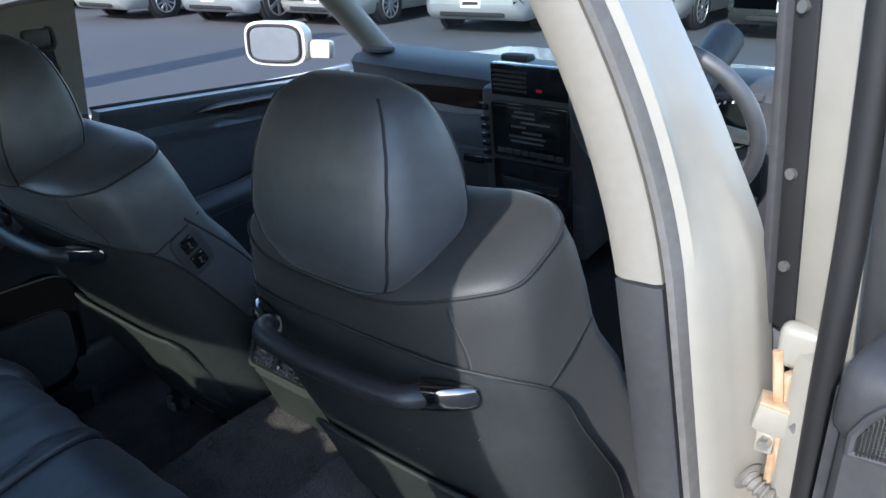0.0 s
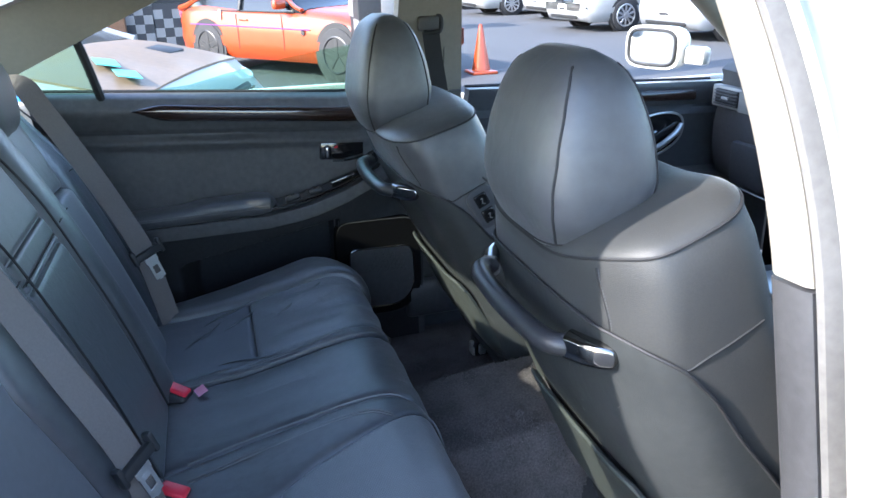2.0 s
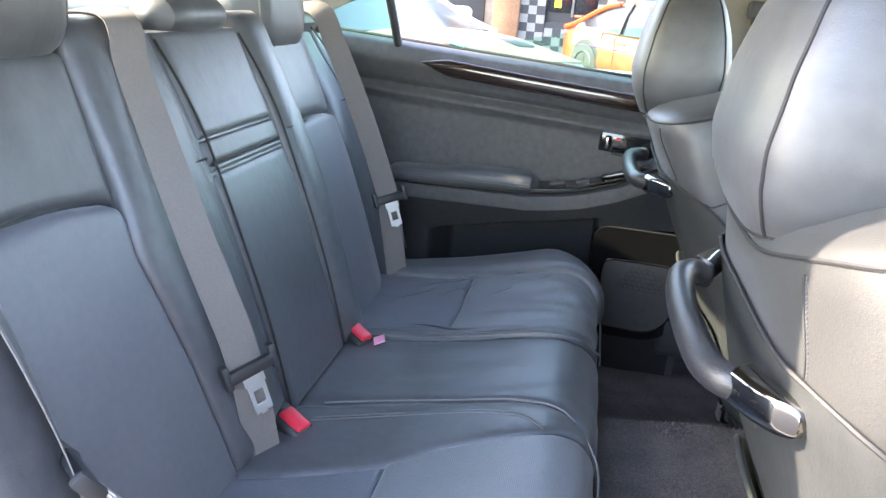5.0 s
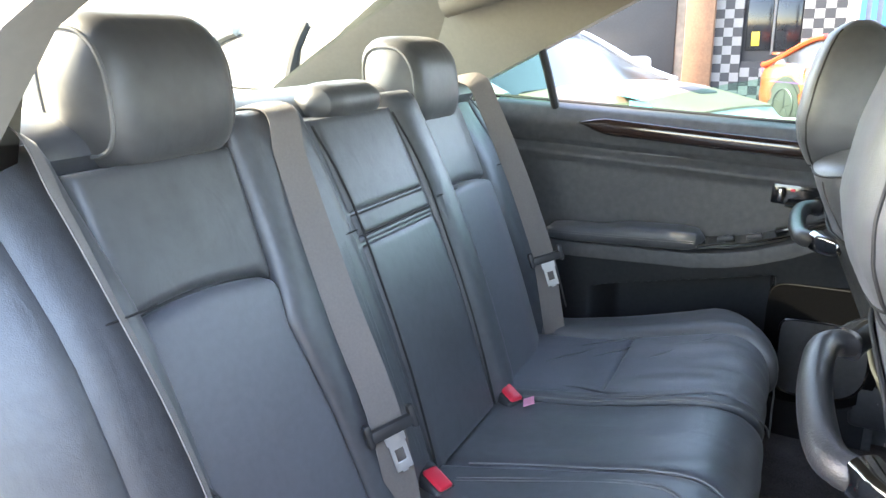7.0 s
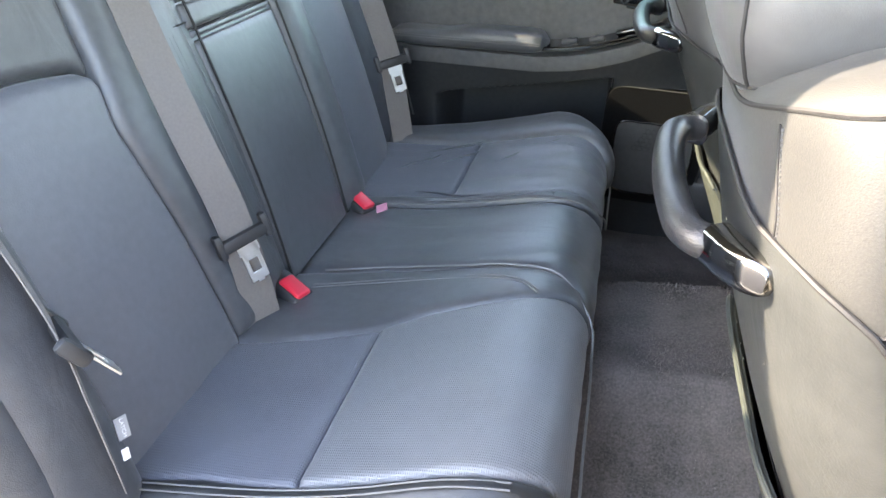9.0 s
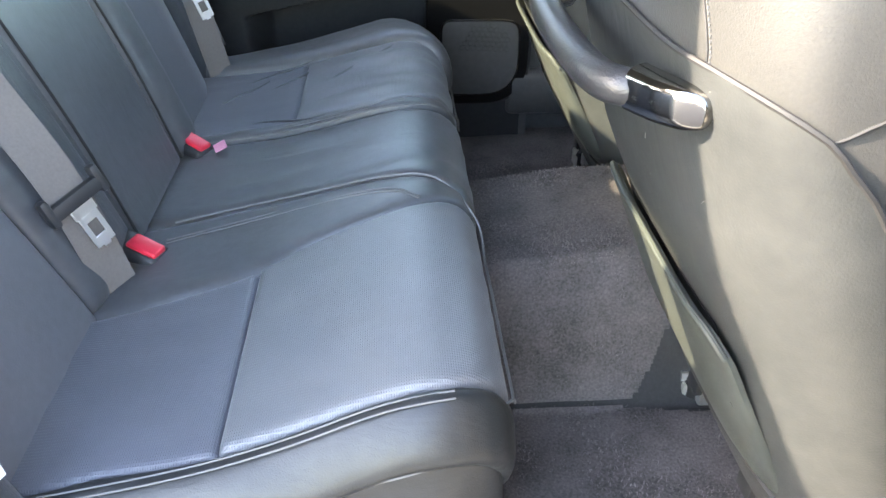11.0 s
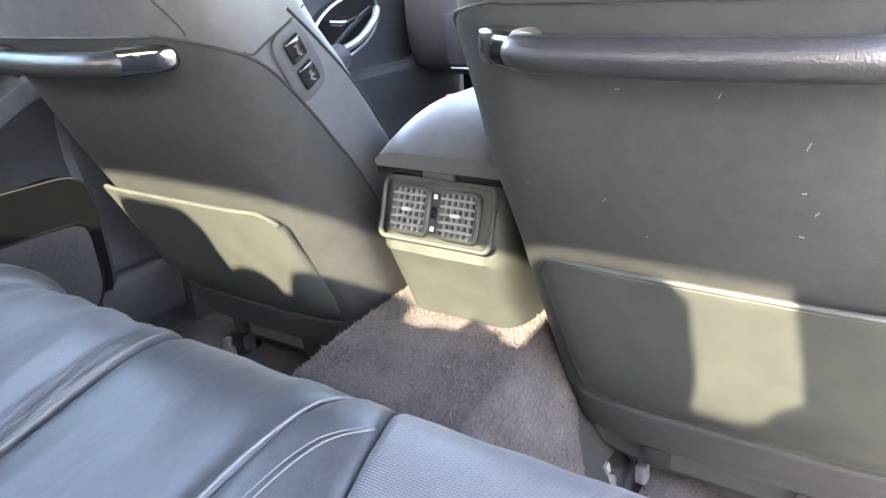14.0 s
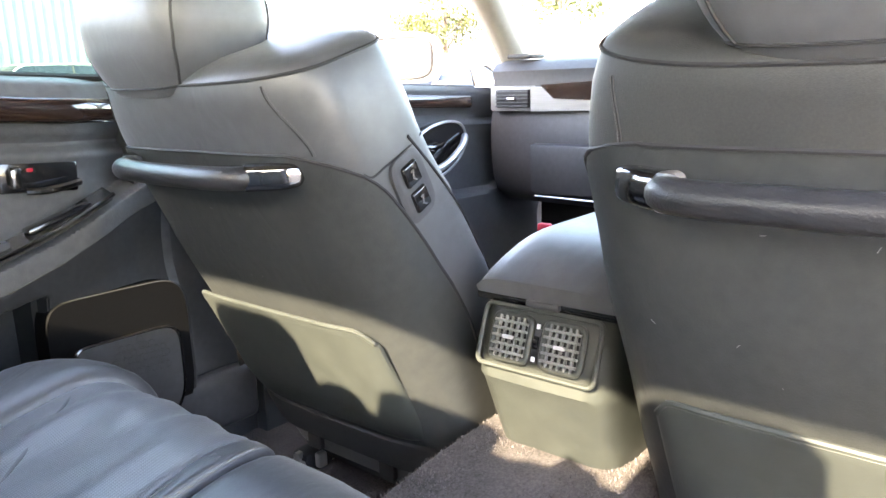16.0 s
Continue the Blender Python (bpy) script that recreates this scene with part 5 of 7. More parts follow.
    part("sill_seal", tube_bm([(x, 0.868, sill_z(x) + 0.001) for x in (-0.25, 0.0, 0.25, 0.5, 0.72)], 0.006, 6, 4), BLACK, d)
    return d


far_rear_door()


def far_front_door():
    d = thing("front_door", "closed front passenger door with dark trim", "car door")

    def fn(u, v):
        x, z = 0.925 + 1.10 * u, 0.28 + (sill_z(0.925 + 1.10 * u) - 0.28) * v
        y = far_door_y(0.10 + 0.35 * u, z + 0.04 * u, False)
        return Vector((x, y, z))
    part("door_panel", sheet_bm(fn, 60, 80, 0.04, (0, 1, 0)), LEATHER, d, "dark leather-grained door trim")
    part("door_skin", box_bm((0.98, 0.03, 0.70), (1.40, 0.93, 0.68), 0.01), WHITE, d, "white outer door skin")
    loops = []
    for k in range(25):
        t = k / 24
        x = 1.19 + 0.50 * t
        zc, h = sill_z(x) - 0.040, 0.016 * min(1, t / 0.15) ** 0.7 + 0.0008
        loops.append([Vector((x, 0.806 + 0.010 * (1 - math.cos(a)), zc + h * math.sin(a))) for a in (math.pi * (q / 8 - 0.5) for q in range(9))] + [Vector((x, 0.84, zc + h)), Vector((x, 0.84, zc - h))])
    part("wood_strip", fixed(rings(bmesh.new(), loops)), WOOD, d, "glossy dark wood strip")
    oval = [Vector((1.515 + 0.125 * math.cos(a) * (1.0 if math.cos(a) < 0 else 1.05), 0.800, 0.865 + 0.070 * math.copysign(abs(math.sin(a)) ** 0.8, math.sin(a)) + 0.03 * math.cos(a))) for a in (2 * math.pi * k / 40 for k in range(40))]
    cup = part("handle_bezel", plate_bm(oval, (0, -1, 0), 0.03), GLOSSBLACK, d, "gloss black handle bezel")
    part("bezel_rim", tube_bm(oval, 0.004, 6, 1, True, raw=True), SATIN, cup, "silver bezel rim")
    part("lever", tube_bm([(1.445, 0.790, 0.885), (1.49, 0.782, 0.880), (1.54, 0.788, 0.885)], 0.007, 8, 5), CHROME, cup, "chrome door lever")
    part("pull_strap", tube_bm([(1.46, 0.79, 0.81), (1.53, 0.772, 0.835), (1.60, 0.775, 0.875), (1.635, 0.792, 0.90)], 0.010, 8, 5), SATIN, cup, "silver pull handle")
    part("armrest", tube_bm([(0.98, 0.80, 0.74), (1.15, 0.775, 0.755), (1.35, 0.775, 0.775), (1.48, 0.80, 0.80)], 0.035, 10, 6), LEATHER_SOFT, d)
    part("sill_seal", tube_bm([(x, 0.868, sill_z(x) + 0.001) for x in (0.93, 1.2, 1.5, 1.78)], 0.006, 6, 4), BLACK, d)
    return d


far_front_door()


def door_mirror():
    m = thing("door_mirror", "white door mirror with a silver reflecting glass", "mirror", (1.70, 1.06, 1.115))
    body = []
    for k in range(13):
        t = k / 12
        e = math.sqrt(max(0.05, 1 - (max(0, t - 0.25) / 0.75) ** 2.5))
        body.append([Vector((-0.03 + 0.11 * t, 0.115 * e * math.copysign(abs(math.cos(a)) ** 0.5, math.cos(a)), 0.072 * e * math.copysign(abs(math.sin(a)) ** 0.55, math.sin(a)))) for a in (2 * math.pi * q / 28 for q in range(28))])
    part("housing", fixed(rings(bmesh.new(), body)), WHITE, m)
    gl = [Vector((-0.034, 0.098 * math.copysign(abs(math.cos(a)) ** 0.5, math.cos(a)), 0.058 * math.copysign(abs(math.sin(a)) ** 0.5, math.sin(a)))) for a in (2 * math.pi * q / 28 for q in range(28))]
    part("mirror_glass", plate_bm(gl, (-1, 0, 0), 0.003), MIRROR, m, "silver mirror glass")
    part("glass_rim", tube_bm([p + Vector((-0.001, 0, 0)) for p in gl], 0.0055, 8, 1, True, raw=True), BLACK, m, "black mirror rim")
    part("foot", box_bm((0.05, 0.10, 0.06), (0.02, -0.14, -0.02), 0.015), WHITE, m)
    m.rotation_euler = (0, radians(2), radians(19))
    return m


door_mirror()


# ---- dashboard ----
BRUSHED = material("brushed_grey_trim", (0.22, 0.21, 0.20), 0.5, 0.3, var=0.15, scale=120, stretch=(1, 0.1, 4))


def dashboard():
    d = thing("dashboard", "dark dashboard with passenger vents and glove box", "dashboard")
    # cross-section from the screen down to the knees, swept across the car
    sec = [(2.00, 1.085), (1.90, 1.100), (1.80, 1.100), (1.735, 1.088), (1.715, 1.068), (1.722, 1.045), (1.722, 1.010), (1.716, 0.965), (1.708, 0.935), (1.704, 0.90), (1.704, 0.86), (1.708, 0.82), (1.714, 0.78), (1.735, 0.735), (1.80, 0.70), (2.00, 0.70)]
    loops = []
    for k in range(25):
        y = -0.66 + 1.45 * k / 24
        e = (y - 0.06) / 0.73
        loops.append([Vector((x + 0.05 * e * e - 0.06 * math.exp(-((y + 0.40) / 0.2) ** 2) * smoothstep((z - 0.8) / 0.2), y, z + 0.035 * math.exp(-((y + 0.42) / 0.2) ** 2) * smoothstep((z - 1.0) / 0.08))) for x, z in sec])
    part("dash_body", fixed(rings(bmesh.new(), loops)), PLASTIC, d, "dark soft dashboard body")
    # passenger side vent, silver band and glove box
    vt = part("vent_frame", box_bm((0.03, 0.135, 0.066), (1.735, 0.700, 0.995), 0.006), BRUSHED, d, "silver vent frame")
    part("vent_backing", box_bm((0.010, 0.105, 0.048), (1.719, 0.690, 0.995), 0.002), BLACK, vt)
    for k in range(5):
        part("vent_slat", box_bm((0.012, 0.102, 0.003), (1.714, 0.690, 0.976 + 0.0095 * k), 0.0), PLASTIC, vt)
    part("vent_tab", box_bm((0.010, 0.026, 0.008), (1.707, 0.688, 0.995), 0.002), SATIN, vt)
    part("silver_band", plate_bm([(1.712, 0.63, 1.026), (1.712, 0.63, 0.962), (1.716, 0.30, 0.966), (1.715, 0.10, 0.985)], (-1, 0, 0), 0.02), BRUSHED, d, "tapering silver band")
    part("wood_band", plate_bm([(1.709, 0.60, 1.030), (1.709, 0.56, 0.995), (1.711, 0.30, 0.985), (1.711, 0.10, 0.990), (1.709, 0.10, 1.045), (1.709, 0.35, 1.040)], (-1, 0, 0), 0.02), WOOD, d, "glossy dark wood band")
    gb = part("glove_box", box_bm((0.03, 0.46, 0.135), (1.716, 0.40, 0.812), 0.012, rot=(0, -4, 0)), PLASTIC, d, "dark glove box lid")
    part("glove_latch", box_bm((0.014, 0.07, 0.022), (1.698, 0.25, 0.848), 0.004), GLOSSBLACK, gb)
    part("glove_edge", tube_bm([(1.714, 0.62, 0.738), (1.706, 0.40, 0.736), (1.704, 0.20, 0.738)], 0.0025, 6, 4), SATIN, d)
    sv = part("demister_vent", box_bm((0.07, 0.08, 0.008), (1.80, 0.70, 1.105), 0.003), BLACK, d)
    for k in range(5):
        part("demister_slat", box_bm((0.004, 0.075, 0.004), (1.775 + 0.012 * k, 0.70, 1.110), 0.0, rot=(0, 0, 18)), PLASTIC, sv)
    part("dash_sensor", box_bm((0.05, 0.09, 0.02), (1.84, 0.20, 1.115), 0.008), BLACK, d, "black box on the dash top")
    # centre stack
    cs = part("centre_panel", box_bm((0.16, 0.285, 0.42), (1.60, -0.055, 0.905), 0.02, rot=(0, -7, 0)), PLASTIC, d, "black centre control panel")
    lean = pose(1.517, -0.055, 0.905, 0, -7, 0)

    def sp(name, size, at, mat, parent, label="", bevel=0.002):
        bm = box_bm(size, at, bevel)
        bmesh.ops.transform(bm, matrix=lean, verts=bm.verts)
        return part(name, bm, mat, parent, label)
    sf = sp("screen_frame", (0.014, 0.205, 0.135), (-0.006, -0.005, 0.105), GLOSSBLACK, cs, "gloss black screen frame")
    scr = sp("screen", (0.004, 0.172, 0.094), (-0.0145, -0.005, 0.118), SCREEN, sf, "dark display screen")
    rng = random.Random(3)
    for k in range(7):
        sp("screen_line", (0.001, rng.uniform(0.04, 0.10), 0.005), (-0.0170, rng.uniform(-0.03, 0.03), 0.155 - 0.012 * k), SEAL, scr, bevel=0)
    for k in range(8):
        sp("button", (0.006, 0.019, 0.012), (-0.014, -0.085 + 0.0228 * k, 0.054), PLASTIC, sf)
    for side in (0.122,):
        sp("clock", (0.004, 0.026, 0.018), (-0.009, side, 0.155), SCREEN, cs)
        for k in range(6):
            sp("button", (0.006, 0.022, 0.013), (-0.008, side, 0.125 - 0.022 * k), GLOSSBLACK, cs)
    fp = sp("fascia", (0.010, 0.215, 0.20), (-0.006, -0.005, -0.075), GLOSSBLACK, cs, "gloss black lower fascia")
    sp("slot_frame", (0.006, 0.165, 0.026), (-0.012, -0.005, -0.030), CHROME, fp, "bright slot frame")
    sp("disc_slot", (0.006, 0.155, 0.016), (-0.0135, -0.005, -0.030), BLACK, fp)
    sp("slot_frame", (0.006, 0.120, 0.026), (-0.012, 0.0, -0.105), CHROME, fp)
    sp("drawer", (0.006, 0.110, 0.016), (-0.0135, 0.0, -0.105), BLACK, fp)
    cv = sp("vent_frame", (0.02, 0.215, 0.075), (0.010, -0.005, 0.222), GLOSSBLACK, cs, "gloss black centre vents")
    for k in range(5):
        sp("vent_slat", (0.010, 0.090, 0.004), (-0.003, 0.048, 0.200 + 0.011 * k), PLASTIC, cv, bevel=0)
    sp("hazard_button", (0.006, 0.014, 0.007), (-0.002, -0.030, 0.205), REDBTN, cv, "red hazard button")
    sp("knob_plate", (0.008, 0.035, 0.06), (-0.002, -0.130, -0.090), PLASTIC, cs)
    part("gear_lever", tube_bm([(1.40, -0.03, 0.70), (1.39, -0.035, 0.77), (1.385, -0.04, 0.80)], lambda t: 0.014 + 0.010 * t, 10, 4), GLOSSBLACK, d, "gear lever")
    part("gear_plate", box_bm((0.18, 0.15, 0.012), (1.40, -0.01, 0.712), 0.004), SATIN, d, "silver gear plate")
    # instruments
    for y in (-0.33, -0.47):
        g = part("gauge", cyl_bm(0.062, 0.02, (1.645, y, 1.06), "x", 32), SCREEN, d, "round dark gauge")
        part("gauge_ring", tube_bm([(1.633, y + 0.056 * math.cos(a), 1.06 + 0.056 * math.sin(a)) for a in (2 * math.pi * k / 24 for k in range(24))], 0.0025, 6, 1, True, raw=True), SATIN, g)
        tk = bmesh.new()
        for k in range(13):
            a = radians(215 - 20.8 * k)
            box_bm((0.002, 0.004, 0.010), (1.633, y + 0.045 * math.cos(a), 1.06 + 0.045 * math.sin(a)), 0.0, rot=(-math.degrees(a) + 90 + 180, 0, 0), bm=tk)
        part("gauge_ticks", tk, LABEL, g)
    part("side_vent", box_bm((0.03, 0.07, 0.09), (1.655, -0.62, 1.05), 0.01), SATIN, d)
    ps = part("switch_panel", box_bm((0.03, 0.10, 0.20), (1.63, -0.60, 0.93), 0.012, rot=(0, -6, 0)), PLASTIC, d)
    st = part("start_button", cyl_bm(0.024, 0.02, (1.61, -0.605, 0.955), "x", 28), SATIN, ps, "silver start button")
    part("button_face", cyl_bm(0.018, 0.004, (1.598, -0.605, 0.955), "x", 28), PLASTIC, st)
    part("mirror_switch", cyl_bm(0.010, 0.02, (1.61, -0.600, 1.015), "x", 20), GLOSSBLACK, ps)
    return d


dashboard()


def steering_wheel():
    w = thing("steering_wheel", "black leather steering wheel with silver-grey hub", "steering wheel", (1.42, -0.405, 1.085))
    ring = [Vector((0, 0.183 * math.cos(a), 0.183 * math.sin(a))) for a in (2 * math.pi * k / 48 for k in range(48))]
    part("rim", tube_bm(ring, 0.0155, 12, 1, True, raw=True), LEATHER_SOFT, w)
    hub = part("hub", box_bm((0.06, 0.15, 0.12), (0.035, 0, -0.01), 0.028, 3), SHELL, w, "grey hub pad")
    for s in (-1, 1):
        sk = part("spoke", tube_bm([(0.03, 0.06 * s, -0.01), (0.02, 0.12 * s, -0.01), (0.0, 0.178 * s, 0.0)], lambda t: 0.026 - 0.008 * t, 8, 4, flat=0.5), SHELL, w)
        for k in range(3):
            part("spoke_button", box_bm((0.008, 0.026, 0.014), (0.006, 0.105 * s, 0.018 - 0.018 * k), 0.003), GLOSSBLACK, sk)
    part("column", cyl_bm(0.04, 0.28, (0.20, 0, -0.01), "x"), PLASTIC, w)
    for s in (-1, 1):
        part("stalk", tube_bm([(0.08, 0.03 * s, 0.02), (0.075, 0.12 * s, 0.035), (0.07, 0.17 * s, 0.04)], 0.008, 8, 4), PLASTIC, w)
    w.rotation_euler = (0, radians(-24), 0)
    return w


steering_wheel()


def sun_visor():
    v = thing("sun_visor", "folded beige sun visor under the headliner", "sun visor", (1.28, 0.38, 1.425))
    part("flap", box_bm((0.17, 0.42, 0.018), (0, 0, 0), 0.008), BEIGETRIM, v)
    part("hinge", cyl_bm(0.007, 0.44, (0.085, 0, 0.006), "y"), BEIGETRIM, v)


sun_visor()


def roof_handle(x):
    g = thing("roof_grab_handle", "beige folded roof grab handle", "grab handle", (x, 0.675, 1.452), "roof grab handles")
    part("grip", tube_bm([(-0.135, 0.0, 0.004), (-0.11, -0.022, -0.006), (0, -0.026, -0.010), (0.11, -0.022, -0.006), (0.135, 0, 0.004)], 0.010, 8, 5), BEIGETRIM, g)
    for s in (-1, 1):
        part("mount", box_bm((0.05, 0.022, 0.026), (0.118 * s, -0.004, 0.002), 0.006), BEIGETRIM, g)
    part("coat_hook", box_bm((0.010, 0.018, 0.030), (0.0, -0.030, -0.012), 0.003), BEIGETRIM, g)


for _x in (0.06, 1.17):
    roof_handle(_x)


def roof_lamp():
    r = thing("sunroof_frame", "dark recess in the headliner over the front seats", "roof panel", (0.78, 0.06, 1.468))
    part("rim", box_bm((0.42, 0.62, 0.008), (0, 0, 0), 0.004), BEIGETRIM, r)
    part("blind", box_bm((0.38, 0.56, 0.006), (0, 0, -0.004), 0.002), SEAL, r)


roof_lamp()


# ---- belts ----
BELTBLACK = material("black_belt_plastic", (0.030, 0.031, 0.034), 0.4, var=0.15, scale=80)
TONGUE = material("bright_steel", (0.85, 0.85, 0.84), 0.32, 0.85, var=0.05)
def ribbon(pts, width, thick=0.0014, side=None, steps=8, twist=None):
    """Webbing along a curve; side is the way across it."""
    path = curve_pts(pts, steps)
    bm = bmesh.new()
    loops = []
    for i, p in enumerate(path):
        d = (path[min(i + 1, len(path) - 1)] - path[max(i - 1, 0)]).normalized()
        s = Vector(side(i / (len(path) - 1)) if callable(side) else side)
        s = (s - d * s.dot(d)).normalized()
        n = d.cross(s)
        w = width / 2
        loops.append([p + s * w + n * thick / 2, p - s * w + n * thick / 2, p - s * w - n * thick / 2, p + s * w - n * thick / 2])
    return fixed(rings(bm, loops))


def tongue(parent, at, way, across, scale=1.0):
    """Latch tongue with its black slider; way points to the free end."""
    f, s = Vector(way).normalized(), Vector(across).normalized()
    n = f.cross(s).normalized()
    s = n.cross(f).normalized()
    m = Matrix(((s.x, f.x, n.x, at[0]), (s.y, f.y, n.y, at[1]), (s.z, f.z, n.z, at[2]), (0, 0, 0, 1)))

    def put(name, bm, mat, label=""):
        bmesh.ops.transform(bm, matrix=m, verts=bm.verts)
        return part(name, bm, mat, parent, label)
    sl = put("slider", box_bm((0.078, 0.020, 0.015), (0, 0, 0), 0.006, 2), BELTBLACK, "dark belt slider")
    for q in (-1, 1):
        bm = box_bm((0.012, 0.038, 0.017), (0.036 * q, -0.004, 0), 0.0055, 2)
        bmesh.ops.transform(bm, matrix=m, verts=bm.verts)
        part("lobe", bm, BELTBLACK, sl)
    bm = bmesh.new()
    w, l = 0.0105, 0.050
    for bx in ((0.032, 0.016, 0.0030, 0, 0.016), (0.0065, l, 0.0030, -w, 0.036), (0.0065, l, 0.0030, w, 0.036), (0.027, 0.014, 0.0030, 0, 0.060), (0.021, 0.010, 0.0030, 0, 0.028), (0.010, 0.008, 0.0030, 0, 0.066)):
        box_bm(bx[:3], (bx[3], bx[4], 0), 0.0008, 1, bm=bm)
    put("tongue", bm, TONGUE, "bright steel latch tongue")


def rear_belt(name, label, pts, width_way, t_at, t_way, t_across):
    b = thing(name, label, "seat belt", group="rear seat belts")
    part("webbing", ribbon(pts, 0.051, side=width_way), WEB, b, "grey-brown woven webbing")
    tongue(b, t_at, t_way, t_across)
    return b


def B(h, y, o):
    return tuple(back_at(h, y, o))


# belt of the middle place, belt of the far place and belt beside the open door
rear_belt("seat_belt", "grey-brown webbing seat belt across the near seat back",
          [(-0.34, -0.150, 1.160), B(1.17, -0.170, 0.030), B(1.10, -0.190, 0.036), B(1.00, -0.214, 0.042), B(0.88, -0.227, 0.046), B(0.76, -0.224, 0.050), B(0.68, -0.221, 0.046), B(0.58, -0.211, 0.030)],
          lambda t: (0.15 + 0.45 * min(1, 1.6 * t), 0.95 - 0.16 * min(1, 1.6 * t), 0.15 - 0.20 * min(1, 1.6 * t)), B(0.708, -0.223, 0.056), back_at(0.60, -0.216, 0.050) - back_at(0.70, -0.223, 0.050), (0.60, 0.79, -0.05))
rear_belt("seat_belt", "grey-brown webbing seat belt on the far seat back",
          [(-0.30, 0.61, 1.175), B(1.175, 0.605, 0.050), B(1.10, 0.600, 0.060), B(0.95, 0.582, 0.066), B(0.84, 0.566, 0.070), B(0.76, 0.557, 0.072), B(0.68, 0.556, 0.062), B(0.58, 0.560, 0.050)],
          (0.80, 0.58, 0.25), B(0.755, 0.555, 0.078), back_at(0.64, 0.551, 0.074) - back_at(0.74, 0.555, 0.072), (0.80, 0.58, 0.2))
rear_belt("seat_belt", "twisted grey-brown webbing seat belt beside the open doorway",
          [(-0.36, -0.55, 1.150), B(1.18, -0.566, 0.020), B(1.10, -0.568, 0.040), B(0.98, -0.569, 0.056), B(0.88, -0.566, 0.064), B(0.775, -0.562, 0.064), B(0.70, -0.562, 0.055), B(0.60, -0.560, 0.04)],
          lambda t: (-0.62, 0.585 + 0.34 - 0.24 * min(1, 1.5 * t), -0.466), B(0.770, -0.560, 0.068), (0.045, 0.055, -0.10), (-0.62, 0.80, -0.466))


def buckle(y, ang, label):
    k = thing("belt_buckle", label, "seat belt buckle", (0.064, y, 0.594), "belt buckles")
    part("casing", box_bm((0.070, 0.044, 0.026), (-0.004, 0, -0.002), 0.009, 3), BELTBLACK, k)
    part("button", box_bm((0.046, 0.029, 0.012), (0.004, 0, 0.0105), 0.005, 3), REDBTN, k, "red release button")
    k.rotation_euler = (0, radians(18), radians(ang))
    return k


buckle(-0.136, -22, "black belt buckle with a red button in the seat crease")
buckle(0.190, -30, "black belt buckle with red button near the pink label")
_t = thing("buckle_label", "small pink paper label by the belt buckle", "label", (0.114, 0.172, 0.601))
part("paper", box_bm((0.022, 0.030, 0.0012), (0, 0, 0), 0.0), PINK, _t)
_t.rotation_euler = (0, radians(-20), radians(20))


TAGGREY = plain("grey_cloth_tag", (0.36, 0.36, 0.37), 0.8)


def latch_tag():
    t = thing("latch_tag", "small grey fabric tag sewn to the seat back", "label", (0.060, -0.546, 0.676))
    part("cloth", box_bm((0.0015, 0.015, 0.024), (0, 0, 0), 0.0), TAGGREY, t)
    cu = bpy.data.curves.new("letters", "FONT")
    cu.body, cu.size, cu.extrude = "LATCH", 0.0065, 0.0002
    cu.align_x = cu.align_y = "CENTER"
    cu.materials.append(LABEL)
    o = new("letters", cu)
    o.parent = t
    o.matrix_local = pose(0.0012, 0, 0, 90, 90, 90)
    t.rotation_euler = (radians(-12), radians(-20), radians(-10))
    part("lower_tag", box_bm((0.0015, 0.008, 0.012), (0.009, -0.010, -0.024), 0.0), LABEL, t)


latch_tag()


def pillar_belt():
    b = thing("front_seat_belt", "dark seat belt hanging from the far centre pillar", "seat belt")
    part("slide_plate", box_bm((0.085, 0.012, 0.17), (0.79, 0.772, 1.235), 0.005, 2, rot=(22, 0, 0)), BEIGETRIM, b, "beige belt slide plate")
    ln = [(0.742, 0.760, 1.30), (0.838, 0.760, 1.30), (0.842, 0.790, 1.14), (0.738, 0.790, 1.14)]
    part("slide_recess", tube_bm([Vector(a).lerp(Vector(b), k / 5) for a, b in zip(ln, ln[1:] + ln[:1]) for k in range(5)], 0.0022, 6, 1, True, raw=True), SEAL, b, "grey line round the slide plate")
    part("anchor", box_bm((0.060, 0.022, 0.040), (0.788, 0.748, 1.252), 0.008, 2), PLASTIC, b, "grey belt anchor")
    part("anchor_loop", tube_bm([(0.77, 0.735, 1.232), (0.815, 0.735, 1.232), (0.822, 0.745, 1.265), (0.81, 0.75, 1.275)], 0.006, 8, 4), BLACK, b)
    part("webbing", ribbon([(0.790, 0.735, 1.235), (0.805, 0.755, 1.15), (0.825, 0.772, 1.05), (0.85, 0.775, 0.85), (0.87, 0.77, 0.5)], 0.047, side=(1, 0, 0)), BLACK, b, "black belt webbing")


pillar_belt()

_fb = thing("front_buckle", "red front belt buckle beside the console", "seat belt buckle", (1.20, 0.270, 0.738))
part("casing", box_bm((0.022, 0.036, 0.07), (0, 0, 0), 0.006), BLACK, _fb)
part("button", box_bm((0.014, 0.028, 0.02), (-0.006, 0, 0.034), 0.004), REDBTN, _fb, "red release button")


# ---- open door at the near side ----
SHELLGREY = material("grey_rubber", (0.16, 0.15, 0.135), 0.7, var=0.15, scale=60)
DARKSTEEL = plain("dull_bolt", (0.16, 0.16, 0.155), 0.45, 0.6)


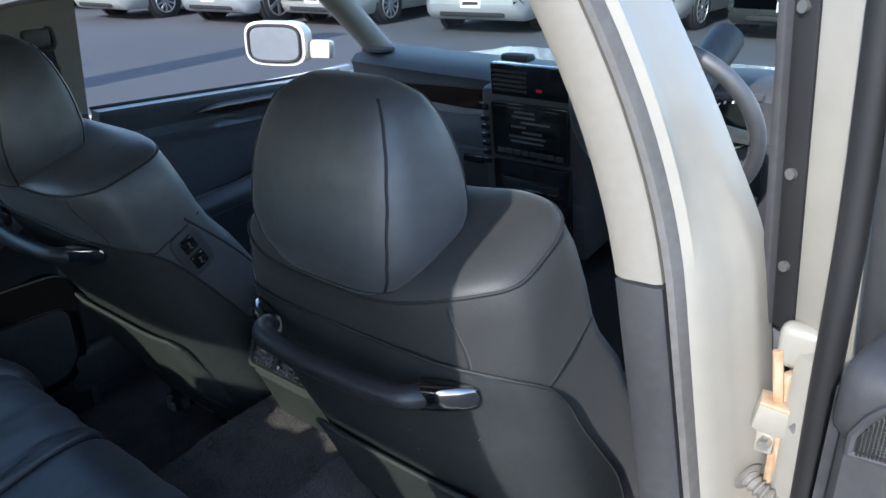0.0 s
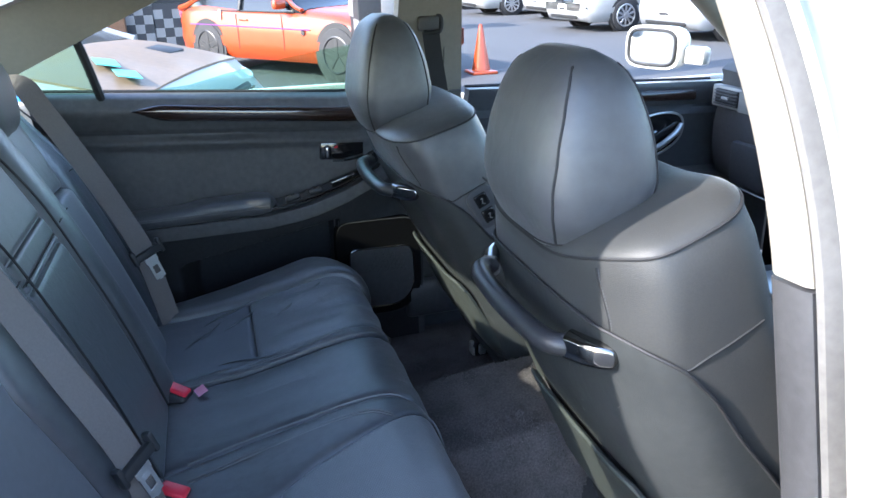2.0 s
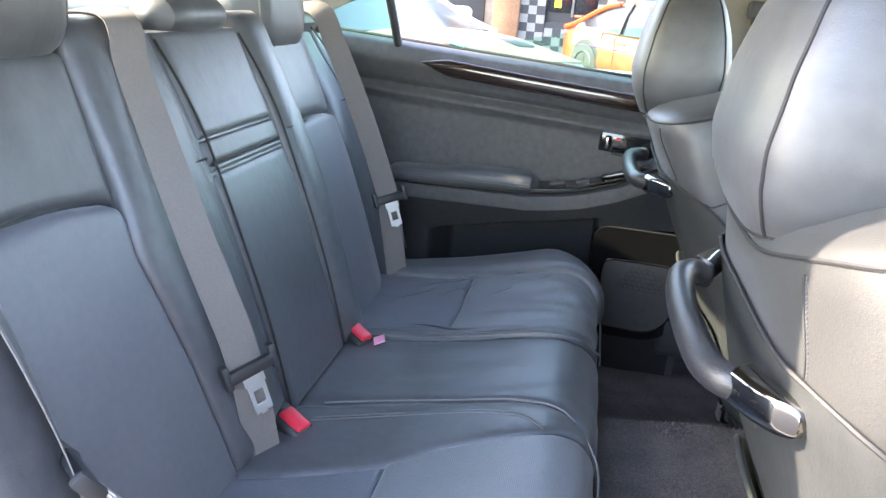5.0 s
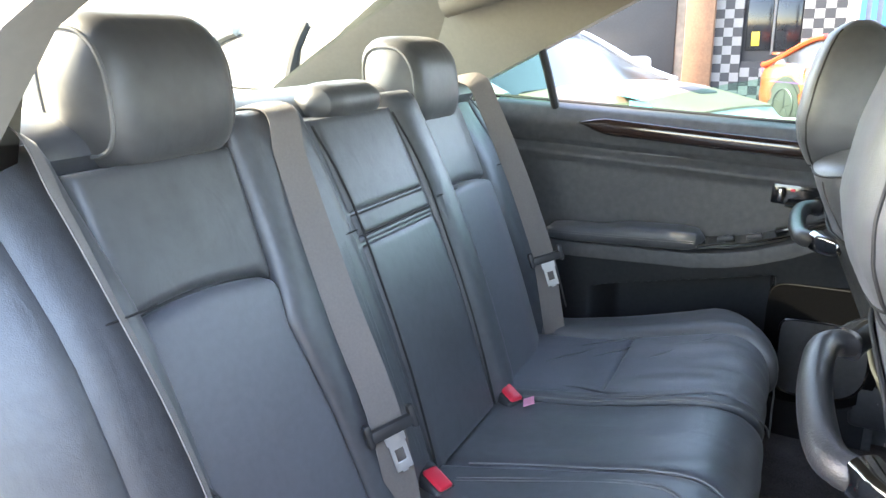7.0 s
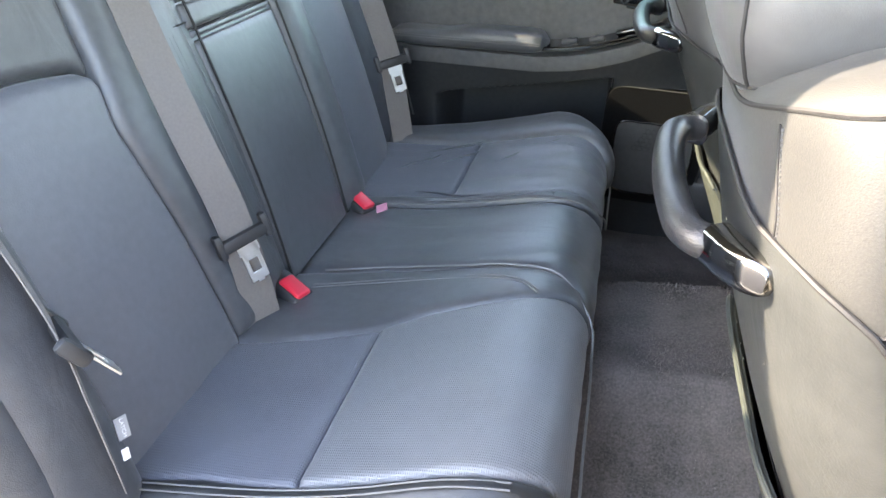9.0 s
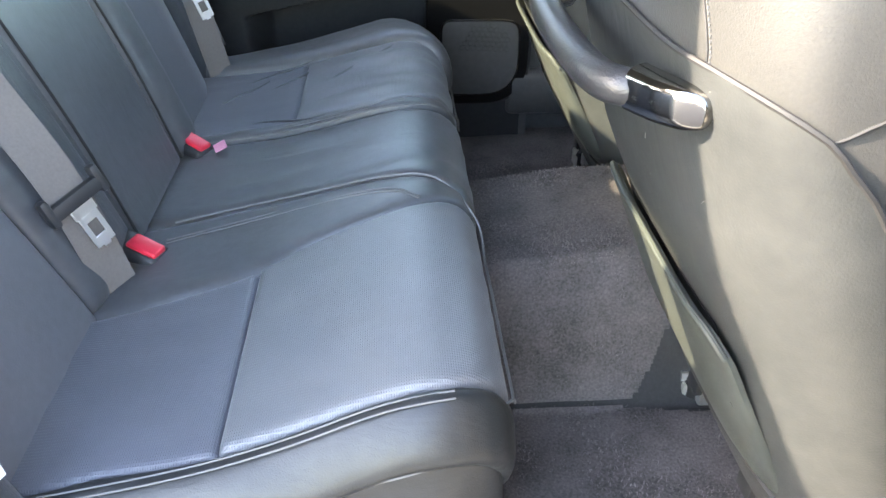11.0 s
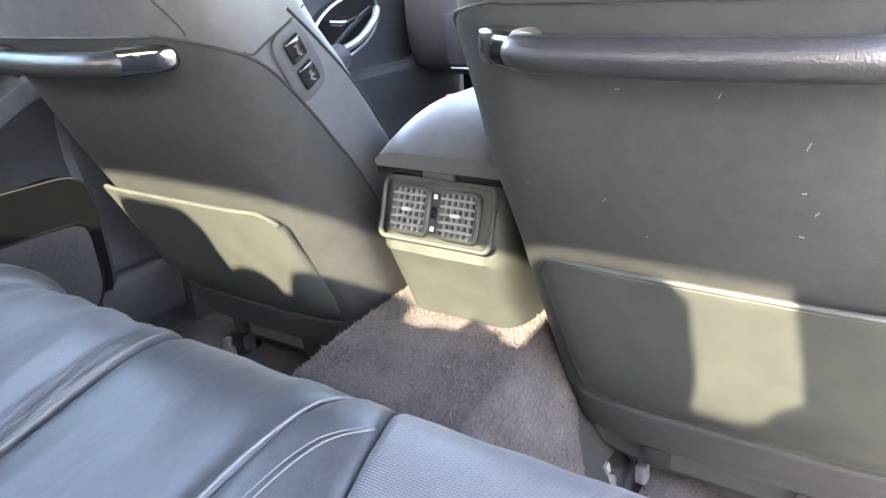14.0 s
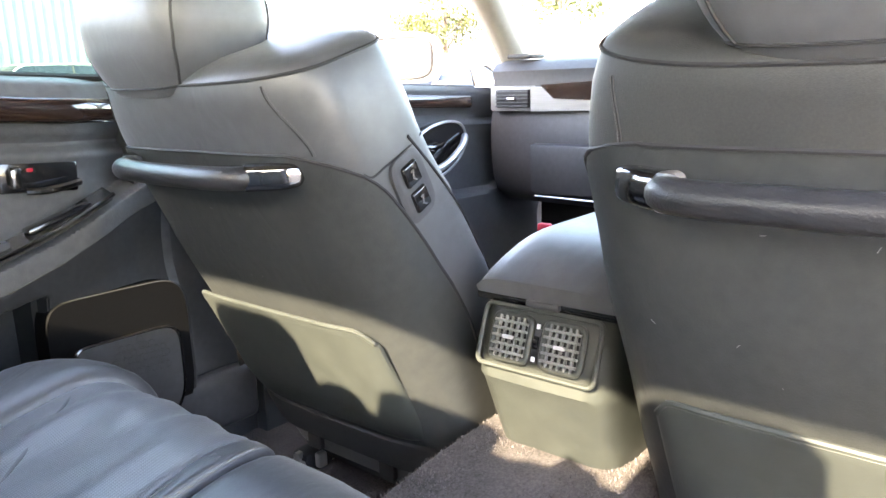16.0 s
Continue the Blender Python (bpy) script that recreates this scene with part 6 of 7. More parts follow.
def open_door():
    hinge, ang = Vector((0.874, -0.789, 0.0)), 80.0
    d = thing("open_rear_door", "open white rear door, grey trim and black window frame", "car door", hinge)
    # local axes: x away from the hinge, the inner face towards -y
    d.matrix_world = Matrix.Translation(hinge) @ pose(0, 0, 0, 0, 0, 180 + ang)
    turn = Matrix.Rotation(radians(-19), 4, "Z")

    def L(x, y, z):
        return Vector((x, y, z))

    def edge(bm):
        """The bent front edge of the door, turned towards the pillar."""
        bmesh.ops.transform(bm, matrix=turn, verts=bm.verts)
        return bm
    part("door_skin", box_bm((1.00, 0.03, 0.66), (0.53, 0.055, 0.68), 0.012), WHITE, d, "white outer skin")
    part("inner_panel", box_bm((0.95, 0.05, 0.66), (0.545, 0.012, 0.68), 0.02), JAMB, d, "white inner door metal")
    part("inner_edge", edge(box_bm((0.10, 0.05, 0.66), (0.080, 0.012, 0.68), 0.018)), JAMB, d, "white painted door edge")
    part("edge_stain", edge(box_bm((0.012, 0.045, 0.50), (0.024, 0.018, 0.72), 0.004)), RUSTY, d, "rust-stained door edge")
    # sash frame with bolts at the front of the window
    sash = part("window_frame", edge(box_bm((0.032, 0.030, 0.50), (-0.010, 0.000, 1.255), 0.004, rot=(7, 0, 0))), BLACK, d, "black window frame")
    part("frame_lip", edge(box_bm((0.012, 0.040, 0.50), (-0.031, -0.004, 1.255), 0.003, rot=(7, 0, 0))), PLASTIC, sash)
    for z in (1.09, 1.20, 1.37):
        part("frame_bolt", edge(cyl_bm(0.0062, 0.006, (-0.010, -0.0175 - (z - 1.255) * 0.123, z), "y", 16)), DARKSTEEL, sash, "zinc bolt")
    part("frame_white", edge(box_bm((0.078, 0.03, 0.50), (0.046, -0.002, 1.26), 0.006, rot=(7, 0, 0))), JAMB, sash, "white frame inner")
    part("weatherstrip", edge(tube_bm([L(0.105, -0.028, 0.45), L(0.100, -0.030, 0.80), L(0.092, -0.028, 1.00), L(0.090, -0.034, 1.20), L(0.092, -0.062, 1.46)], 0.014, 10, 6)), BLACK, d, "black rubber weatherstrip")
    part("inner_frame_trim", edge(box_bm((0.055, 0.05, 0.48), (0.135, -0.025, 1.265), 0.014, rot=(7, 0, 0))), PLASTIC, d, "dark inner window trim")

    # trim panel with a flange along its front edge
    def trim(u, v):
        x, z = 0.120 + 0.86 * u ** 1.6, 0.40 + 0.67 * v
        return L(x, -0.158 - 0.034 * smoothstep((x - 0.130) / 0.012) + 0.03 * smoothstep((0.80 - z) / 0.3), z)
    # the sun here is offset in the colour: darker plastic than the far door's
    tp = part("trim_panel", sheet_bm(trim, 44, 50, 0.13, (0, 1, 0)), PLASTIC, d, "grey grained trim panel")

    # padded upper part, rounded off at its front end and rising to the rear
    def pad_low(x):
        return 1.034 + 0.19 * min(x - 0.12, 0.30)
    loops = []
    for k in range(25):
        t = (k / 24) ** 1.7
        x = 0.130 + 0.83 * t
        r = interp(t, [(0, 0.60), (0.004, 0.82), (0.012, 0.93), (0.03, 0.98), (0.06, 1.0), (1, 1.0)])
        lo, hi = pad_low(x), 1.122 + 0.10 * min(x - 0.130, 0.15)
        mid, hh = 0.5 * (lo + hi), 0.5 * (hi - lo)
        loops.append([L(x, -0.150 + 0.056 * r * math.copysign(abs(math.cos(a)) ** 0.55, math.cos(a)), mid + hh * r * math.copysign(abs(math.sin(a)) ** 0.6, math.sin(a))) for a in (2 * math.pi * q / 32 for q in range(32))])
    # darker plastic again, against the sun on the pad
    up = part("upper_pad", fixed(rings(bmesh.new(), loops)), PLASTIC, d, "padded grey upper trim")

    def inlay(u, v, x0=0.159, x1=0.236, y=-0.2075):
        """A place on the sloping inlay field, u along it and v up, its front upper corner rounded."""
        x = x0 + (x1 - x0) * u
        lo = 1.047 + 0.19 * (x - 0.159)
        return L(x, y, lo + (0.047 - 0.030 * max(0.0, (0.184 - x) / 0.025) ** 2 - 0.003 * (x - 0.159) / 0.077) * v)

    def frame_of(x0, x1, y, n=10):
        ring = [inlay(k / n, 0, x0, x1, y) for k in range(n)] + [inlay(1, k / 4, x0, x1, y) for k in range(4)]
        return ring + [inlay(1 - k / n, 1, x0, x1, y) for k in range(n)] + [inlay(0, 1 - k / 4, x0, x1, y) for k in range(4)]
    rim = frame_of(0.159, 0.238, -0.207)
    mid = sum(rim, Vector()) / len(rim)
    gr = part("tweeter_rim", tube_bm([mid + (p - mid) * 1.12 for p in rim], 0.0045, 8, 1, True, raw=True), PLASTIC, up, "moulded grille rim")
    part("tweeter_grille", plate_bm(rim, (0, -1, 0), 0.004), PALEGREY, gr, "fine mesh grille")
    hb = bmesh.new()
    for i in range(26):
        for j in range(15):
            p = inlay((i + 0.6) / 26.4, (j + 0.6) / 15.4)
            box_bm((0.0019, 0.001, 0.0019), (p.x, -0.2113, p.z), 0, bm=hb)
    part("grille_holes", hb, BLACK, gr)
    part("inlay_bead", tube_bm([inlay(1, v, 0.15, 0.248, -0.2085) for v in (-0.12, 0.3, 0.7, 1.08)], 0.0009, 8, 4), PALEGREY, up, "pale bead between grille and inlay")
    part("inlay", plate_bm(frame_of(0.251, 0.420, -0.2065), (0, -1, 0), 0.004), MARBLE, up, "glossy blue-green marbled inlay")

    # door pull in an oval recess
    def oval(rx, rz, y, n=40):
        return [L(0.240 + rx * math.cos(a), y, 0.940 + rz * math.sin(a) + 0.22 * rx * math.cos(a)) for a in (2 * math.pi * q / n for q in range(n))]
    ds = part("handle_dish", plate_bm(oval(0.066, 0.042, -0.1935), (0, -1, 0), 0.004), MARBLE, tp, "marbled blue-green door pull dish")
    part("dish_rim", tube_bm(oval(0.071, 0.047, -0.192), 0.007, 8, 1, True, raw=True), PLASTIC, ds, "rounded rim of the dish")
    part("dish_bead", tube_bm([L(0.240, -0.199, 0.982), L(0.244, -0.200, 0.965), L(0.244, -0.199, 0.930)], 0.0010, 8, 4), PALEGREY, ds, "pale bead")
    part("lever", tube_bm([L(0.256, -0.198, 0.958), L(0.278, -0.206, 0.962), L(0.305, -0.202, 0.965)], 0.012, 8, 4), GLOSSBLACK, ds, "black pull lever")
    # hinges and cable boot, placed from the pillar side
    inv = d.matrix_world.inverted()

    def at_pillar(bm):
        bmesh.ops.transform(bm, matrix=inv, verts=bm.verts)
        return bm
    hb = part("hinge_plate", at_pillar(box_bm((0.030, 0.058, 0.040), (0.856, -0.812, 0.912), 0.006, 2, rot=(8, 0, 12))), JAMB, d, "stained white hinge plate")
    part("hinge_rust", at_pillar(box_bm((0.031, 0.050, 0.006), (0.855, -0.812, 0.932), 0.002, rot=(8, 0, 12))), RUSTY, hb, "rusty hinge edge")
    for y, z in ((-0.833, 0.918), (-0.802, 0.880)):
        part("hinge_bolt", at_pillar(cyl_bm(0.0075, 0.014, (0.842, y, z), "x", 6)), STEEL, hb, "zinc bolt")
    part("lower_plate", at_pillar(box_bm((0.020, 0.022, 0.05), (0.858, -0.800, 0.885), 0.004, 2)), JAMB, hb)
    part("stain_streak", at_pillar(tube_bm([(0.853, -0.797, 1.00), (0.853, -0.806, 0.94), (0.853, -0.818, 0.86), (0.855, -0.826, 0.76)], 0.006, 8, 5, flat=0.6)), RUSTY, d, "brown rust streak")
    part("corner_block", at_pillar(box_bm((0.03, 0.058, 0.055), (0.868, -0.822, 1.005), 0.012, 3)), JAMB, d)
    part("cable_boot", at_pillar(tube_bm([(0.846, -0.790, 0.822), (0.838, -0.806, 0.818), (0.838, -0.826, 0.808), (0.845, -0.845, 0.785)], lambda t: 0.0105 + 0.002 * math.sin(t * 60) + 0.010 * max(0, 1 - 7 * t), 14, 16)), SHELLGREY, d, "ribbed grey rubber cable boot")
    for z in (0.52,):
        h = part("hinge", box_bm((0.075, 0.05, 0.045), (-0.012, 0.000, z), 0.006), JAMB, d, "stained white hinge")
        part("hinge_pin", cyl_bm(0.009, 0.062, (-0.030, -0.006, z), "z", 12), STEEL, h)
        part("hinge_bolt", cyl_bm(0.011, 0.012, (0.03, -0.028, z), "y", 6), STEEL, h)
        part("hinge_rust", box_bm((0.02, 0.052, 0.012), (-0.03, 0.0, z + 0.026), 0.002), RUSTY, h)
    return d


open_door()


# ---- parked cars ----
def wheel_at(car, x, y, r, spokes=10, rim=None):
    s = 1 if y > 0 else -1
    w = part("wheel", cyl_bm(r, 0.22, (x, y - 0.095 * s, r), "y", 32, bevel=0.02), TYRE, car, "black tyre")
    part("arch", cyl_bm(r * 1.16, 0.10, (x, y - 0.052 * s, r * 1.03), "y", 32), BLACK, car)
    part("rim_dish", cyl_bm(r * 0.68, 0.02, (x, y + 0.006 * s, r), "y", 32), BLACK, w)
    bm = bmesh.new()
    for k in range(spokes):
        a = 360 * k / spokes
        box_bm((0.042 if spokes > 7 else 0.07, 0.018, r * 0.62), (x + math.sin(radians(a)) * r * 0.34, y + 0.014 * s, r + math.cos(radians(a)) * r * 0.34), 0.006, 1, rot=(0, a, 0), bm=bm)
    part("spokes", bm, rim or RIM, w, "alloy spokes")
    part("rim_ring", tube_bm([(x + r * 0.67 * math.cos(t), y + 0.014 * s, r + r * 0.67 * math.sin(t)) for t in (2 * math.pi * k / 32 for k in range(32))], 0.016, 6, 1, True, raw=True), rim or RIM, w)
    part("hub_cap", cyl_bm(r * 0.14, 0.02, (x, y + 0.020 * s, r), "y", 16), rim or RIM, w)


def car(name, label, paint, L, W, H, hood, belt, prof, glass, wheels, r, bonnet=None, spokes=10, rim=None, detail=""):
    """A parked car, nose towards local +x, on the ground at its middle.
    prof: (x, top of the lower body) along the car; glass: rear base, roof rear, roof front, screen base."""
    c = thing(name, label, "car")
    hw = W / 2
    n = 33
    loops = []
    for k in range(n):
        t = k / (n - 1)
        x = -L / 2 + L * (t - 0.035 * math.sin(2 * math.pi * t) * 1.0)
        e = min(1.0, (L / 2 - abs(x)) / 0.55)
        w = hw * (0.80 + 0.20 * math.sqrt(max(0, 1 - (1 - e) ** 2.2)))
        top = interp(x, prof)
        e2 = min(1.0, (L / 2 - abs(x)) / 0.18)
        low = 0.20 + 0.16 * (1 - e2) ** 1.5
        sh = top - 0.05
        top = low + (top - low) * (0.80 + 0.20 * e2)
        sh = min(sh, top - 0.03)
        half = [(w * 0.90, low), (w * 0.975, low + 0.08), (w, low + 0.22), (w * 0.985, (low + sh) / 2 + 0.05), (w * 0.992, sh - 0.08), (w * 0.955, sh), (w * 0.86, top), (w * 0.5, top + 0.018), (0.0, top + 0.024)]
        loops.append([Vector((x, y, z)) for y, z in half] + [Vector((x, -y, z)) for y, z in half[-2::-1]])
    lower = bmesh.new()
    rings(lower, loops)
    part("body", fixed(lower), paint, c)
    # glasshouse
    xb, xr, xf, xs = glass
    gl, rf = [], []
    m = 16
    for k in range(m + 1):
        x = xb + (xs - xb) * k / m
        if x < xr:
            z = belt + (H - 0.03 - belt) * smoothstep((x - xb) / (xr - xb)) ** 0.85
        elif x > xf:
            z = belt + (H - 0.03 - belt) * smoothstep((xs - x) / (xs - xf)) ** 0.85
        else:
            z = H - 0.03 + 0.03 * math.sin(math.pi * (x - xr) / (xf - xr))
        f = (z - belt) / (H - belt)
        wb, wt = hw * 0.955, hw * (0.955 - 0.20 * f)
        gl.append([Vector((x, wb, belt - 0.06)), Vector((x, (wb + wt) / 2 + 0.015, (belt + z) / 2)), Vector((x, wt, z - 0.03)), Vector((x, wt * 0.85, z)), Vector((x, 0, z + 0.012)), Vector((x, -wt * 0.85, z)), Vector((x, -wt, z - 0.03)), Vector((x, -(wb + wt) / 2 - 0.015, (belt + z) / 2)), Vector((x, -wb, belt - 0.06))])
    part("glasshouse", fixed(rings(bmesh.new(), gl)), CARGLASS, c, "dark window glass")

    def on(x):
        t = (x - xb) / (xs - xb) * m
        i = max(0, min(m - 1, int(t)))
        return [gl[i][q].lerp(gl[i + 1][q], t - i) for q in range(9)]
    roof = []
    for k in range(13):
        p = on(xr - 0.04 + (xf - xr + 0.08) * k / 12)
        roof.append([p[2] + Vector((0, 0.012, -0.02)), p[2] + Vector((0, 0.012, 0.012)), p[3] + Vector((0, 0, 0.014)), p[4] + Vector((0, 0, 0.014)), p[5] + Vector((0, 0, 0.014)), p[6] + Vector((0, -0.012, 0.012)), p[6] + Vector((0, -0.012, -0.02))])
    part("roof", fixed(rings(bmesh.new(), roof)), paint, c)
    for s in (2, 6):
        o = 0.012 if s == 2 else -0.012
        for a, b in ((xf, xs), (xr, xb)):
            part("pillar", tube_bm([on(a + (b - a) * k / 6)[s] + Vector((0, o * 0.3, 0.008)) for k in range(7)], 0.035 if a == xf else 0.055, 8, 2, flat=0.8), paint, c)
        q = on((xr + xf) / 2 - 0.05)
        side = 1 if s == 2 else -1
        part("centre_post", tube_bm([q[s] + Vector((0, 0.004 * side, 0)), q[s - 1 if s == 2 else s + 1] + Vector((0, 0.004 * side, 0)), q[0 if s == 2 else 8] + Vector((0, 0.012 * side, 0.02))], 0.03, 6, 3), BLACK, c)
        part("sill_line", tube_bm([Vector((x, side * (hw * 0.962), belt - 0.045)) for x in (xb + 0.2, (xb + xs) / 2, xs - 0.15)], 0.012, 6, 4), BLACK, c)
        mx = xs - 0.32
        mi = part("side_mirror", box_bm((0.10, 0.20, 0.13), (mx, side * (hw + 0.07), belt + 0.06), 0.04, 3), paint, c)
        for x in (mx - 1.0, mx - 0.05):
            part("door_gap", tube_bm([Vector((x, side * (hw * 0.998), 0.35)), Vector((x, side * (hw * 1.000), 0.55)), Vector((x - 0.02, side * (hw * 0.992), belt - 0.08))], 0.005, 4, 3), BLACK, c)
        part("door_handle", box_bm((0.17, 0.03, 0.028), (mx - 0.85, side * (hw * 0.995), belt - 0.16), 0.01), paint, c)
        # lamps
        hx = L / 2 - 0.33
        hz = interp(L / 2 - 0.25, prof) - 0.10
        part("headlamp", box_bm((0.42, 0.20, 0.15), (hx, side * (hw * 0.80), hz), 0.06, 3, rot=(0, 10, -16 * side)), LENS, c, "clear headlamp")
        part("tail_lamp", box_bm((0.20, 0.24, 0.15), (-L / 2 + 0.16, side * (hw * 0.78), interp(-L / 2 + 0.2, prof) - 0.12), 0.05, 3), REDBTN, c, "red tail lamp")
        part("fog_lamp", cyl_bm(0.055, 0.05, (L / 2 - 0.075, side * hw * 0.62, 0.36), "x", 16), LENS, c)
        for x in wheels:
            wheel_at(c, x, side * (hw - 0.005), r, spokes, rim)
    gz = interp(L / 2 - 0.15, prof) - 0.12
    g = part("grille", box_bm((0.05, W * 0.40, 0.16), (L / 2 - 0.055, 0, gz), 0.03, 2), BLACK, c, "black grille")
    for k in range(4):
        part("grille_bar", box_bm((0.02, W * 0.38, 0.012), (L / 2 - 0.028, 0, gz - 0.055 + 0.036 * k), 0.004), CHROME, g)
    part("badge", cyl_bm(0.05, 0.02, (L / 2 - 0.018, 0, gz + 0.02), "x", 20), CHROME, g, "round chrome badge")
    part("lower_intake", box_bm((0.05, W * 0.62, 0.13), (L / 2 - 0.050, 0, 0.33), 0.03, 2), BLACK, c, "black lower intake")
    pl = part("number_plate", box_bm((0.02, 0.33, 0.15), (L / 2 - 0.008, 0, 0.47), 0.006), LABEL, c, "white plate with dark bars")
    part("plate_bar", box_bm((0.004, 0.26, 0.05), (L / 2 + 0.004, 0, 0.46), 0), BLACK, pl)
    if bonnet:
        pan = []
        for k in range(9):
            x = xs - 0.02 + (L / 2 - 0.20 - xs) * k / 8
            top = interp(x, prof)
            e = min(1.0, (L / 2 - abs(x)) / 0.55)
            w = hw * 0.86 * (0.80 + 0.20 * math.sqrt(max(0, 1 - (1 - e) ** 2.2)))
            pan.append([Vector((x, w * q, top + 0.010 + 0.024 * (1 - q * q))) for q in [-1 + 0.25 * j for j in range(9)]] + [Vector((x, w, top - 0.02)), Vector((x, -w, top - 0.02))])
        part("bonnet", fixed(rings(bmesh.new(), pan)), bonnet, c, "white bonnet, brown reflection put into its colour")
    return c


def stand(c, x, y, heading):
    c.matrix_world = pose(x, y, 0, 0, 0, heading)
    return c


SEDAN = [(-2.4, 0.80), (-2.2, 0.98), (-1.5, 1.02), (-0.5, 0.97), (0.7, 0.96), (1.2, 0.93), (1.9, 0.82), (2.2, 0.72), (2.4, 0.58)]
sed = car("sedan", "white parked sedan with chrome grille", CARWHITE, 4.80, 1.78, 1.45, 0.9, 0.95, SEDAN, (-1.95, -1.15, 0.15, 1.15), (-1.42, 1.40), 0.32)
sed["group"] = "parked white sedans"
stand(sed, 9.95, 13.9, 184)
for _x, _y, _h in ((11.2, 9.1, 186), (10.0, 20.0, 181), (12.9, 4.1, 180)):
    copy_thing(sed, pose(_x, _y, 0, 0, 0, _h))
SUVP = [(-2.2, 0.90), (-2.0, 1.05), (-1.2, 1.08), (0.6, 1.08), (1.1, 1.05), (1.7, 0.98), (2.05, 0.86), (2.2, 0.66)]
suv = car("suv", "silver parked off-road car with big tyres", SILVER, 4.30, 1.80, 1.75, 1.0, 1.07, SUVP, (-2.05, -1.75, 0.1, 0.85), (-1.25, 1.30), 0.38, spokes=6)
stand(suv, 10.35, 11.15, 186)
sil = car("sedan", "silver parked sedan with fine-spoked wheels", SILVER, 4.70, 1.76, 1.45, 0.9, 0.95, SEDAN, (-1.90, -1.10, 0.15, 1.15), (-1.40, 1.38), 0.33, spokes=14)
stand(sil, 11.6, 6.3, 190)
drk = car("sedan", "dark green parked sedan facing the windscreen", DARKCAR, 4.85, 1.80, 1.46, 0.9, 0.96, SEDAN, (-1.95, -1.15, 0.15, 1.15), (-1.42, 1.40), 0.32)
stand(drk, 12.9, 1.7, 180)
VANP = [(-2.4, 1.02), (-2.2, 1.10), (0.5, 1.10), (1.4, 1.06), (1.9, 0.98), (2.2, 0.86), (2.4, 0.62)]
van = car("van", "white parked passenger van with dark windows", CARWHITE, 4.75, 1.80, 1.95, 1.0, 1.12, VANP, (-2.32, -2.15, 0.55, 1.62), (-1.40, 1.45), 0.33)
van["group"] = "parked white vans"
stand(van, 10.7, 17.0, 183)
copy_thing(van, pose(10.0, 23.6, 0, 0, 0, 182))
COUPE = [(-2.15, 0.78), (-1.95, 0.93), (-1.4, 0.96), (-0.4, 0.90), (0.6, 0.89), (1.2, 0.84), (1.8, 0.72), (2.05, 0.60), (2.15, 0.50)]
BLKRIM = plain("dark_alloy", (0.035, 0.035, 0.038), 0.4, 0.5)
org = car("coupe", "bright orange parked sports coupe with dark wheels", ORANGE, 4.31, 1.82, 1.32, 0.8, 0.90, COUPE, (-1.95, -0.85, -0.20, 0.70), (-1.33, 1.32), 0.34, spokes=5, rim=BLKRIM)
part("stripe", tube_bm([(-1.7, -0.912, 0.66), (-0.6, -0.914, 0.655), (0.4, -0.914, 0.645), (0.85, -0.912, 0.64)], 0.009, 6, 4), plain("purple_stripe", (0.12, 0.02, 0.16), 0.4), org, "thin purple side stripe")
part("spoiler", box_bm((0.20, 1.35, 0.03), (-1.98, 0, 1.04), 0.012), ORANGE, org)
for _s in (-0.5, 0.5):
    part("spoiler_foot", box_bm((0.08, 0.03, 0.12), (-1.98, _s, 0.98), 0.008), ORANGE, org)
part("badge", cyl_bm(0.035, 0.01, (0.72, -0.914, 0.60), "y", 16), CHROME, org)
part("side_mark", box_bm((0.05, 0.006, 0.14), (-0.98, -0.913, 0.80), 0.002), SILVER, org, "silver side mark")
stand(org, 1.77, 10.04, -54.3)
STICK = plain("teal_sticker", (0.10, 0.55, 0.52), 0.5)
nb = car("sedan", "white tuned sedan with stickers, brown reflection painted on its bonnet", CARWHITE, 4.50, 1.72, 1.42, 0.9, 1.04, [(-2.3, 0.86), (-2.1, 1.02), (-1.4, 1.06), (0.5, 1.06), (1.0, 1.06), (1.6, 1.00), (2.05, 0.90), (2.3, 0.74)], (-1.9, -1.1, 0.55, 1.40), (-1.35, 1.42), 0.31, bonnet=HOODREFLECTION)
for _x, _y, _w in ((1.72, -0.30, 0.30), (1.88, -0.46, 0.28)):
    part("sticker", box_bm((0.10, _w * 0.8, 0.003), (_x, _y, 1.042 - 0.215 * max(0, _x - 1.6)), 0.0, rot=(2, 11, 30)), STICK, nb, "teal and white sticker")
part("bonnet_vent", box_bm((0.16, 0.22, 0.03), (1.72, 0.42, 0.990), 0.012, rot=(0, 10, 0)), BLACK, nb, "dark bonnet scoop")
_g = part("mesh_grille", box_bm((0.04, 0.46, 0.10), (2.25, -0.36, 0.80), 0.01), SILVER, nb, "metal mesh corner grille")
part("screen_band", plate_bm([(0.64, -0.62, 1.388), (0.64, 0.62, 1.388), (0.80, 0.64, 1.345), (0.80, -0.64, 1.345)], (0.4, 0, 1), 0.004), plain("blue_sticker", (0.15, 0.35, 0.6), 0.5), nb, "blue sun strip on the screen")
part("blue_flash", box_bm((0.62, 0.012, 0.11), (1.30, -0.852, 0.905), 0.004), plain("blue_flash", (0.05, 0.35, 0.75), 0.4), nb, "blue airbrushed flash")
stand(nb, -1.78, 3.38, -18)


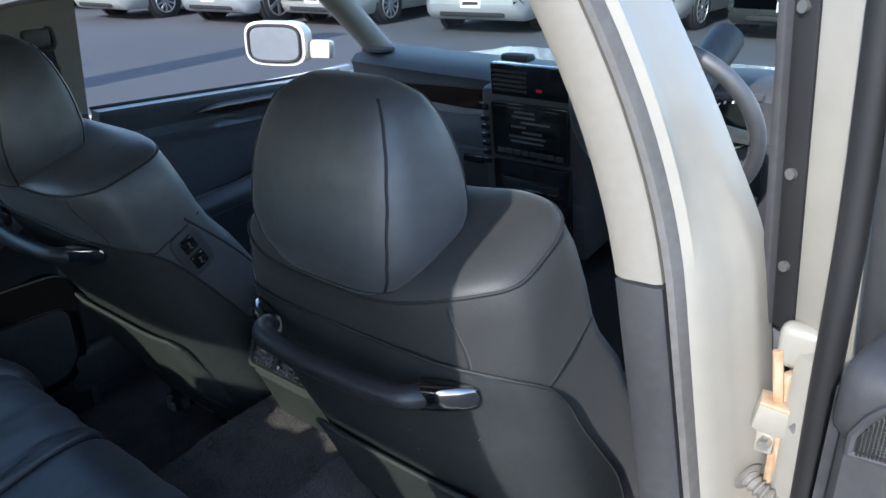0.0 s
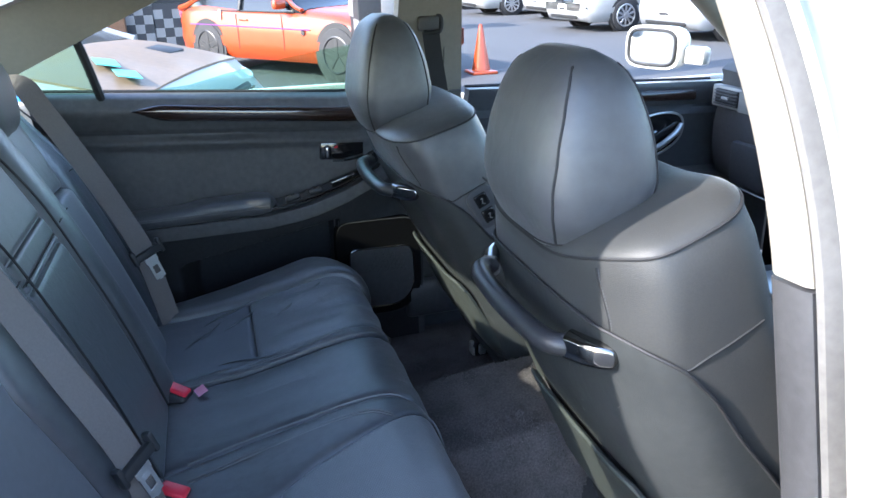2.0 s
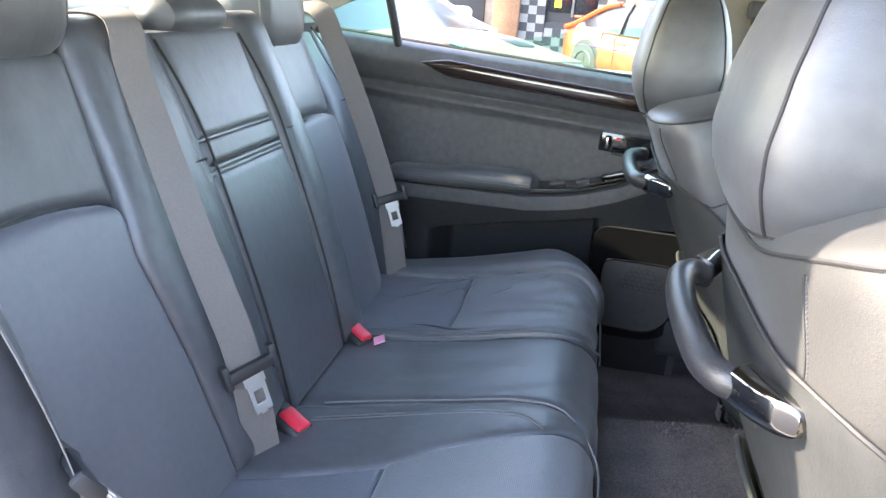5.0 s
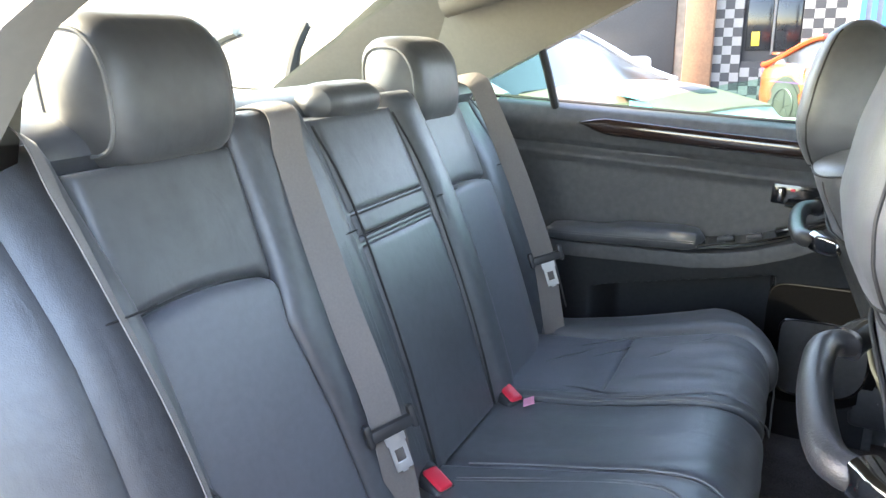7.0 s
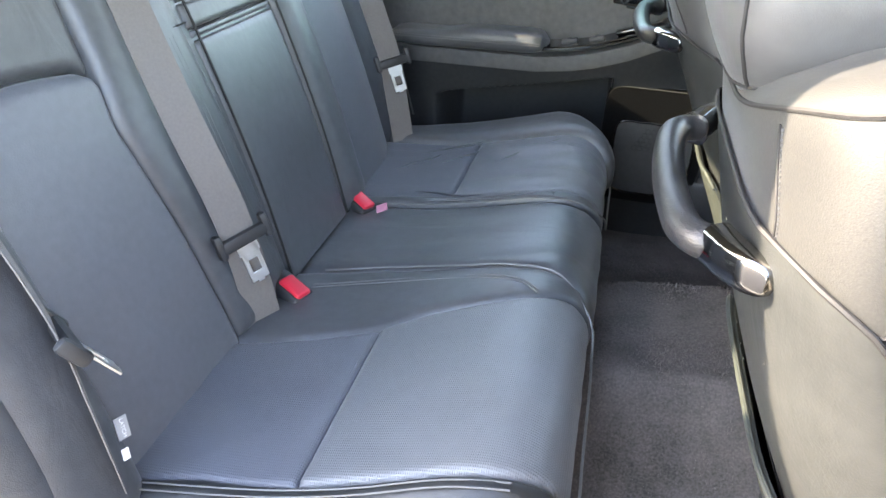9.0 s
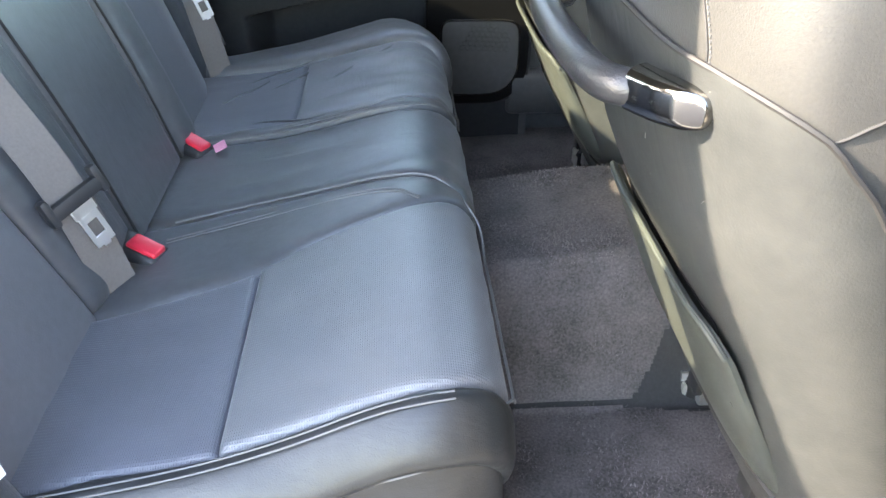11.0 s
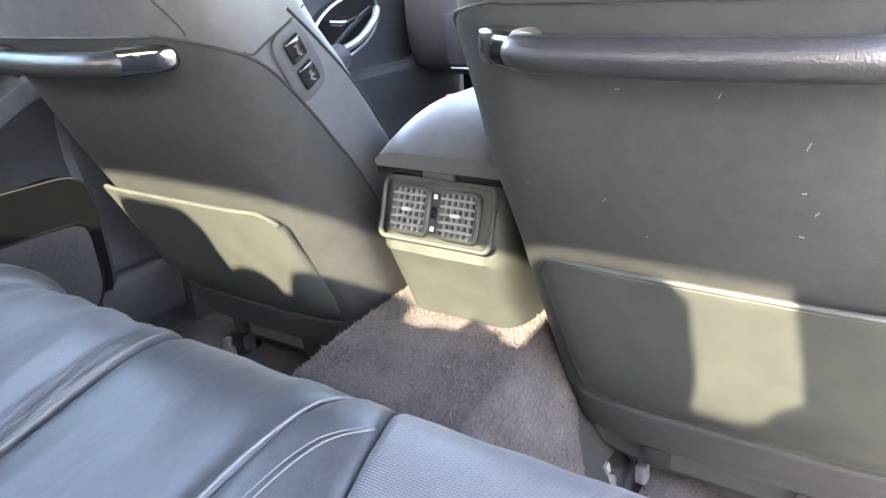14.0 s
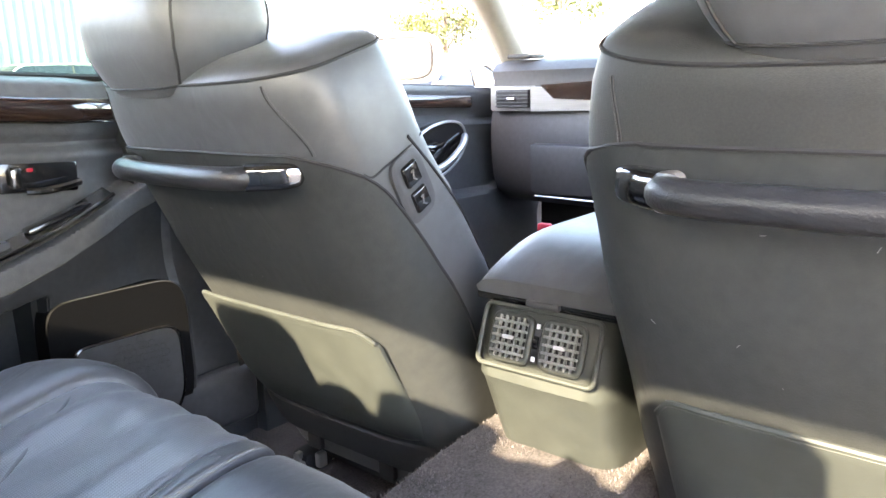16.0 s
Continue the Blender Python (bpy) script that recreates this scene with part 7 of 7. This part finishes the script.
# ---- workshop and yard edge ----
def checker(parent, x0, z0, nx, nz, s, y, skip=0):
    for i in range(nx):
        for j in range(nz):
            ob = new("tile", CHECK_MESH[(i + j + skip) % 2])
            ob.parent = parent
            ob.location = (x0 + s * (i + 0.5), y, z0 + s * (j + 0.5))
            ob.scale = (s, 1, s)


CHECK_MESH = []
for _m in (BRICKDARK, CHECKW):
    _b = box_bm((0.985, 0.02, 0.985), (0, 0, 0), 0.0)
    _me = bpy.data.meshes.new("tile")
    _b.to_mesh(_me)
    _b.free()
    _me.materials.append(_m)
    CHECK_MESH.append(_me)


def workshop():
    w = thing("workshop_building", "workshop front with black and white checkered boards", "building")
    part("wall", box_bm((9.0, 0.3, 4.2), (-4.05, 15.3, 2.1), 0.02), WALLM, w, "grey-brown plaster wall")
    part("roof", box_bm((9.4, 1.2, 0.16), (-4.05, 15.0, 4.25), 0.03), CORR, w)
    part("dark_opening", box_bm((2.6, 0.06, 2.9), (-3.3, 15.13, 1.45), 0.02), BRICKDARK, w, "dark workshop opening")
    part("post", box_bm((0.55, 0.30, 3.6), (-1.50, 14.9, 1.8), 0.03), BROWN, w, "brown painted post")
    part("door_frame", box_bm((1.10, 0.08, 3.2), (-0.18, 15.11, 1.6), 0.02), BRICKDARK, w)
    for x in (-0.42, 0.10):
        wd = part("window", box_bm((0.46, 0.05, 1.05), (x, 15.055, 1.55), 0.02), CARGLASS, w)
        part("window_frame", box_bm((0.05, 0.07, 1.2), (x + 0.26, 15.04, 1.55), 0.01), SEAL, wd)
    part("yellow_sign", box_bm((0.14, 0.02, 0.26), (-0.47, 15.015, 1.25), 0.004), plain("yellow_board", (0.75, 0.5, 0.03), 0.5), w, "small yellow sign")
    b1 = part("checker_board", box_bm((0.52, 0.06, 2.1), (-0.97, 14.98, 0.95), 0.0), BRICKDARK, w)
    checker(b1, -1.23, -0.08, 3, 12, 0.172, 14.945)
    b2 = part("checker_board", box_bm((0.72, 0.06, 3.5), (0.70, 14.98, 1.7), 0.0), BRICKDARK, w)
    checker(b2, 0.34, 0.0, 4, 19, 0.178, 14.945, 1)
    b3 = part("checker_board", box_bm((1.06, 0.05, 0.80), (-0.18, 15.00, 0.42), 0.0), BRICKDARK, w)
    checker(b3, -0.70, 0.0, 6, 4, 0.176, 14.965)
    return w


workshop()


def checker_post():
    p = thing("checkered_post", "square post painted in uneven black and white checks", "post")
    core = part("core", box_bm((0.50, 0.50, 4.0), (2.02, 6.95, 2.0), 0.01), BRICKDARK, p)
    rng = random.Random(2)
    for j in range(13):
        for i in range(2):
            if (i + j) % 2 == 0:
                s = 0.245 + rng.uniform(-0.02, 0.01)
                bm = box_bm((s, 0.012, 0.27 + rng.uniform(-0.02, 0.02)), (1.90 + 0.245 * i + rng.uniform(-0.01, 0.01), 6.697, 0.16 + 0.29 * j), 0.004)
                part("white_check", bm, CHECKW, core)
        bm = box_bm((0.012, 0.25, 0.27), (1.767, 6.83 + 0.245 * (j % 2), 0.16 + 0.29 * j), 0.004)
        part("white_check", bm, CHECKW, core)
    return p


checker_post()


def far_wall():
    w = thing("yard_wall", "pale corrugated metal fence above a brown wall", "wall")
    part("base_wall", box_bm((40, 0.3, 1.5), (20.0, 26.3, 0.75), 0.0), WALLM, w, "grey-brown low wall")
    bm = bmesh.new()
    pts = []
    for k in range(481):
        pts.append((2.9 + k * 0.0775, 26.1 + (0.05 if k % 4 in (1, 2) else 0.0)))
    loops = [[Vector((x, y, 1.45)) for x, y in pts], [Vector((x, y, 4.6)) for x, y in pts]]
    rings(bm, loops, caps=False, closed=False)
    part("corrugated_sheet", bm, CORR, w, "pale corrugated sheet", smooth=False)
    bl = part("blue_shutter", box_bm((1.25, 0.1, 2.2), (2.3, 26.0, 2.0), 0.02), CHECKW, w)
    for k in range(4):
        part("blue_stripe", box_bm((0.16, 0.05, 1.5), (1.85 + 0.30 * k, 25.93, 1.9), 0.0), BLUE, bl, "blue painted stripe")
    part("side_wall", box_bm((0.3, 60, 3.2), (40.0, 2.0, 1.6), 0.0), WALLM, w)


far_wall()


def cone():
    c = thing("traffic_cone", "orange plastic traffic cone on the asphalt", "traffic cone", (3.75, 8.4, 0))
    part("cone_body", cyl_bm(0.13, 0.62, (0, 0, 0.33), "z", 24, 0.025), ORANGE, c)
    part("cone_foot", box_bm((0.36, 0.36, 0.04), (0, 0, 0.02), 0.01), ORANGE, c)


cone()


def tree(x, y, h, seed):
    t = thing("tree", "leafy roadside tree with a thin trunk", "tree", (x, y, 0), "roadside trees")
    rng = random.Random(seed)
    part("trunk", tube_bm([(0, 0, 0), (0.1, 0.05, h * 0.3), (0.0, 0.1, h * 0.55), (0.15, 0.0, h * 0.85)], lambda q: 0.16 * (1 - 0.8 * q), 8, 5), BARK, t)
    vs, fs = [], []
    limbs = []
    for k in range(9):
        a, z = rng.uniform(0, 6.28), h * rng.uniform(0.4, 0.75)
        e = Vector((math.cos(a) * h * 0.28, math.sin(a) * h * 0.28, z + h * rng.uniform(0.08, 0.25)))
        part("limb", tube_bm([(0.05, 0.05, z), e * 0.55 + Vector((0, 0, z * 0.45)), e], lambda q: 0.05 * (1 - 0.85 * q), 6, 3), BARK, t)
        limbs += [e, e * 0.7 + Vector((0, 0, z * 0.3))]
    for c in limbs + [Vector((0, 0, h * 0.9))]:
        for _ in range(170):
            p = c + Vector((rng.gauss(0, h * 0.075), rng.gauss(0, h * 0.075), rng.gauss(0, h * 0.06)))
            d1 = Vector((rng.uniform(-1, 1), rng.uniform(-1, 1), rng.uniform(-1, 1))).normalized() * 0.10
            d2 = d1.cross(Vector((rng.uniform(-1, 1), rng.uniform(-1, 1), 1))).normalized() * 0.05
            n = len(vs)
            vs += [p - d1, p + d2, p + d1, p - d2]
            fs.append((n, n + 1, n + 2, n + 3))
    me = bpy.data.meshes.new("crown")
    me.from_pydata(vs, [], fs)
    me.materials.append(LEAF)
    o = new("crown", me)
    o.parent = t


for _i, (_x, _y, _h) in enumerate(((30, 17, 6.5), (33, 11, 7.0), (34, 4, 7.5), (28, 22, 6.0), (35, -2, 7.0))):
    tree(_x, _y, _h, 20 + _i)
